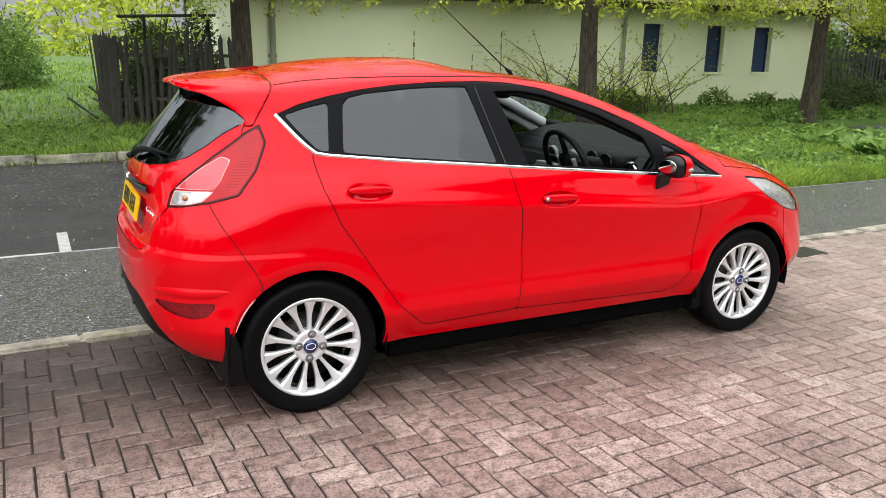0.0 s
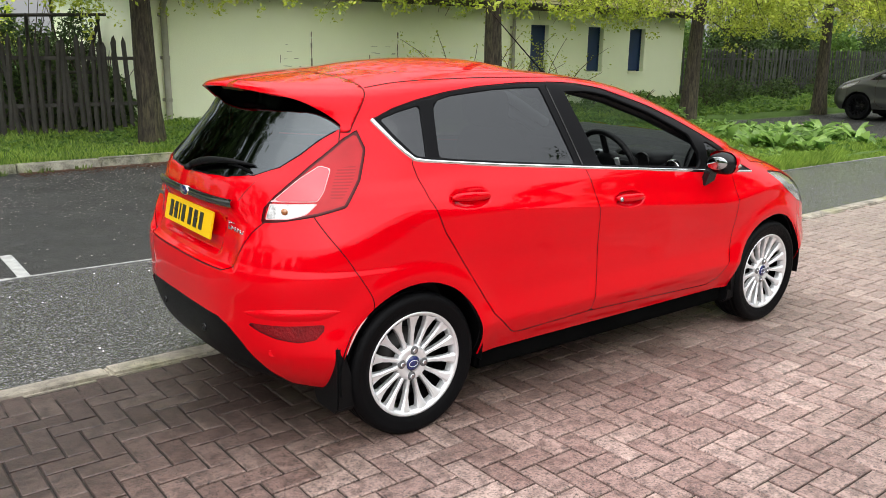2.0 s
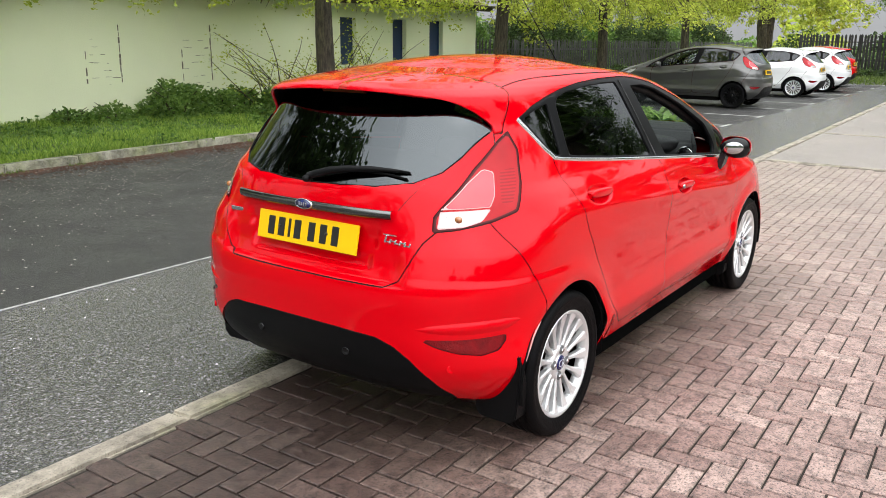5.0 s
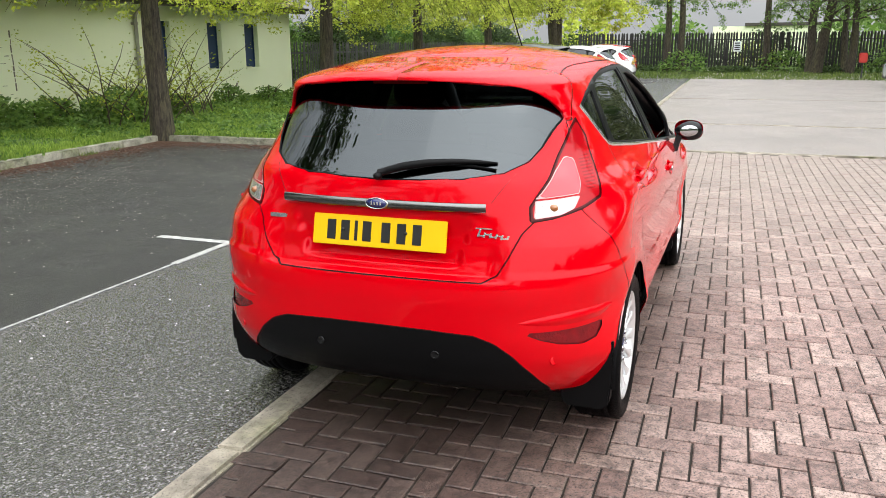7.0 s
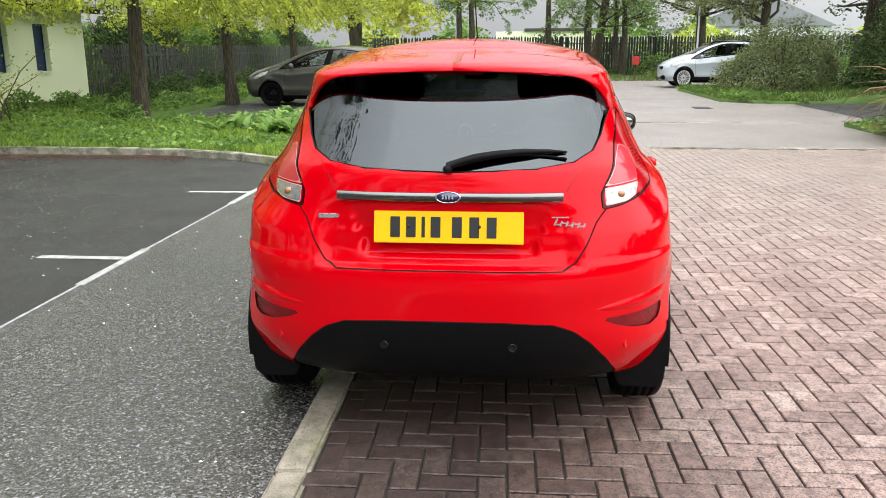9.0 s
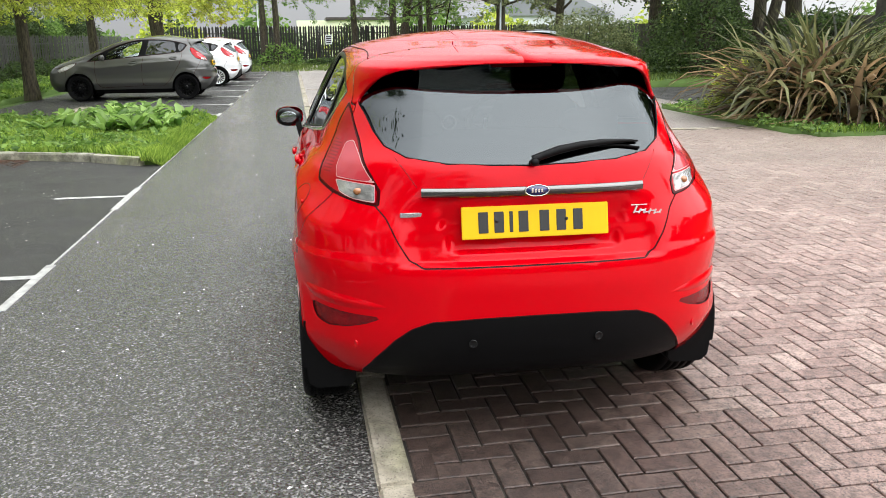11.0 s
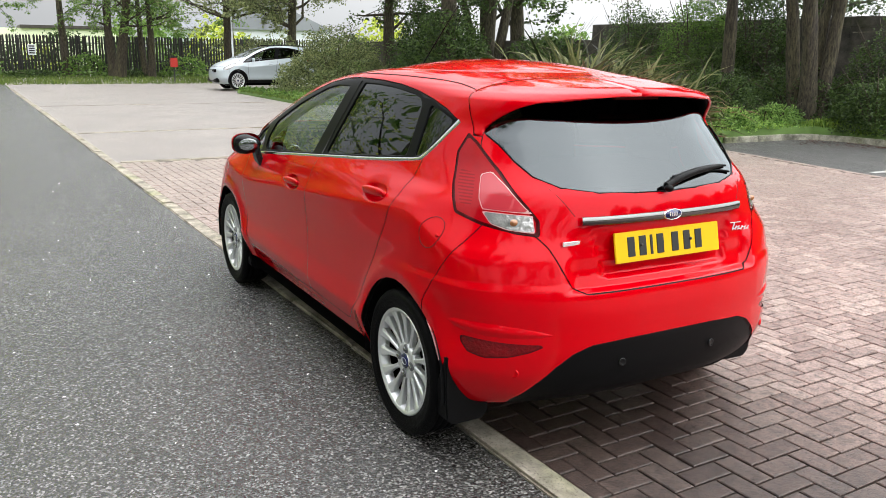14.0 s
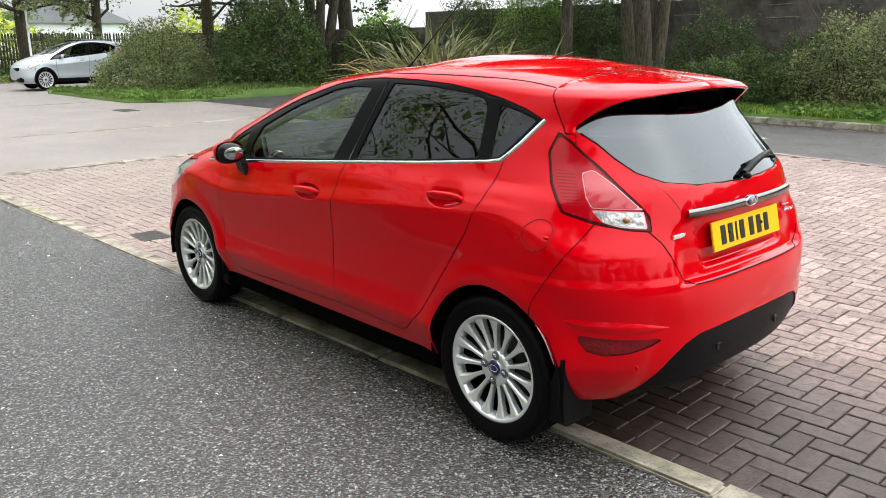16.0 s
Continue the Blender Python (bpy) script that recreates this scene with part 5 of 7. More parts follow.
    for y in (-0.36, 0.36):
        bm = bmesh.new()
        box(bm, 1.08, 1.24, y - 0.17, y + 0.17, 1.318, 1.332, 0.005, None)
        part("sun_visor", bm, CABIN_GREY, car)
    return car


red_car()

# ---- ground, paving, kerbs ----
rng = random.Random(7)
KERB_A, KERB_B = 0.545, 0.0205          # edging line: y = KERB_A + KERB_B * x
TURN_A = math.degrees(math.atan(KERB_B))
X_CROSS, Y_LINE, Y_GRASS, X_ISLE, Y_PAVE = 8.85, 2.50, 7.42, 7.72, -7.45


def kerb_y(x):
    return KERB_A + KERB_B * x


def pave_y(x):
    """Where the paving meets the side bays."""
    return Y_PAVE - 0.14 * max(0.0, x)


def grass_y(x):
    """The verge's edge along the bays."""
    return Y_GRASS + 0.065 * max(0.0, min(x, 8.2))


def sheet(name, outline, z, mat, label, holes=(), kind="structure", category="ground", lift=None):
    bm = bmesh.new()
    vs = [bm.verts.new((x, y, z if lift is None else lift(x, y))) for x, y in outline]
    bm.faces.new(vs)
    bmesh.ops.triangulate(bm, faces=bm.faces[:])
    ob = part(name, bm, mat, None, label)
    return tagged(ob, label, category, "", kind)


def field(name, x0, x1, y0, y1, step, fun, keep, mat, label, kind="structure", category="ground"):
    """A gently uneven sheet, kept where keep(x, y)."""
    nx, ny = int((x1 - x0) / step) + 1, int((y1 - y0) / step) + 1
    V, F, at = [], [], {}
    for i in range(nx):
        for j in range(ny):
            x, y = x0 + i * step, y0 + j * step
            at[i, j] = len(V)
            V.append((x, y, fun(x, y)))
    for i in range(nx - 1):
        for j in range(ny - 1):
            if keep(x0 + (i + 0.5) * step, y0 + (j + 0.5) * step):
                F.append((at[i, j], at[i + 1, j], at[i + 1, j + 1], at[i, j + 1]))
    seen = {}
    for f in F:
        for a, b in zip(f, f[1:] + f[:1]):
            seen[a, b] = True
    low = {}
    for a, b in [e for e in seen if (e[1], e[0]) not in seen]:
        for q in (a, b):
            if q not in low:
                low[q] = len(V)
                V.append((V[q][0], V[q][1], -0.06))
        F.append((b, a, low[a], low[b]))
    ob = mesh_object(name, V, F, mat)
    return tagged(ob, label, category, "", kind)


ground = sheet("ground", [(-600, -600), (600, -600), (600, 600), (-600, 600)], -0.03, TURF, "wide open ground of rough grass")
sheet("road", [(-40, kerb_y(-40) + 0.06), (45, kerb_y(45) + 0.06), (45, Y_LINE), (-40, Y_LINE)], 0.0, TAR_LANE, "damp coarse asphalt lane with pale chippings", category="road")
sheet("parking_bays", [(-40, Y_LINE), (14, Y_LINE), (14, 8.1), (-40, 8.1)], -0.002, TAR_BAY, "dark smooth asphalt of the parking bays", category="road")
sheet("far_bays", [(14, Y_LINE), (45, Y_LINE), (45, Y_GRASS), (14, Y_GRASS)], -0.002, TAR_BAY, "dark asphalt of the far parking bays", category="road")
sheet("junction", [(X_CROSS, kerb_y(X_CROSS)), (X_CROSS, pave_y(X_CROSS) - 0.1), (46, -30), (46, kerb_y(46))], -0.003, ROAD_PALE, "pale worn road surface beyond the paving", category="road")
sheet("island_bay", [(12.6, -7.2), (12.6, -13.0), (18.7, -13.0), (18.7, -7.2)], 0.003, TAR_BAY, "dark asphalt bay between the two islands", category="road")
sheet("side_bays", [(-40, Y_PAVE), (-40, -12.5), (12, -12.5), (12, pave_y(12)), (0, Y_PAVE)], -0.004, TAR_SIDE, "dark asphalt of the side parking bays", category="road")
bed = sheet("paving_bed", [(-14, kerb_y(-14)), (-14, Y_PAVE), (0, Y_PAVE), (X_CROSS, pave_y(X_CROSS)), (X_CROSS, kerb_y(X_CROSS))], -0.006, JOINT, "dark sanded joints under the brick paving")


def kerb_run(name, pts, w, h, length, mat, label, top=0.0, seed=1):
    """Single kerb stones with worn edges along a line of points."""
    owner = thing(name, label, "kerb", kind="structure")
    r = random.Random(seed)
    for a, b in zip(pts, pts[1:]):
        d = Vector((b[0] - a[0], b[1] - a[1]))
        n = max(1, round(d.length / length))
        turn = math.degrees(math.atan2(d.y, d.x))
        for k in range(n):
            p = Vector(a[:2]) + d * ((k + 0.5) / n)
            bm = bmesh.new()
            box(bm, -d.length / n / 2 + 0.004, d.length / n / 2 - 0.004, -w / 2, w / 2, -0.12, h, min(0.012, h * 0.4 + 0.004))
            for v in bm.verts:
                v.co += Vector([r.uniform(-0.005, 0.005) for _ in range(3)])
            bmesh.ops.transform(bm, matrix=pose(p.x, p.y, top + r.uniform(-0.004, 0.004), r.uniform(-0.6, 0.6), 0, turn + r.uniform(-0.35, 0.35)), verts=bm.verts[:])
            part("kerb_stone", bm, mat, owner)
    return owner


kerb_run("edging", [(-9, kerb_y(-9)), (30, kerb_y(30))], 0.122, 0.014, 0.915, CONCRETE, "flush concrete edging between asphalt and paving", seed=3)
kerb_run("cross_edging", [(X_CROSS, kerb_y(X_CROSS) - 0.1), (X_CROSS, pave_y(X_CROSS))], 0.13, 0.010, 0.915, CONCRETE, "flush concrete edging across the paving's end", seed=4)
for k, (xj, ye) in enumerate(((13.1, -6.4), (20.6, -5.2))):
    kerb_run("road_joint", [(xj, kerb_y(xj) - 0.1), (xj, ye)], 0.10, 0.004, 1.8, CONCRETE, "pale strip across the worn road", seed=5 + k)
kerb_run("grass_kerb", [(-14, Y_GRASS - 0.15), (0, Y_GRASS - 0.15), (X_ISLE - 0.06, grass_y(X_ISLE) - 0.15)], 0.15, 0.10, 0.915, KERBSTONE, "weathered concrete kerb along the grass", seed=8)
kerb_run("island_kerb", [(X_ISLE + 0.03, grass_y(X_ISLE) - 0.1), (X_ISLE + 0.02, 5.4), (X_ISLE - 0.12, 4.4), (X_ISLE - 0.5, 3.4), (X_ISLE - 0.95, 2.75)], 0.13, 0.095, 0.8, KERBSTONE, "weathered kerb round the grass island", seed=9)

# white bay markings
for k, x in enumerate((-0.82, 2.02, 4.75)):
    bm = bmesh.new()
    box(bm, x - 0.04, x + 0.04, Y_LINE, 3.17, 0.0, 0.004, 0.001)
    tagged(part("bay_marking", bm, WHITE_LINE), "worn white tick marking a parking bay", "road marking", "bay markings", "structure")
for x0, x1, w in ((-9.0, -0.9, 0.022), (-0.9, 1.35, 0.009), (1.35, 2.3, 0.03), (2.3, 4.1, 0.009), (4.1, 5.2, 0.03), (5.2, 11.6, 0.009)):
    bm = bmesh.new()
    box(bm, x0, x1, Y_LINE - w, Y_LINE + w, 0.0, 0.0045, 0.001)
    tagged(part("bay_line", bm, WHITE_LINE), "thin worn white line along the bays", "road marking", "bay markings", "structure")
for k in range(9):
    x = 13.3 + 2.5 * k
    for y0, y1 in ((Y_LINE, Y_LINE + 0.07),):
        bm = bmesh.new()
        box(bm, x - 0.3, x + 0.3, y0, y1, 0.0, 0.004, 0.001)
        box(bm, x - 0.05, x + 0.05, y1, y1 + 1.2, 0.0, 0.004, 0.001)
        tagged(part("bay_marking", bm, WHITE_LINE), "white corner marking of a far bay", "road marking", "bay markings", "structure")


# ---- brick paving in herringbone ----
def brick_mesh(w, l, bev=0.004, h=0.03):
    x, y = l / 2 - 0.0044, w / 2 - 0.0044
    V = [(sx * (x - bev), sy * (y - bev), 0.0) for sx, sy in ((-1, -1), (1, -1), (1, 1), (-1, 1))]
    V += [(sx * x, sy * y, -bev * 0.75) for sx, sy in ((-1, -1), (1, -1), (1, 1), (-1, 1))]
    V += [(sx * x, sy * y, -h) for sx, sy in ((-1, -1), (1, -1), (1, 1), (-1, 1))]
    F = [(0, 1, 2, 3)]
    for k in range(4):
        j = (k + 1) % 4
        F += [(4 + k, 4 + j, j, k), (8 + k, 8 + j, 4 + j, 4 + k)]
    return V, F


bv, bf = brick_mesh(0.1, 0.2)
single = bpy.data.meshes.new("brick")
single.from_pydata(bv, [], bf)
single.materials.append(BRICK)
turn_m = Matrix.Rotation(math.radians(TURN_A), 4, "Z")
cells, rest_v, rest_f, near = [], [], [], []
for i in range(-130, 100):
    for j in range(-90, 10):
        m4 = (i + j) % 4
        if m4 == 0:
            c, a = Vector((i * 0.1 + 0.1, j * 0.1 + 0.05, 0)), 0.0
        elif m4 == 2:
            c, a = Vector((i * 0.1 + 0.05, j * 0.1 + 0.1, 0)), 90.0
        else:
            continue
        p = turn_m @ c
        p.y += 0.0
        if p.y > kerb_y(p.x) - 0.10 or p.y < pave_y(p.x) + 0.17 or p.x < -13 or p.x > X_CROSS - 0.15:
            continue
        m = pose(p.x, p.y, rng.uniform(0.0022, 0.005), rng.gauss(0, 0.35), rng.gauss(0, 0.35), a + TURN_A + rng.gauss(0, 0.35))
        if -0.9 < p.x < 1.15 and -2.45 < p.y < -0.95:
            near.append(m)
        else:
            k = len(rest_v)
            rest_v += [tuple(m @ Vector(v)) for v in bv]
            rest_f += [tuple(k + q for q in f) for f in bf]
for i in range(-64, 44):
    x = i * 0.2 + 0.1
    m = pose(x, kerb_y(x) - 0.065 - 0.055, rng.uniform(-0.001, 0.001) - 0.002, rng.gauss(0, 0.5), rng.gauss(0, 0.5), TURN_A)
    k = len(rest_v)
    rest_v += [tuple(m @ Vector(v)) for v in bv]
    rest_f += [tuple(k + q for q in f) for f in bf]
for i in range(-64, 37):                     # a straight course closes the paving along the side bays
    x = i * 0.2 + 0.1
    m = pose(x, pave_y(x) + 0.06, rng.uniform(0.002, 0.005), rng.gauss(0, 0.4), rng.gauss(0, 0.4), math.degrees(math.atan(-0.14)) if x > 0 else 0)
    k = len(rest_v)
    rest_v += [tuple(m @ Vector(v)) for v in bv]
    rest_f += [tuple(k + q for q in f) for f in bf]
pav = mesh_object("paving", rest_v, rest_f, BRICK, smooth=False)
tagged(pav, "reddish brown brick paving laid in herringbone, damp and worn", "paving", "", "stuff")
PAVING_NEAR = near

# drain grating and dark manhole cover
bm = bmesh.new()
box(bm, 4.22, 4.55, 0.20, 0.44, -0.01, 0.006, 0.004)
tagged(part("drain_cover", bm, plain("wet_iron", (0.05, 0.045, 0.042), 0.3, metal=0.7, vary=0.4, scale=20, bump=0.8, bump_scale=60)), "small rusty drain cover beside the edging", "drain cover")
bm = bmesh.new()
box(bm, 16.8, 17.5, -4.85, -4.45, -0.01, 0.006, 0.004)
tagged(part("drain_cover", bm, plain("dark_iron", (0.03, 0.03, 0.03), 0.5, metal=0.5)), "dark iron cover in the worn road", "drain cover")




# ---- planting helpers ----
def leaf_cloud(name, mat, pts, size, parent=None, label="", spread=0.4, r=None, fold=True, droop=0.0, aspect=0.55):
    """Many small pointed leaves, each one a bent pair of triangles."""
    r = r or rng
    V, F = [], []
    for p in pts:
        s = size * r.uniform(0.6, 1.3)
        d = Vector((r.gauss(0, 1), r.gauss(0, 1), r.gauss(-droop, spread)))
        if d.length < 1e-3:
            continue
        d.normalize()
        a = d.cross(Vector((r.gauss(0, 1), r.gauss(0, 1), r.gauss(0, 1)))).normalized()
        n = d.cross(a)
        k = len(V)
        p = Vector(p)
        V += [tuple(p), tuple(p + d * s * 0.5 + a * s * aspect * 0.5 + n * s * 0.08), tuple(p + d * s), tuple(p + d * s * 0.5 - a * s * aspect * 0.5 + n * s * 0.08)]
        F += [(k, k + 1, k + 2), (k, k + 2, k + 3)]
    return mesh_object(name, V, F, mat, parent, label, False)


def limb(bm, p, d, length, r0, r1, r, depth, tips, bend=0.25, sides=7):
    """A limb with branches; collects twig places."""
    pts, rad = [Vector(p)], [r0]
    n = 5
    d = Vector(d).normalized()
    for k in range(n):
        d = (d + Vector((r.gauss(0, bend), r.gauss(0, bend), r.gauss(0.05, bend * 0.6)))).normalized()
        pts.append(pts[-1] + d * length / n)
        rad.append(r0 + (r1 - r0) * (k + 1) / n)
    tube(bm, pts, rad, sides, False)
    if depth <= 0:
        tips += pts[1:]
        return
    for k in range(2 if depth > 1 else 3):
        q = r.randint(2, n)
        e = (d + Vector((r.gauss(0, 0.8), r.gauss(0, 0.8), r.gauss(0.0, 0.5)))).normalized()
        limb(bm, pts[q], e, length * r.uniform(0.5, 0.75), rad[q] * 0.7, rad[q] * 0.25, r, depth - 1, tips, bend, 5)
    tips += pts[3:]


def tree(name, label, x, y, z, rad, height, crown_r, leaves, seed, leaf=SPRING, size=0.10, low=2.2, stems=1, lean=0.04, limbs=9, droop=0.5, hang=0.0, sprays=0, top=0):
    """A tapered trunk with a flare, limbs, and a crown of single leaves along the twigs."""
    r = random.Random(seed)
    t = thing(name, label, "tree", (x, y, z), 0, "trees")
    bm = bmesh.new()
    tips = []
    for s in range(stems):
        a = 2 * math.pi * s / stems + r.uniform(0, 1)
        off = Vector((math.cos(a), math.sin(a), 0)) * (rad * 0.7 if stems > 1 else 0)
        rr = rad if stems == 1 else rad * r.uniform(0.5, 0.68)
        ln = Vector((math.cos(a), math.sin(a), 0)) * (r.uniform(0.07, 0.20) if stems > 1 else 0) + Vector((r.uniform(-lean, lean), r.uniform(-lean, lean), 0))
        pts, rads = [], []
        for k in range(12):
            f = k / 11
            wob = Vector((math.sin(7 * f + seed + 2 * s), math.cos(6.3 * f + seed + 3 * s), 0)) * (0.05 * f if stems == 1 else 0.09 * min(1, 4 * f))
            pts.append(off + ln * height * f + wob + Vector((0, 0, height * f - 0.08)))
            rads.append(rr * (1.0 - 0.72 * f) + rr * 0.3 * math.exp(-f * height / 0.18))
        tube(bm, pts, rads, 14, False)
        for k in range(limbs // stems):
            f = r.uniform(min(0.8, (low + 0.8) / height), 0.95)
            q = min(10, int(f * 11))
            a = r.uniform(0, 2 * math.pi)
            limb(bm, pts[q], (math.cos(a), math.sin(a), r.uniform(-0.1, 0.7) - hang), crown_r * r.uniform(0.5, 0.95), rads[q] * 0.34, rads[q] * 0.08, r, 2, tips)
    for k in range(sprays):
        a, q = r.uniform(0, 2 * math.pi), r.uniform(0.35, 1.0) * crown_r
        e = Vector((math.cos(a) * q, math.sin(a) * q, low + (r.uniform(-0.3, 0.35) if r.random() < 0.88 else r.uniform(0.3, 1.4)) + (0.3 if q < 1.0 else 0)))
        s0 = Vector((e.x * 0.35, e.y * 0.35, max(e.z + 0.9, low + 1.2)))
        mid = s0.lerp(e, 0.6) + Vector((0, 0, 0.35))
        p = [s0, s0.lerp(mid, 0.5) + Vector((r.gauss(0, 0.08), r.gauss(0, 0.08), 0.1)), mid, mid.lerp(e, 0.5) + Vector((r.gauss(0, 0.06), r.gauss(0, 0.06), 0.06)), e]
        tube(bm, p, [0.016, 0.012, 0.008, 0.006, 0.003], 5, False)
        for u in range(9):
            f = r.uniform(0.3, 1.0) * 4
            b0 = p[min(3, int(f))].lerp(p[min(3, int(f)) + 1], f - int(f) if f < 4 else 1)
            tips.append(b0 + Vector((r.gauss(0, 0.12), r.gauss(0, 0.12), r.gauss(-0.02, 0.08))))
    for v in bm.verts:
        v.co += Vector((noise.noise(v.co * 6), noise.noise(v.co * 6 + Vector((9, 0, 0))), 0)) * rad * 0.16
    part("trunk", bm, BARK, t, "", True)
    high = [p for p in tips if p.z > low + 1.3]
    if top and high:
        leaf_cloud("upper_crown", MIDLEAF if leaf is SPRING else leaf, [r.choice(high) + Vector((r.gauss(0, 0.35), r.gauss(0, 0.35), r.gauss(0, 0.3))) for _ in range(top)], 0.21, t, "", 0.6, r)
    cloud = []
    for k in range(leaves):
        p = r.choice(tips)
        cloud.append(p + (0.7 if p.z < low + 1.0 else 2.2) * Vector((r.gauss(0, 0.09), r.gauss(0, 0.09), r.gauss(-0.04, 0.07))))
    leaf_cloud("crown", leaf, cloud, size, t, "", 0.5, r, droop=droop)
    return t


def shrub(name, label, x, y, z, rx, ry, h, leaves, leaf, size, seed, group="", twigs=10, fill=0.75, category="shrub"):
    """A mound of leaves on thin stems, dense at its skin and ragged at its outline."""
    r = random.Random(seed)
    t = thing(name, label, category, (x, y, z), 0, group)
    bm = bmesh.new()
    for k in range(twigs):
        a = r.uniform(0, 2 * math.pi)
        e = Vector((rx * math.cos(a) * r.uniform(0.3, 0.9), ry * math.sin(a) * r.uniform(0.3, 0.9), h * r.uniform(0.6, 1.05)))
        tube(bm, [(0.15 * e.x, 0.15 * e.y, -0.05), 0.55 * e + Vector((0, 0, 0.1 * h)), e], [0.02, 0.012, 0.004], 5, False)
    part("stem", bm, TWIG, t, "", True)
    pts = []
    while len(pts) < leaves:
        v = Vector((r.gauss(0, 1), r.gauss(0, 1), abs(r.gauss(0, 1)))).normalized()
        lump = 0.82 + 0.22 * noise.noise(v * 2.4 + Vector((seed, 0, 0))) + 0.12 * noise.noise(v * 6.0 + Vector((0, seed, 0)))
        f = lump * (fill + (1 - fill) * r.random() ** 0.5) if r.random() < 0.85 else lump * r.uniform(0.3, 1.06)
        pts.append(Vector((v.x * rx * f, v.y * ry * f, max(0.02, v.z * h * f))))
    leaf_cloud("foliage", leaf, pts, size, t, "", 0.6, r)
    return t


def grass_patch(name, keep, x0, x1, y0, y1, zf, count, height, seed, label, mat=GRASS, width=0.006):
    r = random.Random(seed)
    V, F = [], []
    while count > 0:
        x, y = r.uniform(x0, x1), r.uniform(y0, y1)
        count -= 1
        if not keep(x, y):
            continue
        clump = 0.55 + 0.9 * max(0, noise.noise(Vector((x * 0.9, y * 0.9, seed))) + 0.35)
        h = height * clump * r.uniform(0.5, 1.3)
        a = r.uniform(0, 2 * math.pi)
        w = width * r.uniform(0.7, 1.6)
        dx, dy = math.cos(a), math.sin(a)
        b = r.uniform(0.1, 0.7) * h
        z = zf(x, y) - 0.01
        k = len(V)
        V += [(x - dy * w, y + dx * w, z), (x + dy * w, y - dx * w, z), (x + dx * b * 0.4 + dy * w * 0.6, y + dy * b * 0.4 - dx * w * 0.6, z + h * 0.62), (x + dx * b, y + dy * b, z + h)]
        F += [(k, k + 1, k + 2), (k, k + 2, k + 3)]
    ob = mesh_object(name, V, F, mat, smooth=False)
    return tagged(ob, label, "grass", "", "stuff")


# ---- grass banks ----
def z_left(x, y):
    return 0.075 + 0.03 * max(0, y - Y_GRASS) + 0.02 * noise.noise(Vector((x * 0.7, y * 0.7, 0)))


def on_left(x, y):
    return y > grass_y(x) - 0.08 or (float(np.interp(y, (2.75, 3.4, 4.4, 5.4, 7.3), (6.84, 7.29, 7.67, 7.8, 7.79))) < x < 12.4 and 2.66 < y < grass_y(x))


def on_left_blade(x, y):
    return on_left(x, y) and y < 10.8


def by_kerb(x, y):
    return grass_y(x) - 0.1 < y < grass_y(x) + 0.25


field("grass_verge", -30, 46, 2.6, 30.2, 0.2, z_left, on_left, TURF, "green verge of grass and weeds")
grass_patch("verge_grass", on_left_blade, 6.6, 13, 2.5, 10.6, z_left, 95000, 0.10, 11, "bright unmown grass of the island")
grass_patch("verge_grass", on_left_blade, -6, 8, Y_GRASS, 10.8, z_left, 45000, 0.075, 12, "short grass along the kerb")
grass_patch("verge_grass", by_kerb, -6, 7.6, Y_GRASS - 0.1, Y_GRASS + 0.8, z_left, 24000, 0.10, 19, "tufts of grass hanging over the kerb")
grass_patch("verge_grass", lambda x, y: y < 2.75 + 0.1 * noise.noise(Vector((3 * x, 0, 0))), 6.7, 12.5, 2.50, 2.9, lambda x, y: 0.07 * min(1.0, max(0.0, (y - 2.52) / 0.15)), 26000, 0.075, 20, "ragged grass creeping over the lane's edge")
grass_patch("kerb_tufts", lambda x, y: grass_y(x) - 0.36 < y < grass_y(x) - 0.22 and noise.noise(Vector((2.3 * x, 0, 5))) > 0.12, -6, 7.5, Y_GRASS - 0.4, Y_GRASS + 0.4, lambda x, y: 0.0, 14000, 0.05, 22, "scattered tufts of grass at the foot of the kerb", GRASS_DULL, width=0.007)
grass_patch("verge_grass", on_left_blade, 12.4, 30, Y_GRASS, 10.8, z_left, 24000, 0.10, 13, "rough grass behind the far bays", width=0.012)
grass_patch("verge_grass", lambda x, y: True, -16, 3, 10.6, 26, z_left, 26000, 0.10, 14, "open lawn beyond the fence", width=0.016)


def weeds(name, label, keep, x0, x1, y0, y1, zf, count, size, seed, mat):
    """Low broad-leaved rosettes scattered through the grass."""
    r = random.Random(seed)
    pts = []
    for k in range(count):
        x, y = r.uniform(x0, x1), r.uniform(y0, y1)
        if not keep(x, y) or noise.noise(Vector((x * 0.8, y * 0.8, seed))) < -0.15:
            continue
        h = r.uniform(0.03, 0.16)
        pts += [Vector((x + r.gauss(0, 0.07), y + r.gauss(0, 0.07), zf(x, y) + h * r.random())) for _ in range(14)]
    ob = leaf_cloud(name, mat, pts, size, None, label, 0.35, r, aspect=0.6)
    return tagged(ob, label, "weeds", "", "stuff")


weeds("lawn_weeds", "low leafy weeds in the grass of the island", on_left_blade, 6.9, 13, 2.7, 10.6, z_left, 900, 0.08, 411, MIDLEAF)
weeds("lawn_weeds", "pale leafy weeds in the grass of the island", on_left_blade, 6.9, 13, 2.7, 10.6, z_left, 380, 0.09, 412, DOCK)
weeds("lawn_weeds", "low leafy weeds along the far verge", on_left_blade, 12.4, 26, Y_GRASS, 10.8, z_left, 1300, 0.11, 413, MIDLEAF)
weeds("lawn_weeds", "low leafy weeds in the kerbside grass", on_left_blade, -3, 7, Y_GRASS, 10.8, z_left, 500, 0.07, 414, MIDLEAF)


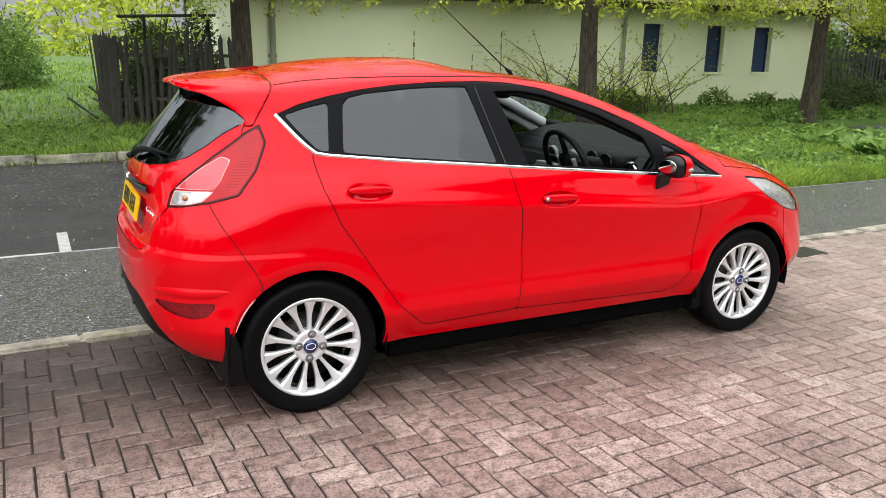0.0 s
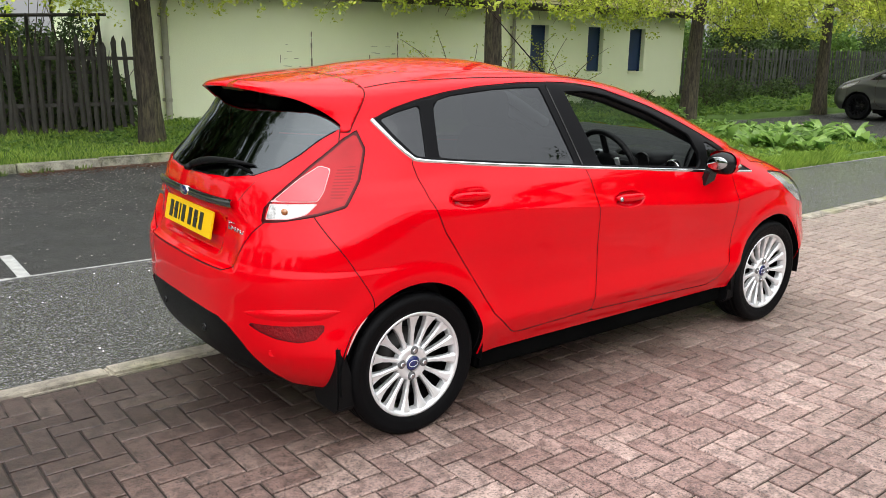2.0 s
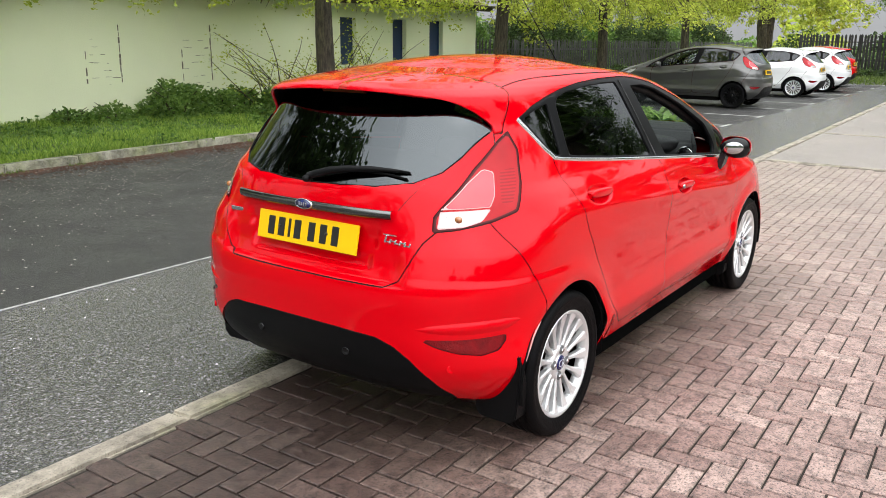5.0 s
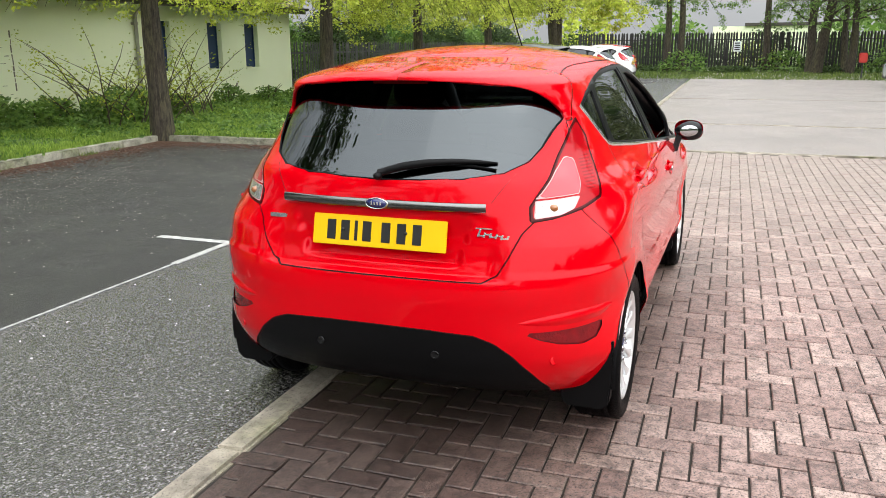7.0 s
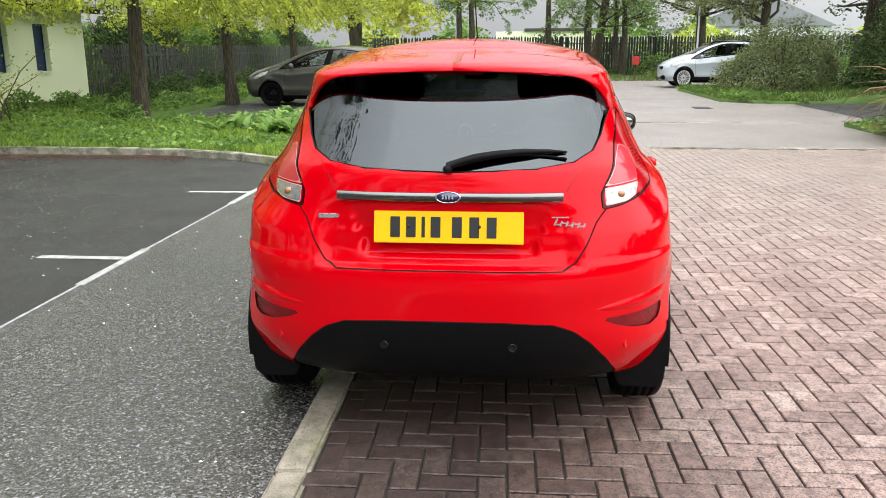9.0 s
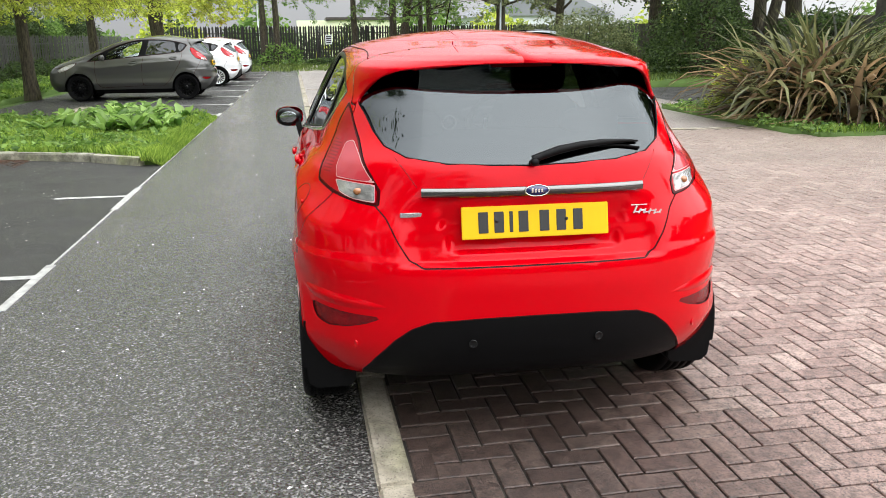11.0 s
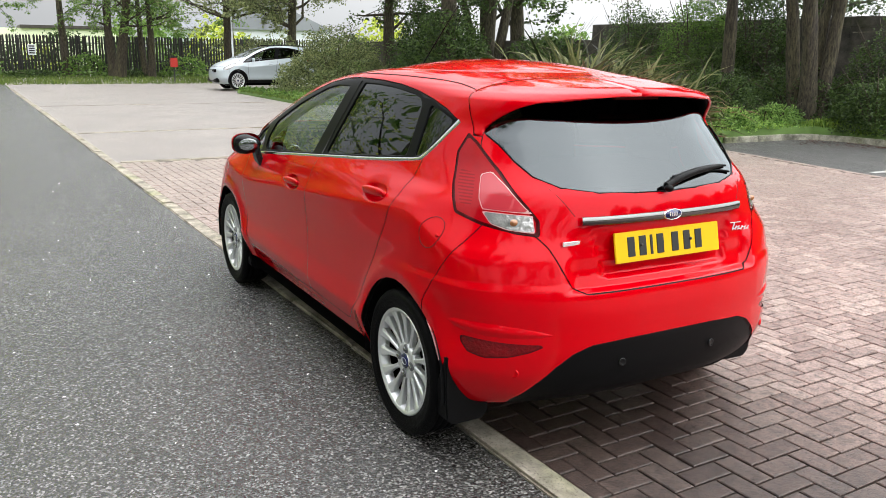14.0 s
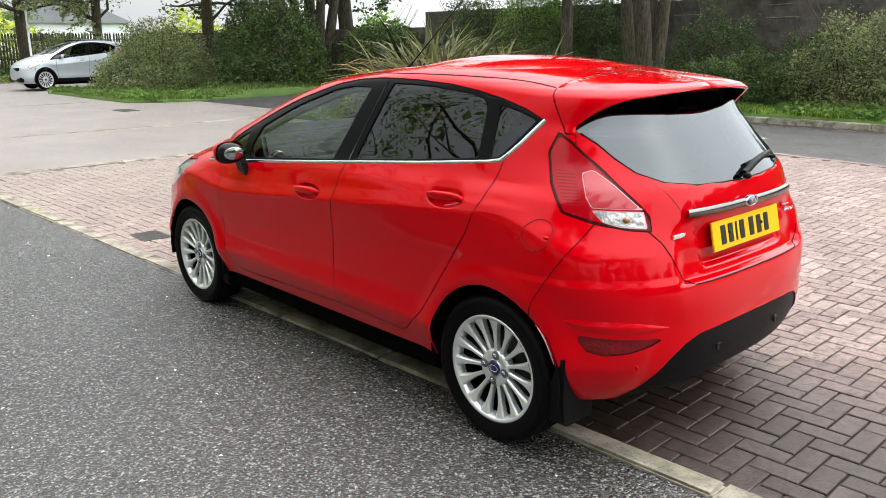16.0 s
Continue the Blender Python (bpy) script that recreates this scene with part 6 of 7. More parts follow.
# ---- low rendered building ----
def building():
    b = thing("outbuilding", "low cream-painted rendered building with a mossy tiled roof", "building", (0, 0, 0))
    x0, x1, y0, zt = 2.55, 17.15, 10.85, 2.42
    wins = [(11.52, 12.08), (13.42, 13.97), (14.95, 15.55)]
    z0, z1 = 0.95, 2.03
    V, F = [], []

    def slab(a, c, lo, hi):
        k = len(V)
        V.extend([(a, y0, lo), (c, y0, lo), (c, y0, hi), (a, y0, hi), (a, y0 + 0.3, lo), (c, y0 + 0.3, lo), (c, y0 + 0.3, hi), (a, y0 + 0.3, hi)])
        F.extend([(k, k + 1, k + 2, k + 3), (k + 5, k + 4, k + 7, k + 6), (k + 4, k, k + 3, k + 7), (k + 1, k + 5, k + 6, k + 2), (k + 3, k + 2, k + 6, k + 7), (k + 4, k + 5, k + 1, k)])
    edges = [x0] + [v for w in wins for v in w] + [x1]
    for k in range(0, len(edges), 2):
        slab(edges[k], edges[k + 1], -0.1, zt)
        mesh_object("wall", V[:], F[:], RENDERED, b, "cream rendered front wall", False)
        V.clear()
        F.clear()
    for a, c in wins:
        for lo, hi in ((-0.1, z0), (z1, zt)):
            slab(a, c, lo, hi)
            mesh_object("wall", V[:], F[:], RENDERED, b, "cream rendered front wall", False)
            V.clear()
            F.clear()
    for sx in (x0, x1 - 0.3):
        bm = bmesh.new()
        box(bm, sx, sx + 0.3, y0 + 0.3, 16.5, -0.1, zt)
        part("wall", bm, RENDERED, b)
    bm = bmesh.new()
    box(bm, x0, x1, 16.2, 16.5, -0.1, zt)
    part("wall", bm, RENDERED, b)
    for a, c in wins:
        w = new("window")
        w.parent = b
        bm = bmesh.new()
        box(bm, a + 0.03, c - 0.03, y0 + 0.15, y0 + 0.19, z0 + 0.03, z1 - 0.02, 0.004)
        part("shutter_board", bm, NAVY, w, "navy blue boarded window")
        bm = bmesh.new()
        for u0, u1, v0, v1 in ((a, a + 0.035, z0, z1), (c - 0.035, c, z0, z1), (a, c, z1 - 0.035, z1)):
            box(bm, u0 + 0.001, u1 - 0.001, y0 + 0.125, y0 + 0.2, v0 + 0.001, v1 - 0.001, 0.003)
        part("frame", bm, NAVY, w)
        bm = bmesh.new()
        box(bm, a - 0.02, c + 0.02, y0 - 0.03, y0 + 0.16, z0 - 0.035, z0 + 0.012, 0.006)
        part("sill", bm, RENDERED, w)
    # roof with rows of mossy tiles
    bm = bmesh.new()
    pitch = math.radians(24)
    rows, tw = 17, 0.34
    for rr in range(rows):
        s = rr * 0.19
        yy, zz = y0 - 0.35 + s * math.cos(pitch), zt + 0.05 + s * math.sin(pitch)
        n = int((x1 - x0 + 0.6) / tw)
        for c in range(n):
            xx = x0 - 0.3 + c * tw
            m = pose(xx + tw / 2, yy + 0.1, zz + 0.045 + rng.uniform(-0.004, 0.004), 24 - 4, rng.gauss(0, 0.6), 0)
            k = [bm.verts.new(m @ Vector(v)) for v in ((-tw / 2 + 0.004, -0.13, -0.012), (tw / 2 - 0.004, -0.13, -0.012), (tw / 2 - 0.004, 0.13, -0.012), (-tw / 2 + 0.004, 0.13, -0.012), (-tw / 2 + 0.004, -0.13, 0.012), (tw / 2 - 0.004, -0.13, 0.012), (tw / 2 - 0.004, 0.13, 0.012), (-tw / 2 + 0.004, 0.13, 0.012))]
            for q in ((4, 5, 6, 7), (0, 1, 5, 4), (1, 2, 6, 5), (3, 0, 4, 7)):
                bm.faces.new([k[i] for i in q])
    part("roof_tiles", bm, MOSS, b, "moss-covered roof tiles")["kind"] = "stuff"
    V = [(x0 - 0.25, y0 - 0.3, zt + 0.02), (x1 + 0.25, y0 - 0.3, zt + 0.02), (x1 + 0.25, 13.7, zt + 1.35), (x0 - 0.25, 13.7, zt + 1.35), (x1 + 0.25, 17.0, zt), (x0 - 0.25, 17.0, zt)]
    mesh_object("roof", V, [(0, 1, 2, 3), (3, 2, 4, 5), (0, 3, 5), (1, 4, 2)], MOSS, b, "", False)
    bm = bmesh.new()
    box(bm, x0 - 0.3, x1 + 0.3, y0 - 0.36, y0 - 0.33, zt - 0.10, zt + 0.06, 0.004)
    box(bm, x0 - 0.3, x1 + 0.3, y0 - 0.33, y0 - 0.002, zt - 0.06, zt - 0.03)
    part("fascia", bm, TIMBER, b, "dark timber fascia and eaves")
    bm = bmesh.new()
    prev = []
    pts = [(x0 - 0.3, 0), (x1 + 0.3, 0)]
    for x in (x0 - 0.3, x1 + 0.3):
        prev.append([bm.verts.new((x, y0 - 0.42 + 0.06 * math.cos(a), zt + 0.05 + 0.06 * math.sin(a))) for a in np.linspace(math.pi, 2 * math.pi, 9)])
    for j in range(8):
        bm.faces.new((prev[0][j], prev[0][j + 1], prev[1][j + 1], prev[1][j]))
    g = part("gutter", bm, TIMBER, b, "", True)
    s = g.modifiers.new("thick", "SOLIDIFY")
    s.thickness = 0.006
    for x, rr in ((3.06, 0.055), (10.93, 0.04)):
        bm = bmesh.new()
        tube(bm, [(x, y0 - 0.40, zt), (x, y0 - 0.30, zt - 0.12), (x, y0 - 0.07, zt - 0.30), (x, y0 - 0.07, 0.0)], rr, 12)
        p = part("downpipe", bm, PIPE, b, "painted downpipe", True)
        for z in (0.55, 1.25, 1.95):
            bm = bmesh.new()
            tube(bm, [(x, y0 - 0.07, z - 0.03), (x, y0 - 0.07, z + 0.03)], rr + 0.012, 12)
            box(bm, x - rr - 0.03, x + rr + 0.03, y0 - 0.03, y0 - 0.002, z - 0.025, z + 0.025, 0.003)
            part("pipe_bracket", bm, PIPE, p, "", False)
    # outlines of blocked-up openings: cracks in the render
    r = random.Random(21)
    for a, c, zb in ((5.2, 5.85, 0.72), (7.15, 7.82, 0.70)):
        for side_x, ln, wd in ((c, 1.0, 0.012), (a, 0.55, 0.006)):
            z = zb + 0.05
            while z < zb + ln:
                seg = r.uniform(0.05, 0.16)
                bm = bmesh.new()
                box(bm, side_x + r.uniform(-0.01, 0.01), side_x + wd * r.uniform(0.5, 1.3) + 0.01, y0 - 0.004, y0 + 0.02, z, z + seg)
                part("crack", bm, CRACK, b)
                z += seg + (r.uniform(0.0, 0.03) if side_x == c else r.uniform(0.02, 0.16))
        for k in range(16):
            x = r.uniform(a, c - 0.1)
            z = zb + 0.13 * r.randint(0, 6) + r.uniform(-0.015, 0.015)
            bm = bmesh.new()
            box(bm, x, x + r.uniform(0.03, 0.14), y0 - 0.004, y0 + 0.02, z, z + r.uniform(0.004, 0.010))
            part("crack", bm, CRACK, b)
    return b


building()


# ---- palisade fences ----
def palisade(name, label, a, b, z0, z1, pitch, w, mat, seed, wobble=1.0, group="fences"):
    r = random.Random(seed)
    d = Vector((b[0] - a[0], b[1] - a[1], 0))
    turn = math.degrees(math.atan2(d.y, d.x))
    f = thing(name, label, "fence", (a[0], a[1], 0), turn, group)
    n = int(d.length / pitch)
    h = z1 - z0
    me = bpy.data.meshes.new("pale")
    V = [(-w / 2, 0.012, 0), (0, -0.012, 0), (w / 2, 0.012, 0), (-w / 2, 0.012, h - 0.09), (0, -0.012, h - 0.09), (w / 2, 0.012, h - 0.09), (0, 0.006, h), (-w / 2, 0.016, 0), (w / 2, 0.016, 0), (-w / 2, 0.016, h - 0.09), (w / 2, 0.016, h - 0.09)]
    F = [(0, 1, 4, 3), (1, 2, 5, 4), (3, 4, 6), (4, 5, 6), (8, 7, 9, 10), (10, 9, 6), (7, 0, 3, 9), (2, 8, 10, 5)]
    me.from_pydata(V, [], F)
    me.materials.append(mat)
    for k in range(n):
        o = new("pale", me)
        o.parent = f
        o.matrix_basis = pose((k + 0.5) * pitch + r.gauss(0, 0.006) * wobble, r.gauss(0, 0.008) * wobble, z0 + r.gauss(0, 0.02) * wobble, r.gauss(0, 1.2) * wobble, r.gauss(0, 1.4) * wobble, 0)
    for z in (z0 + 0.28 * h, z0 + 0.78 * h):
        bm = bmesh.new()
        box(bm, 0, d.length, 0.02, 0.06, z - 0.025, z + 0.025, 0.003)
        part("rail", bm, mat, f)
    k = 0.0
    while k <= d.length + 0.01:
        bm = bmesh.new()
        box(bm, k - 0.035, k + 0.035, 0.062, 0.13, -0.1, z1 - 0.05, 0.004)
        part("post", bm, mat, f)
        k += 2.6
    return f


palisade("palisade_fence", "weathered grey-brown steel palisade fence by the building", (0.25, 9.62), (2.24, 9.62), 0.22, 1.56, 0.105, 0.068, PALING, 31, 1.5)
palisade("palisade_fence", "return of the grey-brown palisade fence", (0.25, 12.6), (0.25, 9.68), 0.22, 1.60, 0.13, 0.075, PALING, 32, 1.6)
palisade("palisade_fence", "dark steel palisade fence behind the far bays", (17.25, 11.0), (46.0, 11.0), 0.1, 1.62, 0.15, 0.075, PALING_MID, 33, 0.5)
palisade("palisade_fence", "dark steel palisade fence closing the far end", (43.5, 8.0), (43.5, -22.0), 0.25, 2.05, 0.15, 0.10, PALING_DARK, 34, 0.5)
gate = thing("gate_frame", "old rusty gate frame with wire mesh behind the palings", "gate", (0.75, 9.95, 0.1))
bm = bmesh.new()
for a, b in (((0, 0, 0), (0.05, 0, 1.78)), ((1.12, 0, 0), (1.02, 0, 1.8)), ((-0.35, 0, 1.74), (1.15, 0, 1.8)), ((0, 0, 0.95), (1.1, 0, 0.95)), ((0.5, 0.02, 0), (1.05, 0.02, 1.75))):
    tube(bm, [a, b], 0.025, 8)
part("frame", bm, PALING, gate, "", True)
bm = bmesh.new()
for k in range(26):
    x = -0.9 + 0.075 * k
    for s in (-1, 1):
        a, b = Vector((x, 0.01, 0.05)), Vector((x + s * 0.9, 0.01, 1.7))
        if 0.02 < b.x < 1.05 or 0.02 < a.x < 1.05:
            t0, t1 = 0.0, 1.0
            if b.x != a.x:
                for lim in (0.03, 1.05):
                    t = (lim - a.x) / (b.x - a.x)
                    if 0 < t < 1:
                        if (a.x < 0.03 and lim == 0.03) or (a.x > 1.05 and lim == 1.05):
                            t0 = t
                        else:
                            t1 = min(t1, t)
            tube(bm, [a.lerp(b, t0), a.lerp(b, t1)], 0.003, 4, False)
part("wire_mesh", bm, PALING, gate)
bm = bmesh.new()
for k in range(14):
    a = Vector((rng.uniform(-0.5, 1.3), rng.uniform(0.2, 0.9), 0.1))
    tube(bm, [a, a + Vector((rng.uniform(-0.7, 0.7), 0.1, rng.uniform(0.3, 1.2)))], 0.018, 5)
tagged(part("scrap_timber", bm, TIMBER), "dark scrap timber piled behind the palings", "scrap", "", "stuff").matrix_world = pose(0.6, 10.0, 0)

# ---- trees and shrubs ----
for x, y, rad, h, cr, n, seed, low, label in (
        (2.0, 8.48, 0.17, 6.4, 3.2, 25000, 41, 2.25, "street tree with dark bark and fresh yellow-green leaves near the fence"),
        (7.77, 7.75, 0.165, 9.0, 3.4, 24000, 42, 2.25, "street tree with dark bark and fresh leaves at the kerb corner"),
        (13.2, 7.64, 0.165, 9.5, 3.4, 26000, 43, 2.2, "street tree with dark bark and fresh leaves by the building end"),
        (18.4, 7.5, 0.165, 6.8, 3.4, 26000, 44, 2.1, "street tree with fresh leaves behind the parked cars"),
        (24.6, 7.4, 0.165, 6.8, 3.4, 30000, 59, 2.4, "street tree with fresh leaves behind the white cars")):
    tree("tree", label, x, y, 0.08, rad, h, cr, n, seed, low=low, limbs=14, hang=0.1, sprays=190, size=0.078, top=0 if x < 5 else 1500)
tree("tree", "street tree of the same row with a full dense crown", -3.7, 8.8, 0.08, 0.22, 8.5, 4.0, 40000, 40, leaf=DEEP, low=2.7, limbs=24, hang=0.05, sprays=60, size=0.16, top=9000)
tree("tree", "forked tree with fresh leaves beyond the parked cars", 31.3, 6.6, 0.05, 0.34, 8.0, 4.6, 22000, 45, low=2.3, stems=2, limbs=16, size=0.13, sprays=70)
tree("tree", "slim tree in front of the far fence", 42.3, 2.4, 0.1, 0.2, 8.5, 2.8, 9000, 46, leaf=MIDLEAF, low=3.2, limbs=16, size=0.11, sprays=20)
tree("tree", "slim tree in front of the far fence", 42.3, 3.1, 0.1, 0.2, 8.5, 2.8, 9000, 47, leaf=MIDLEAF, low=3.2, limbs=16, size=0.11, sprays=20)
tree("tree", "slim tree before the far fence", 42.9, -1.8, 0.1, 0.2, 8.0, 2.8, 8000, 48, leaf=MIDLEAF, low=3.2, limbs=14, size=0.11, sprays=16)
tree("tree", "forked leafy tree before the far fence", 41.6, -3.9, 0.1, 0.40, 9.0, 3.2, 12000, 49, leaf=MIDLEAF, low=2.2, stems=2, limbs=22, size=0.11, sprays=30)
tree("tree", "thin forked tree by the far fence", 41.3, -5.5, 0.1, 0.30, 7.5, 2.8, 5000, 50, leaf=MIDLEAF, low=1.8, stems=2, limbs=14, size=0.15)
tree("tree", "spreading tree with small olive leaves by the far fence", 40.0, -9.3, 0.1, 0.30, 8.0, 4.0, 11000, 65, leaf=OLIVE, low=1.7, limbs=26, size=0.14)
tree("tree", "spreading tree with small olive leaves behind the silver car", 35.5, -11.0, 0.1, 0.25, 9.0, 4.2, 22000, 51, leaf=OLIVE, low=1.9, limbs=26, size=0.14)
tree("tree", "dark leafy tree behind the island bushes", 29.5, -13.2, 0.1, 0.28, 8.0, 3.8, 16000, 66, leaf=DEEP, low=1.6, limbs=24, size=0.16)
tree("tree", "dark leafy tree behind the island bushes", 26.0, -16.0, 0.1, 0.28, 9.0, 4.0, 14000, 68, leaf=MIDLEAF, low=1.8, limbs=24, size=0.16)
tree("tree", "many-stemmed tree on the shrub bank", 8.1, -12.3, 0.3, 0.27, 7.2, 2.4, 24000, 52, leaf=DEEP, low=4.2, stems=4, limbs=24, size=0.15)
tree("tree", "single trunk on the shrub bank", 10.3, -12.4, 0.3, 0.155, 7.0, 2.4, 24000, 53, leaf=DEEP, low=4.2, limbs=22, size=0.15)
tree("tree", "twin-stemmed tree behind the flax", 22.5, -13.7, 0.2, 0.30, 10.0, 3.8, 20000, 54, leaf=MIDLEAF, low=3.6, stems=3, limbs=24, size=0.15)
tree("tree", "tall leafy tree at the car park edge", -13.0, 9.5, 0.0, 0.35, 10.0, 5.0, 16000, 55, leaf=DEEP, low=2.0, limbs=22, size=0.2)
tree("tree", "tall leafy tree at the car park edge", -20.0, 4.0, 0.0, 0.35, 10.0, 4.5, 9000, 56, leaf=DEEP, low=2.0, limbs=18, size=0.2)
for k, (x, y, h, n) in enumerate(((11.5, -16.5, 6.0, 12000), (23.0, -15.5, 8.0, 11000), (21.3, -11.4, 10.0, 9000))):
    tree("tree", "broad leafy tree on the bank across the paving", x, y, 0.3, 0.32, h, min(4.2, 0.5 * h), n, 57 + 10 * k, leaf=DEEP, low=1.6 if h < 9 else 3.5, limbs=20, size=0.15 if h < 9 else 0.22)

# bare whippy shrub by the second tree, low plants at the wall's foot
r5 = random.Random(61)
whip = thing("whippy_shrub", "tall half-bare shrub with arching twigs and few leaves", "shrub", (8.2, 9.3, 0.1))
bm = bmesh.new()
tips5 = []
for k in range(70):
    a, ln = r5.uniform(0, 2 * math.pi), r5.uniform(0.9, 2.1)
    e = Vector((math.cos(a) * r5.uniform(0.1, 0.75), math.sin(a) * 0.3, 1.0)).normalized()
    p = [Vector((r5.uniform(-0.35, 2.8), r5.uniform(-0.5, 0.5), 0))]
    for q in range(5):
        e = (e + Vector((math.cos(a) * 0.17 + r5.gauss(0, 0.16), math.sin(a) * 0.1 + r5.gauss(0, 0.12), -0.05))).normalized()
        p.append(p[-1] + e * ln / 5)
    tube(bm, p, [0.014, 0.012, 0.010, 0.008, 0.006, 0.003], 5, False)
    tips5 += p[2:]
part("stem", bm, TWIG, whip, "", True)
leaf_cloud("foliage", SPRING, [r5.choice(tips5) + Vector((r5.gauss(0, 0.08), r5.gauss(0, 0.08), r5.gauss(0, 0.08))) for _ in range(3000)], 0.055, whip, "", 0.6, r5)
for k, (x, y, rx, h, n, lf) in enumerate(((8.4, 9.2, 1.3, 0.72, 4200, MIDLEAF), (10.0, 9.6, 1.1, 0.6, 3200, MIDLEAF), (6.5, 10.2, 0.95, 0.72, 3000, MIDLEAF), (7.5, 9.9, 0.9, 0.62, 2600, MIDLEAF), (5.4, 10.5, 0.5, 0.30, 600, MIDLEAF), (4.6, 10.5, 0.45, 0.25, 450, MIDLEAF),
                                          (11.4, 10.2, 0.5, 0.4, 600, MIDLEAF), (13.2, 10.2, 0.55, 0.55, 700, MIDLEAF), (14.4, 9.9, 0.5, 0.45, 600, MIDLEAF), (15.6, 9.0, 0.9, 0.75, 1200, DEEP), (17.3, 9.6, 1.0, 0.9, 1300, DEEP), (13.9, 8.2, 0.7, 0.5, 900, MIDLEAF), (12.4, 7.6, 0.6, 0.45, 700, MIDLEAF))):
    shrub("weed_clump", "leafy green weeds at the foot of the wall", x, y, z_left(x, y), rx, 0.45, h, n, lf, 0.085, 70 + k, "wall weeds", 6)
for k in range(9):
    x = 18.5 + 3.1 * k
    shrub("hedge_bush", "dark ivy-clad hedge behind the palings", x, 12.3, 0.0, 2.1, 1.1, 3.2 + 0.3 * math.sin(3 * k), 12000, DEEP if k % 3 else MIDLEAF, 0.13, 90 + k, "hedge", 6, 0.5)
for k in range(7):
    shrub("hedge_bush", "low dark bush under the palings", 18.6 + 2.4 * k, 10.2, 0.1, 1.2, 0.5, 0.75, 1800, DEEP, 0.09, 110 + k, "hedge", 4)
shrub("roadside_bush", "light green bush on the open lawn", -1.6, 17.5, 0.1, 1.6, 1.4, 2.6, 15000, MIDLEAF, 0.075, 120, "", 8, 0.4)
shrub("roadside_bush", "low brown and green scrub on the lawn", -2.6, 17.0, 0.1, 1.2, 0.9, 0.8, 1200, MIDLEAF, 0.1, 121, "", 20, 0.5)
for k, (x, y, rx, h) in enumerate(((-6, 30, 4, 4.0), (2, 34, 5, 4.5), (10, 30, 5, 5.5), (-14, 36, 6, 5.5), (-24, 32, 6, 5.0))):
    shrub("far_thicket", "pale green thicket across the lawn", x, y, 0, rx, 2.5, h, 2600, SPRING if k % 2 else MIDLEAF, 0.35, 125 + k, "far thickets", 8)

for k in range(11):
    shrub("hedge_bush", "dark scrub at the foot of the far fence", 42.2 + 0.5 * math.sin(2 * k), 7 - 2.4 * k, 0.0, 0.9, 1.5, 0.9 + 0.5 * math.sin(3.3 * k + 1), 700, DEEP if k % 2 else MIDLEAF, 0.17, 300 + k, "far scrub", 4)
for k, (x, y, rx, h) in enumerate(((1.0, 10.9, 0.75, 1.5), (1.9, 10.5, 0.6, 1.25), (1.2, 12.3, 0.8, 2.2), (2.0, 12.6, 0.7, 2.3))):
    shrub("fence_bush", "dark tangled bush behind the palings", x, y, 0.1, rx, 0.5, h, 4200, DEEP, 0.08, 320 + k, "fence bushes", 12)

for k in range(9):
    shrub("hedge_bush", "tall dark scrub behind the far fence", 44.9 + 0.4 * math.sin(3 * k), 8 - 3.3 * k, 0.0, 1.0, 2.1, 2.3 + 0.4 * math.sin(2.3 * k + 1), 1500, DEEP, 0.2, 340 + k, "far scrub", 4)

# tall boundary belt behind the car park
for k in range(7):
    shrub("backdrop_hedge", "dense tall hedge above the wall across the paving", -9.0 + 2.5 * k, -17.4 + 0.4 * math.sin(2 * k), 0.0, 2.0, 1.4, 4.2 + 0.9 * math.sin(1.9 * k + 1), 5200, DEEP, 0.24, 380 + k, "boundary belt", 6, 0.5)
# unseen belt, hinted by mirrored trees; added to darken low reflections and fill
for k in range(9):
    shrub("backdrop_hedge", "unseen dark belt of trees added to darken low reflections", -25 + 1.2 * math.sin(2.1 * k), -19 + 5.2 * k, 0.0, 2.6, 3.6, 6.2 + 1.1 * math.sin(1.7 * k), 3200, DEEP, 0.42, 360 + k, "boundary belt", 8)
for k in range(4):
    shrub("backdrop_hedge", "unseen dark belt of trees added to darken low reflections", -20 + 5.0 * k, -19.5 + 0.6 * math.sin(k), 0.0, 3.6, 2.2, 5.6 + 0.8 * math.sin(2.7 * k), 3000, DEEP, 0.4, 372 + k, "boundary belt", 8)

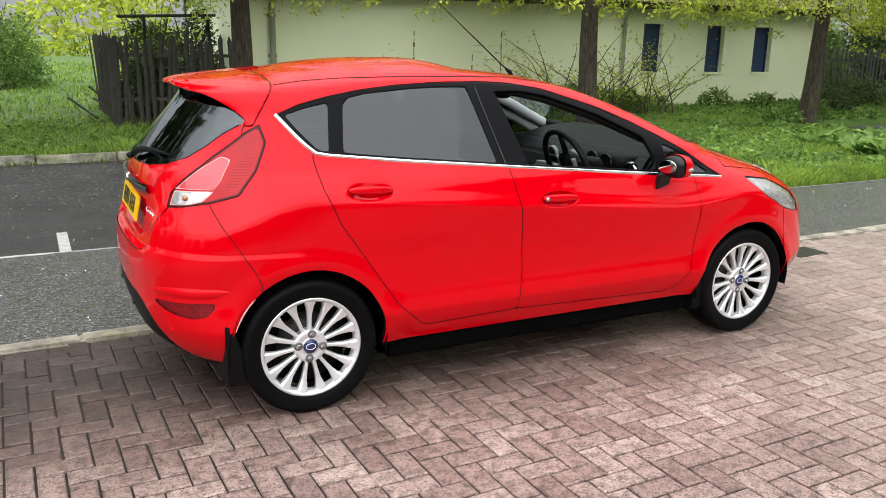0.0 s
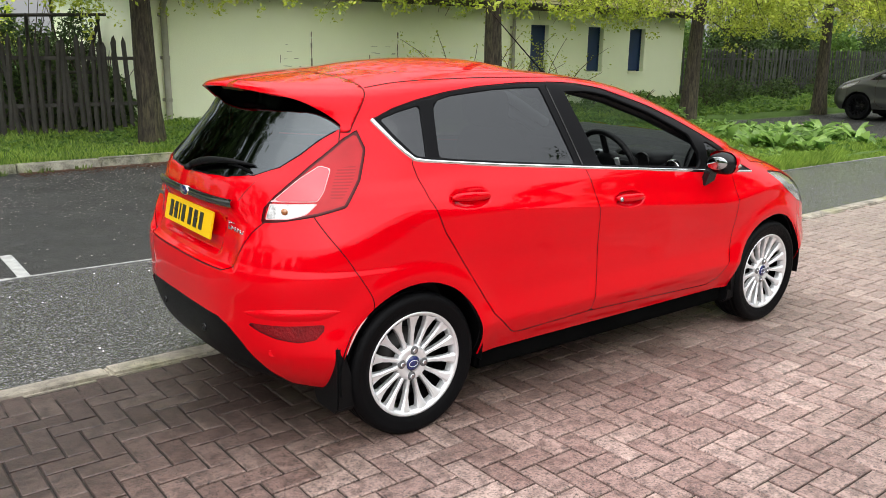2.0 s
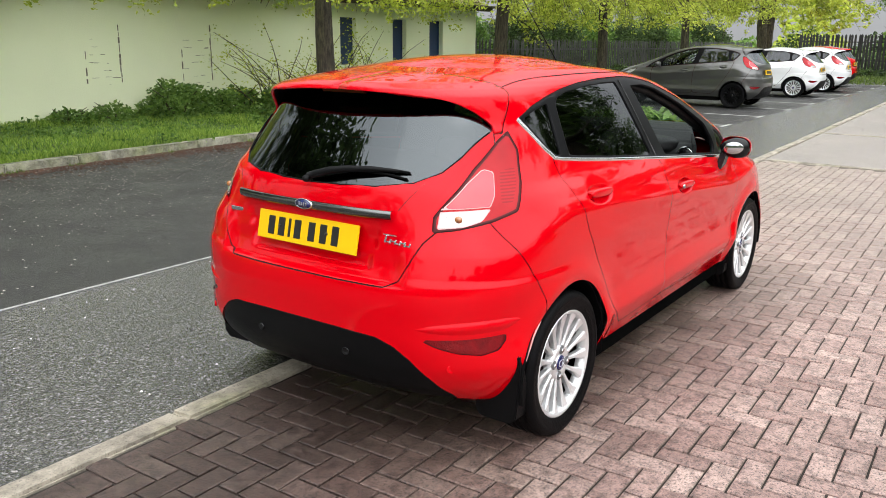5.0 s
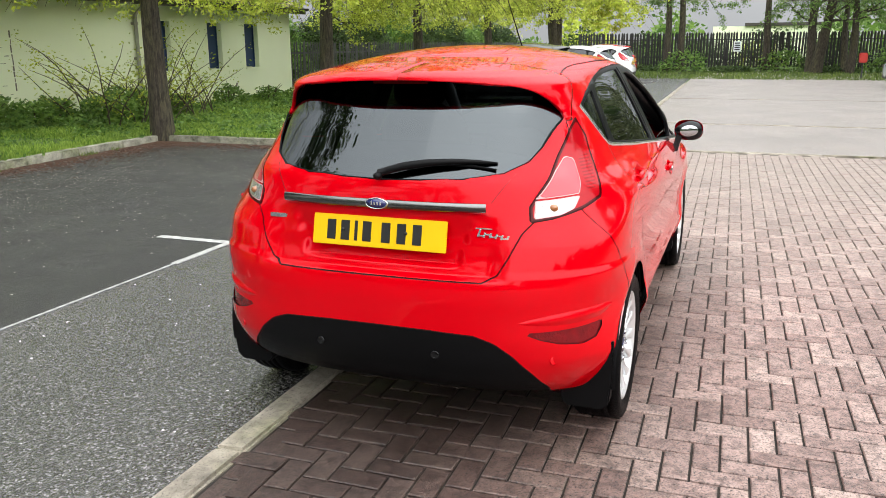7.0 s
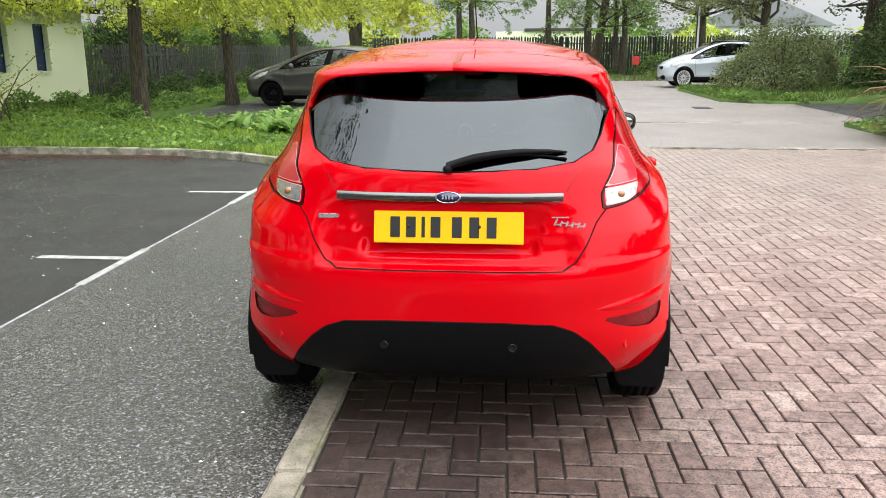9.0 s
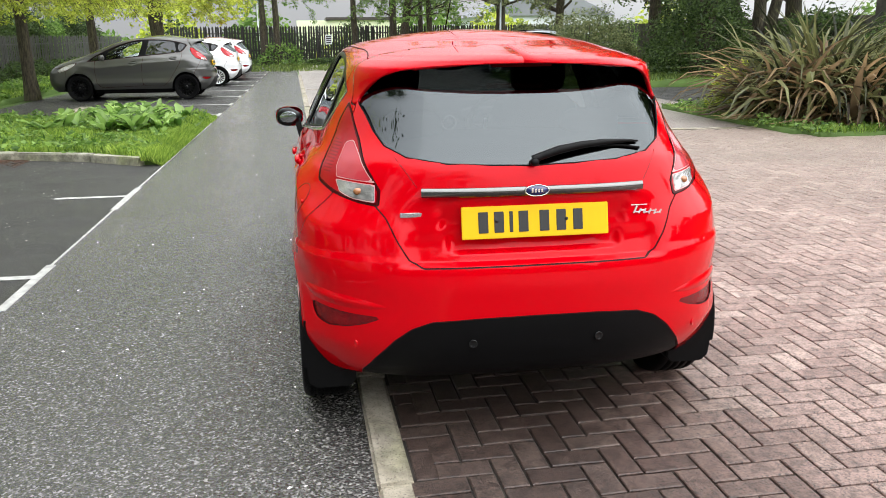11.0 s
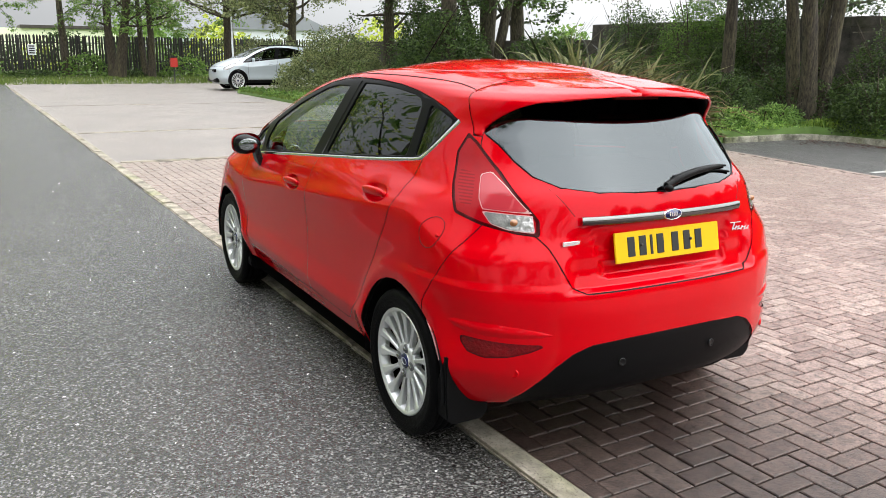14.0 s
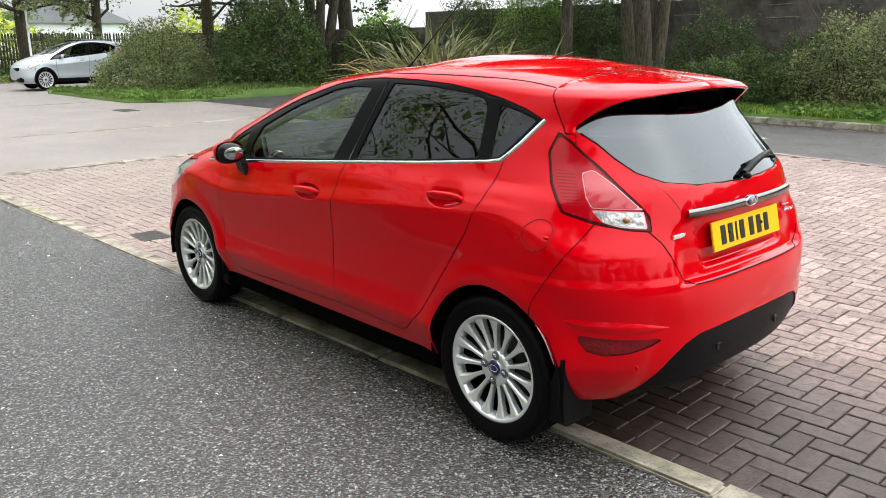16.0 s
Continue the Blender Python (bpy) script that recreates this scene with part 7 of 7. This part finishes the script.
# broad-leaved dock patch on the island's tip
dock = thing("dock_patch", "patch of broad green dock leaves on the island tip", "plant", (10.9, 3.9, 0.09))
r6 = random.Random(131)
for k in range(290):
    if k % 10 == 0:
        u6 = r6.uniform(-1.0, 1.0)
        hx, hy = 1.35 * u6 + r6.gauss(0, 0.25), max(-1.1, 0.55 * u6 + r6.gauss(-0.1, 0.5))
    cx, cy = hx + r6.gauss(0, 0.05), hy + r6.gauss(0, 0.05)
    ln, wd, a, el = r6.uniform(0.18, 0.44), r6.uniform(0.045, 0.085), r6.uniform(0, 2 * math.pi), r6.uniform(0.6, 1.5)
    rows = []
    base = Vector((cx, cy, 0))
    d, sd = Vector((math.cos(a), math.sin(a), 0)), Vector((-math.sin(a), math.cos(a), 0))
    V, F = [], []
    for q in range(6):
        f = q / 5
        p = base + d * ln * (f * math.cos(el * (1 - 0.7 * f))) + Vector((0, 0, ln * (math.sin(el) * f - 0.22 * f ** 3)))
        w = wd * (0.12 if q == 0 else math.sin(math.pi * (0.12 + 0.88 * f)) ** 0.8)
        V += [tuple(p - sd * w + Vector((0, 0, w * 0.35 + 0.022 * math.sin(11 * f + k)))), tuple(p), tuple(p + sd * w + Vector((0, 0, w * 0.35 + 0.022 * math.sin(12 * f + 2 * k))))]
        if q:
            k0 = 3 * q
            F += [(k0 - 3, k0 - 2, k0 + 1, k0), (k0 - 2, k0 - 1, k0 + 2, k0 + 1)]
    mesh_object("leaf", V, F, DOCK, dock)
bm = bmesh.new()
box(bm, 8.0, 8.9, 3.0, 3.5, 0.06, 0.10, 0.01)
tagged(part("concrete_cover", bm, CONCRETE), "flat concrete cover sunk in the grass", "cover")
bm = bmesh.new()
box(bm, 12.3, 13.9, 5.0, 5.25, 0.02, 0.16, 0.02)
tagged(part("kerb_end", bm, CONCRETE), "loose concrete kerb at the bay's edge", "kerb")

# ---- right-hand planting: flax island, bank, stone wall ----


def z_right(x, y):
    return 0.07 + 0.12 * max(0, min(1.2, -y - 11.0 if x < 7 else -y - 8.0)) + 0.02 * noise.noise(Vector((x * 0.6, y * 0.6, 3)))


def on_flax(x, y):
    return 7.35 < x < 12.2 + 0.25 * (y + 7) and y < -6.15 - 0.10 * max(0, 9 - x) ** 2


def on_suv(x, y):
    return 18.6 + 0.5 * max(0, y + 7) ** 2 < x < 25.6 and y < -5.6


def on_bank(x, y):
    return y < -11.6


field("planted_bank", -22, 46, -20.2, -5.4, 0.2, z_right, lambda x, y: on_flax(x, y) or on_suv(x, y) or on_bank(x, y), TURF, "rough grass of the planted bank and islands")
grass_patch("bank_grass", lambda x, y: on_flax(x, y), 7.2, 12.6, -12, -5.6, z_right, 16000, 0.09, 15, "rough grass round the flax", width=0.008)
grass_patch("bank_grass", lambda x, y: on_suv(x, y), 18, 26, -12, -5.3, z_right, 16000, 0.11, 16, "dull grass of the far island", GRASS_DULL, width=0.014)
grass_patch("bank_grass", lambda x, y: on_bank(x, y), -3, 9, -12.8, -11.6, z_right, 12000, 0.12, 17, "grass edge of the bank", width=0.010)
grass_patch("bank_grass", lambda x, y: True, 33.5, 43, -14, 7, lambda x, y: 0.0, 14000, 0.12, 18, "dull grass before the far fence", GRASS_DULL, width=0.02)
kerb_run("bank_kerb", [(-14, -11.55), (6.7, -11.55), (7.15, -11.3), (7.35, -10.8), (7.40, -9.2)], 0.13, 0.10, 0.915, KERBSTONE, "weathered kerb at the foot of the bank", seed=10)
for xw in (3.9,):
    bm = bmesh.new()
    box(bm, xw - 0.05, xw + 0.05, -9.4, pave_y(xw) - 0.2, -0.004, 0.002, 0.001)
    tagged(part("bay_marking", bm, WHITE_LINE), "worn white line of a side bay", "road marking", "bay markings", "structure")


def flax_clump(x, y, z, n, height, seed, label):
    r = random.Random(seed)
    t = thing("flax_plant", label, "plant", (x, y, z), 0, "flax")
    for mat, share, nm in ((FLAX, 0.48, "green_leaf_fan"), (STRAW, 0.52, "dry_leaf_skirt")):
        V, F = [], []
        for k in range(int(n * share)):
            a = r.uniform(0, 2 * math.pi)
            dry = mat is STRAW
            ln = height * r.uniform(0.6, 1.25)
            el = r.uniform(0.05, 1.1) if dry else r.uniform(0.35, 1.4)
            bend = r.uniform(0.6, 2.0) if dry else r.uniform(0.3, 2.2)
            w = r.uniform(0.022, 0.046) if r.random() < 0.7 else r.uniform(0.046, 0.075)
            d, sd = Vector((math.cos(a), math.sin(a), 0)), Vector((-math.sin(a), math.cos(a), 0))
            p = Vector((r.gauss(0, 0.36), r.gauss(0, 0.36), 0))
            k0 = len(V)
            for q in range(6):
                f = q / 5
                ang = el - bend * f * f
                if q:
                    p = p + (d * math.cos(ang) + Vector((0, 0, math.sin(ang)))) * ln / 5
                p.z = max(p.z, 0.02)
                ww = w * (1 - f ** 2.5) + 0.001
                V += [tuple(p - sd * ww + Vector((0, 0, ww * 0.5))), tuple(p), tuple(p + sd * ww + Vector((0, 0, ww * 0.5)))]
                if q:
                    j = k0 + 3 * q
                    F += [(j - 3, j - 2, j + 1, j), (j - 2, j - 1, j + 2, j + 1)]
        mesh_object(nm, V, F, mat, t)
    return t


flax_clump(8.75, -8.0, 0.1, 700, 1.4, 141, "large sprawling flax with green and straw-coloured leaves")
flax_clump(9.55, -7.6, 0.12, 800, 1.85, 142, "large sprawling flax with green and straw-coloured leaves")
flax_clump(8.9, -8.8, 0.12, 700, 1.35, 143, "smaller flax with pale striped leaves")
flax_clump(10.1, -8.2, 0.12, 800, 1.95, 144, "tall dense flax with dark green and bronze leaves")
for k, (x, y, rx, ry, h, n, lf) in enumerate(((7.9, -9.9, 0.6, 0.7, 0.5, 2200, DOCK), (8.0, -11.2, 0.7, 0.7, 0.55, 2200, DOCK), (6.4, -12.0, 1.1, 0.7, 1.2, 5500, DEEP), (9.2, -10.8, 1.3, 1.0, 1.35, 6000, DEEP), (10.9, -7.2, 0.9, 0.9, 0.9, 2200, SPRING), (10.8, -9.8, 1.7, 1.3, 1.6, 6000, DEEP), (8.6, -12.6, 1.7, 1.1, 1.35, 6500, DEEP), (5.9, -12.8, 1.6, 1.0, 1.25, 6500, DEEP), (3.9, -12.8, 1.7, 1.0, 2.1, 8500, OLIVE),
                                              (1.4, -12.8, 1.7, 1.0, 1.7, 6500, MIDLEAF), (-1.2, -12.9, 1.7, 1.0, 1.75, 5000, MIDLEAF), (-4.2, -13.0, 1.8, 1.0, 1.4, 3500, DEEP), (11.5, -13.3, 2.0, 1.0, 1.9, 6000, DEEP), (13.4, -12.6, 1.6, 1.2, 1.5, 4500, DEEP), (7.2, -13.6, 1.6, 0.8, 2.3, 6000, DEEP), (10.7, -13.7, 1.5, 0.8, 3.3, 9000, DEEP), (12.6, -13.8, 1.7, 0.8, 3.5, 9000, MIDLEAF), (14.9, -13.8, 1.8, 0.8, 3.3, 9000, DEEP), (5.0, -13.7, 1.5, 0.7, 1.9, 5000, DEEP), (8.6, -16.4, 2.0, 1.3, 4.4, 6000, DEEP), (11.4, -16.6, 2.2, 1.4, 5.0, 6500, DEEP), (14.6, -17.0, 2.4, 1.5, 5.2, 6500, DEEP), (2.6, -13.6, 1.6, 0.8, 2.2, 5000, DEEP), (0.0, -13.6, 1.4, 0.8, 2.2, 4500, DEEP))):
    shrub("bank_shrub", "dense evergreen shrub on the planted bank", x, y, 0.15, rx, ry, h, int(1.35 * n), lf, 0.062, 150 + k, "bank shrubs", 8)
weeds("bank_weeds", "low leafy ground cover along the bank kerb", lambda x, y: y < -11.7, -5, 7.4, -12.6, -11.65, z_right, 1700, 0.09, 415, MIDLEAF)
weeds("bank_weeds", "leafy ground cover under the island bush", on_suv, 18.6, 25.5, -7.6, -5.6, z_right, 420, 0.12, 417, MIDLEAF)
weeds("bank_weeds", "low leafy ground cover round the flax", on_flax, 7.4, 12, -11, -5.7, z_right, 900, 0.075, 416, DOCK)
for k, (x, y, rx, ry, h, n, lf) in enumerate(((23.2, -8.3, 2.0, 2.3, 2.3, 17000, OLIVE), (21.0, -11.2, 2.4, 2.0, 3.1, 12000, DEEP), (23.8, -12.2, 2.5, 1.8, 3.8, 9000, DEEP), (36.5, -9.8, 1.5, 1.7, 2.4, 4000, OLIVE), (18.6, -13.6, 2.5, 1.5, 2.6, 6000, DEEP), (15.5, -13.4, 2.0, 1.2, 1.7, 5000, DEEP), (34.5, -13.5, 3.0, 2.0, 2.6, 1800, MIDLEAF))):
    shrub("island_bush", "large rounded evergreen bush on the far island", x, y, 0.1, rx, ry, h, n, lf, 0.085 if lf is OLIVE else 0.11, 170 + k, "island bushes", 10)


def stone_wall(y, x0, x1, h):
    w = thing("stone_wall", "old dark block wall with pale mortar streaks above the bank", "wall", (0, 0, 0), 0, "", "structure")
    r = random.Random(181)
    bm = bmesh.new()
    box(bm, x0, x1, y - 0.24, y - 0.03, 0, h - 0.02)
    part("core", bm, STONE, w)
    z, row = 0.0, 0
    while z < h - 0.05:
        rh = r.uniform(0.20, 0.27)
        x = x0 - (0.25 if row % 2 else 0)
        while x < x1:
            ln = r.uniform(0.42, 0.9)
            bm = bmesh.new()
            box(bm, max(x, x0) + 0.002, min(x + ln, x1) - 0.002, y - 0.03, y + r.uniform(0.0, 0.02), z + 0.001, min(z + rh, h) - 0.001, 0.004)
            for v in bm.verts:
                v.co += Vector((r.uniform(-0.006, 0.006), 0, r.uniform(-0.006, 0.006)))
            part("block", bm, STONE, w)
            x += ln
        z += rh
        row += 1
    bm = bmesh.new()
    for k in range(16):
        x, z = r.uniform(x0, x1 - 1), r.uniform(1.5, h - 0.06)
        box(bm, x, x + r.uniform(0.3, 1.3), y + 0.012, y + 0.024, z, z + r.uniform(0.012, 0.03), 0.003)
    part("mortar_streak", bm, CONCRETE, w)
    return w


stone_wall(-14.4, -2.0, 17.5, 2.35)
bm = bmesh.new()
box(bm, -40, -2.0, -14.65, -14.4, 0, 2.3)
box(bm, 17.5, 34.0, -14.65, -14.4, 0, 1.9)
tagged(part("boundary_wall", bm, STONE), "old dark boundary wall", "wall", "", "structure")
shed2 = thing("warehouse", "grey shed with a pitched roof behind the far fence", "building", (68, -18, 0))
bm = bmesh.new()
box(bm, -7, 7, -5.0, 5.0, 0, 2.9)
part("wall", bm, SHED, shed2)
bm = bmesh.new()
prism(bm, [(-5.3, 2.9), (0, 5.2), (5.3, 2.9)], -7.3, 7.3, pose(0, 0, 0, 0, 0, 90))
part("roof", bm, SLATE, shed2)
cabin = thing("site_cabin", "low pale cabin with a dark roof edge behind the far fence", "building", (58, -1.5, 0))
bm = bmesh.new()
box(bm, -2, 2, -5, 3, 0, 2.55)
part("wall", bm, RENDERED, cabin)
bm = bmesh.new()
box(bm, -2.2, 2.2, -5.2, 1.0, 2.55, 2.75, 0.02)
part("roof", bm, TIMBER, cabin)
house = thing("far_house", "small brick house far across the lawn", "house", (-9.0, 62, 0))
bm = bmesh.new()
box(bm, -5, 5, -4, 4, 0, 5.0)
part("wall", bm, BARK, house)
bm = bmesh.new()
prism(bm, [(-4.4, 5.0), (0, 7.4), (4.4, 5.0)], -5.3, 5.3, pose(0, 0, 0, 0, 0, 90))
part("roof", bm, TIMBER, house)
for k in range(3):
    bm = bmesh.new()
    box(bm, -3.8 + 2.9 * k, -2.4 + 2.9 * k, -4.06, -3.98, 2.9, 4.1, 0.02)
    part("window", bm, SHED, house)
for k in range(14):
    x = 52 + 3 * (k % 3)
    shrub("far_thicket", "distant trees and scrub beyond the far fence", x, 26 - 5.5 * k, 0, 4.0, 3.0, 3.4 + 1.2 * math.sin(2.2 * k), 900, SPRING if k % 2 else MIDLEAF, 0.42, 190 + k, "far thickets", 6)

# ---- parked cars ----
GREY = paint_material("grey_metallic_paint", (0.068, 0.068, 0.066), 0.55)
WHITE = paint_material("white_paint", (0.72, 0.73, 0.74))
SILVER = paint_material("silver_blue_paint", (0.46, 0.51, 0.55), 0.3)
def dress(car, paint):
    """Door mirrors, handles and a rear plate for a parked car."""
    for sy in (-1, 1):
        bm = bmesh.new()
        blob(bm, (1.90, sy * 0.90, 0.965), (0.055, 0.095, 0.062), pose(0, 0, 0, 0, 0, -sy * 12), 14, 10, 0.75)
        box(bm, 1.86, 1.93, sy * 0.80, sy * 0.86, 0.90, 0.94, 0.006)
        part("door_mirror", bm, paint, car, "", True)
        for x, z in ((0.273, 0.925), (1.213, 0.834)):
            bm = bmesh.new()
            blob(bm, (x, sy * (skin_y(x, z) + 0.012), z), (0.095, 0.014, 0.018), None, 14, 8, 0.75)
            part("door_handle", bm, paint, car, "", True)
    m = pose(-0.592, 0, 0.813) @ Matrix.Rotation(math.atan2(0.022, 0.102), 4, "Y")
    bm = bmesh.new()
    box(bm, -0.012, 0.002, -0.26, 0.26, -0.055, 0.055, 0.002, m)
    plate = part("number_plate", bm, YELLOW, car, "yellow number plate with a black bar")
    bm = bmesh.new()
    box(bm, -0.015, -0.011, -0.20, 0.20, -0.034, 0.034, 0.001, m)
    part("plate_bar", bm, INK, plate)


dress(hatchback("parked_car", "grey metallic hatchback with black wheels parked in a bay", GREY, (18.45, 3.72, 0.02), 90, False, (0.99, 1.0, 1.03), "parked cars", True)[0], GREY)
dress(hatchback("parked_car", "white hatchback with silver wheels parked in a bay", WHITE, (23.9, 3.55, 0.02), 90, False, (1.02, 1.02, 0.97), "parked cars")[0], WHITE)
dress(hatchback("parked_car", "white hatchback parked beyond the other white car", WHITE, (27.6, 3.45, 0.02), 90, False, (1.0, 1.02, 0.98), "parked cars")[0], WHITE)
dress(hatchback("parked_car", "small red hatchback parked beyond the white cars", RED, (31.4, 3.9, 0.02), 90, False, (1.0, 1.0, 1.0), "parked cars")[0], RED)


def tall_car(label, at, turn):
    """A tall five-door with black cladding round arches and sills, and roof rails."""
    car, sh = hatchback("parked_car", label, SILVER, at, turn, False, (0.98, 1.0, 1.12), "parked cars")
    for c in car.children:
        if c.name.startswith("wheel"):
            c.matrix_basis = c.matrix_basis @ Matrix.Diagonal((1.10, 1.0, 1.06, 1.0))
            c.location.z = 0.305
    for sy in (-1, 1):
        for ax in (0.0, AXLE_F):
            bm, n = bmesh.new(), 18
            rows = []
            for k in range(n + 1):
                a = math.pi * (1.08 * k / n - 0.04)
                rows.append([bm.verts.new((ax + r * math.cos(a), sy * w, HUB_Z + r * math.sin(a))) for r, w in ((0.325, 0.80), (0.335, 0.868), (0.378, 0.866), (0.384, 0.845))])
            for a, b in zip(rows, rows[1:]):
                for j in range(3):
                    bm.faces.new((a[j], a[j + 1], b[j + 1], b[j]))
            bmesh.ops.recalc_face_normals(bm, faces=bm.faces[:])
            part("arch_cladding", bm, BLACK, car, "black wheel arch cladding", True)
        bm = bmesh.new()
        box(bm, 0.34, 2.14, sy * 0.78, sy * 0.855, 0.225, 0.335, 0.02)
        part("sill_cladding", bm, BLACK, car, "black sill cladding")
        bm = bmesh.new()
        tube(bm, [(0.0, sy * 0.53, 1.39), (0.1, sy * 0.53, 1.43), (1.15, sy * 0.53, 1.43), (1.3, sy * 0.53, 1.37)], 0.014, 6)
        part("roof_rail", bm, SATIN, car, "", True)
    bm = bmesh.new()
    box(bm, 3.17, 3.285, -0.5, 0.5, 0.56, 0.66, 0.02)
    box(bm, 3.10, 3.26, -0.62, 0.62, 0.24, 0.38, 0.03)
    part("grille", bm, BLACK, car, "black front grille")
    dress(car, SILVER)
    return car


tall_car("silver-blue tall five-door car parked beside the island bush", (28.0, -8.53, 0.02), 90)

# waste bin, sign, posts
wb = thing("waste_bin", "small red waste bin on a thin post", "bin", (34.8, -5.4, 0))
bm = bmesh.new()
tube(bm, [(0, 0, 0), (0, 0, 1.15)], 0.03, 8)
part("post", bm, PALING_DARK, wb, "", True)
bm = bmesh.new()
box(bm, -0.12, 0.12, -0.15, 0.15, 0.66, 1.06, 0.03)
part("box", bm, plain("bin_red", (0.45, 0.03, 0.02), 0.4), wb, "red bin box")
bm = bmesh.new()
box(bm, -0.13, 0.13, -0.16, 0.16, 1.06, 1.12, 0.03)
part("lid", bm, PALING_DARK, wb)
sg = thing("fence_sign", "small white notice on the far fence", "sign", (43.4, -0.35, 1.3))
bm = bmesh.new()
box(bm, -0.02, 0.0, -0.18, 0.18, -0.26, 0.26, 0.004)
part("board", bm, SHED, sg)
for k in range(4):
    bm = bmesh.new()
    box(bm, -0.024, -0.019, -0.13, 0.13, -0.19 + 0.11 * k, -0.13 + 0.11 * k)
    part("text_bar", bm, INK, sg)
for x, y, h in ((35.5, -8.2, 3.2), (47, 3.6, 5.0)):
    p = thing("lamp_post", "slim grey metal post", "post", (x, y, 0))
    bm = bmesh.new()
    tube(bm, [(0, 0, 0), (0, 0, 0.9), (0, 0, 0.92), (0, 0, h)], [0.07, 0.07, 0.045, 0.04], 10)
    part("pole", bm, SHED, p, "", True)

# petals and litter on the asphalt
r8 = random.Random(211)
V, F = [], []
for k in range(3400):
    x = r8.uniform(-2, 7.6)
    y = grass_y(x) - 0.2 - abs(r8.gauss(0, 1.9))
    if y < 2.7:
        continue
    s, a = r8.uniform(0.005, 0.013), r8.uniform(0, 6.3)
    c, d = math.cos(a) * s, math.sin(a) * s
    q = len(V)
    V += [(x - c, y - d, 0.002), (x + d * 0.7, y - c * 0.7, 0.005), (x + c, y + d, 0.003), (x - d * 0.7, y + c * 0.7, 0.006)]
    F.append((q, q + 1, q + 2, q + 3))
tagged(mesh_object("petals", V, F, PETAL, smooth=False), "pale fallen petals strewn over the dark asphalt", "petals", "", "stuff")
V, F = [], []
for k in range(8200):
    if k < 6000:
        x = 7.6 - 7.6 * r8.random() ** 1.5
        y = grass_y(x) - 0.25 - abs(r8.gauss(0, 0.10 + 0.035 * x)) * (2.0 if r8.random() < 0.2 else 1)
    else:
        x, y = 7.6 - abs(r8.gauss(0, 0.25)), r8.uniform(4.2, 7.7)
    s, a = r8.uniform(0.012, 0.035), r8.uniform(0, 6.3)
    c, d = math.cos(a) * s, math.sin(a) * s
    q = len(V)
    V += [(x - c, y - d, 0.002), (x + d * 0.5, y - c * 0.5, 0.010), (x + c, y + d, 0.004), (x - d * 0.5, y + c * 0.5, 0.008)]
    F.append((q, q + 1, q + 2, q + 3))
for k in range(1500):
    x = r8.uniform(-2, 7.2)
    y = -11.45 + abs(r8.gauss(0, 0.22 if x < 5.8 else 0.5))
    s, a = r8.uniform(0.012, 0.04), r8.uniform(0, 6.3)
    c, d = math.cos(a) * s, math.sin(a) * s
    q = len(V)
    V += [(x - c, y - d, 0.0), (x + d * 0.5, y - c * 0.5, 0.008), (x + c, y + d, 0.002), (x - d * 0.5, y + c * 0.5, 0.006)]
    F.append((q, q + 1, q + 2, q + 3))
tagged(mesh_object("leaf_litter", V, F, DEBRIS, smooth=False), "brown leaf litter swept against the kerbs", "litter", "", "stuff")

# single petals on the lane
V, F = [], []
for k in range(110):
    x, y, z0 = r8.uniform(-6, 8), r8.uniform(0.8, 2.4), 0.003
    s, a = r8.uniform(0.004, 0.011), r8.uniform(0, 6.3)
    c, d = math.cos(a) * s, math.sin(a) * s
    q = len(V)
    V += [(x - c, y - d, z0), (x + d * 0.7, y - c * 0.7, z0 + 0.004), (x + c, y + d, z0), (x - d * 0.7, y + c * 0.7, z0 + 0.003)]
    F.append((q, q + 1, q + 2, q + 3))
tagged(mesh_object("scattered_petals", V, F, PETAL, smooth=False), "few pale petals lying on the asphalt lane", "petals", "", "stuff")

# the bricks that lie nearest, one by one
for m in PAVING_NEAR:
    o = new("brick", single)
    o.parent = bed
    o.matrix_basis = m
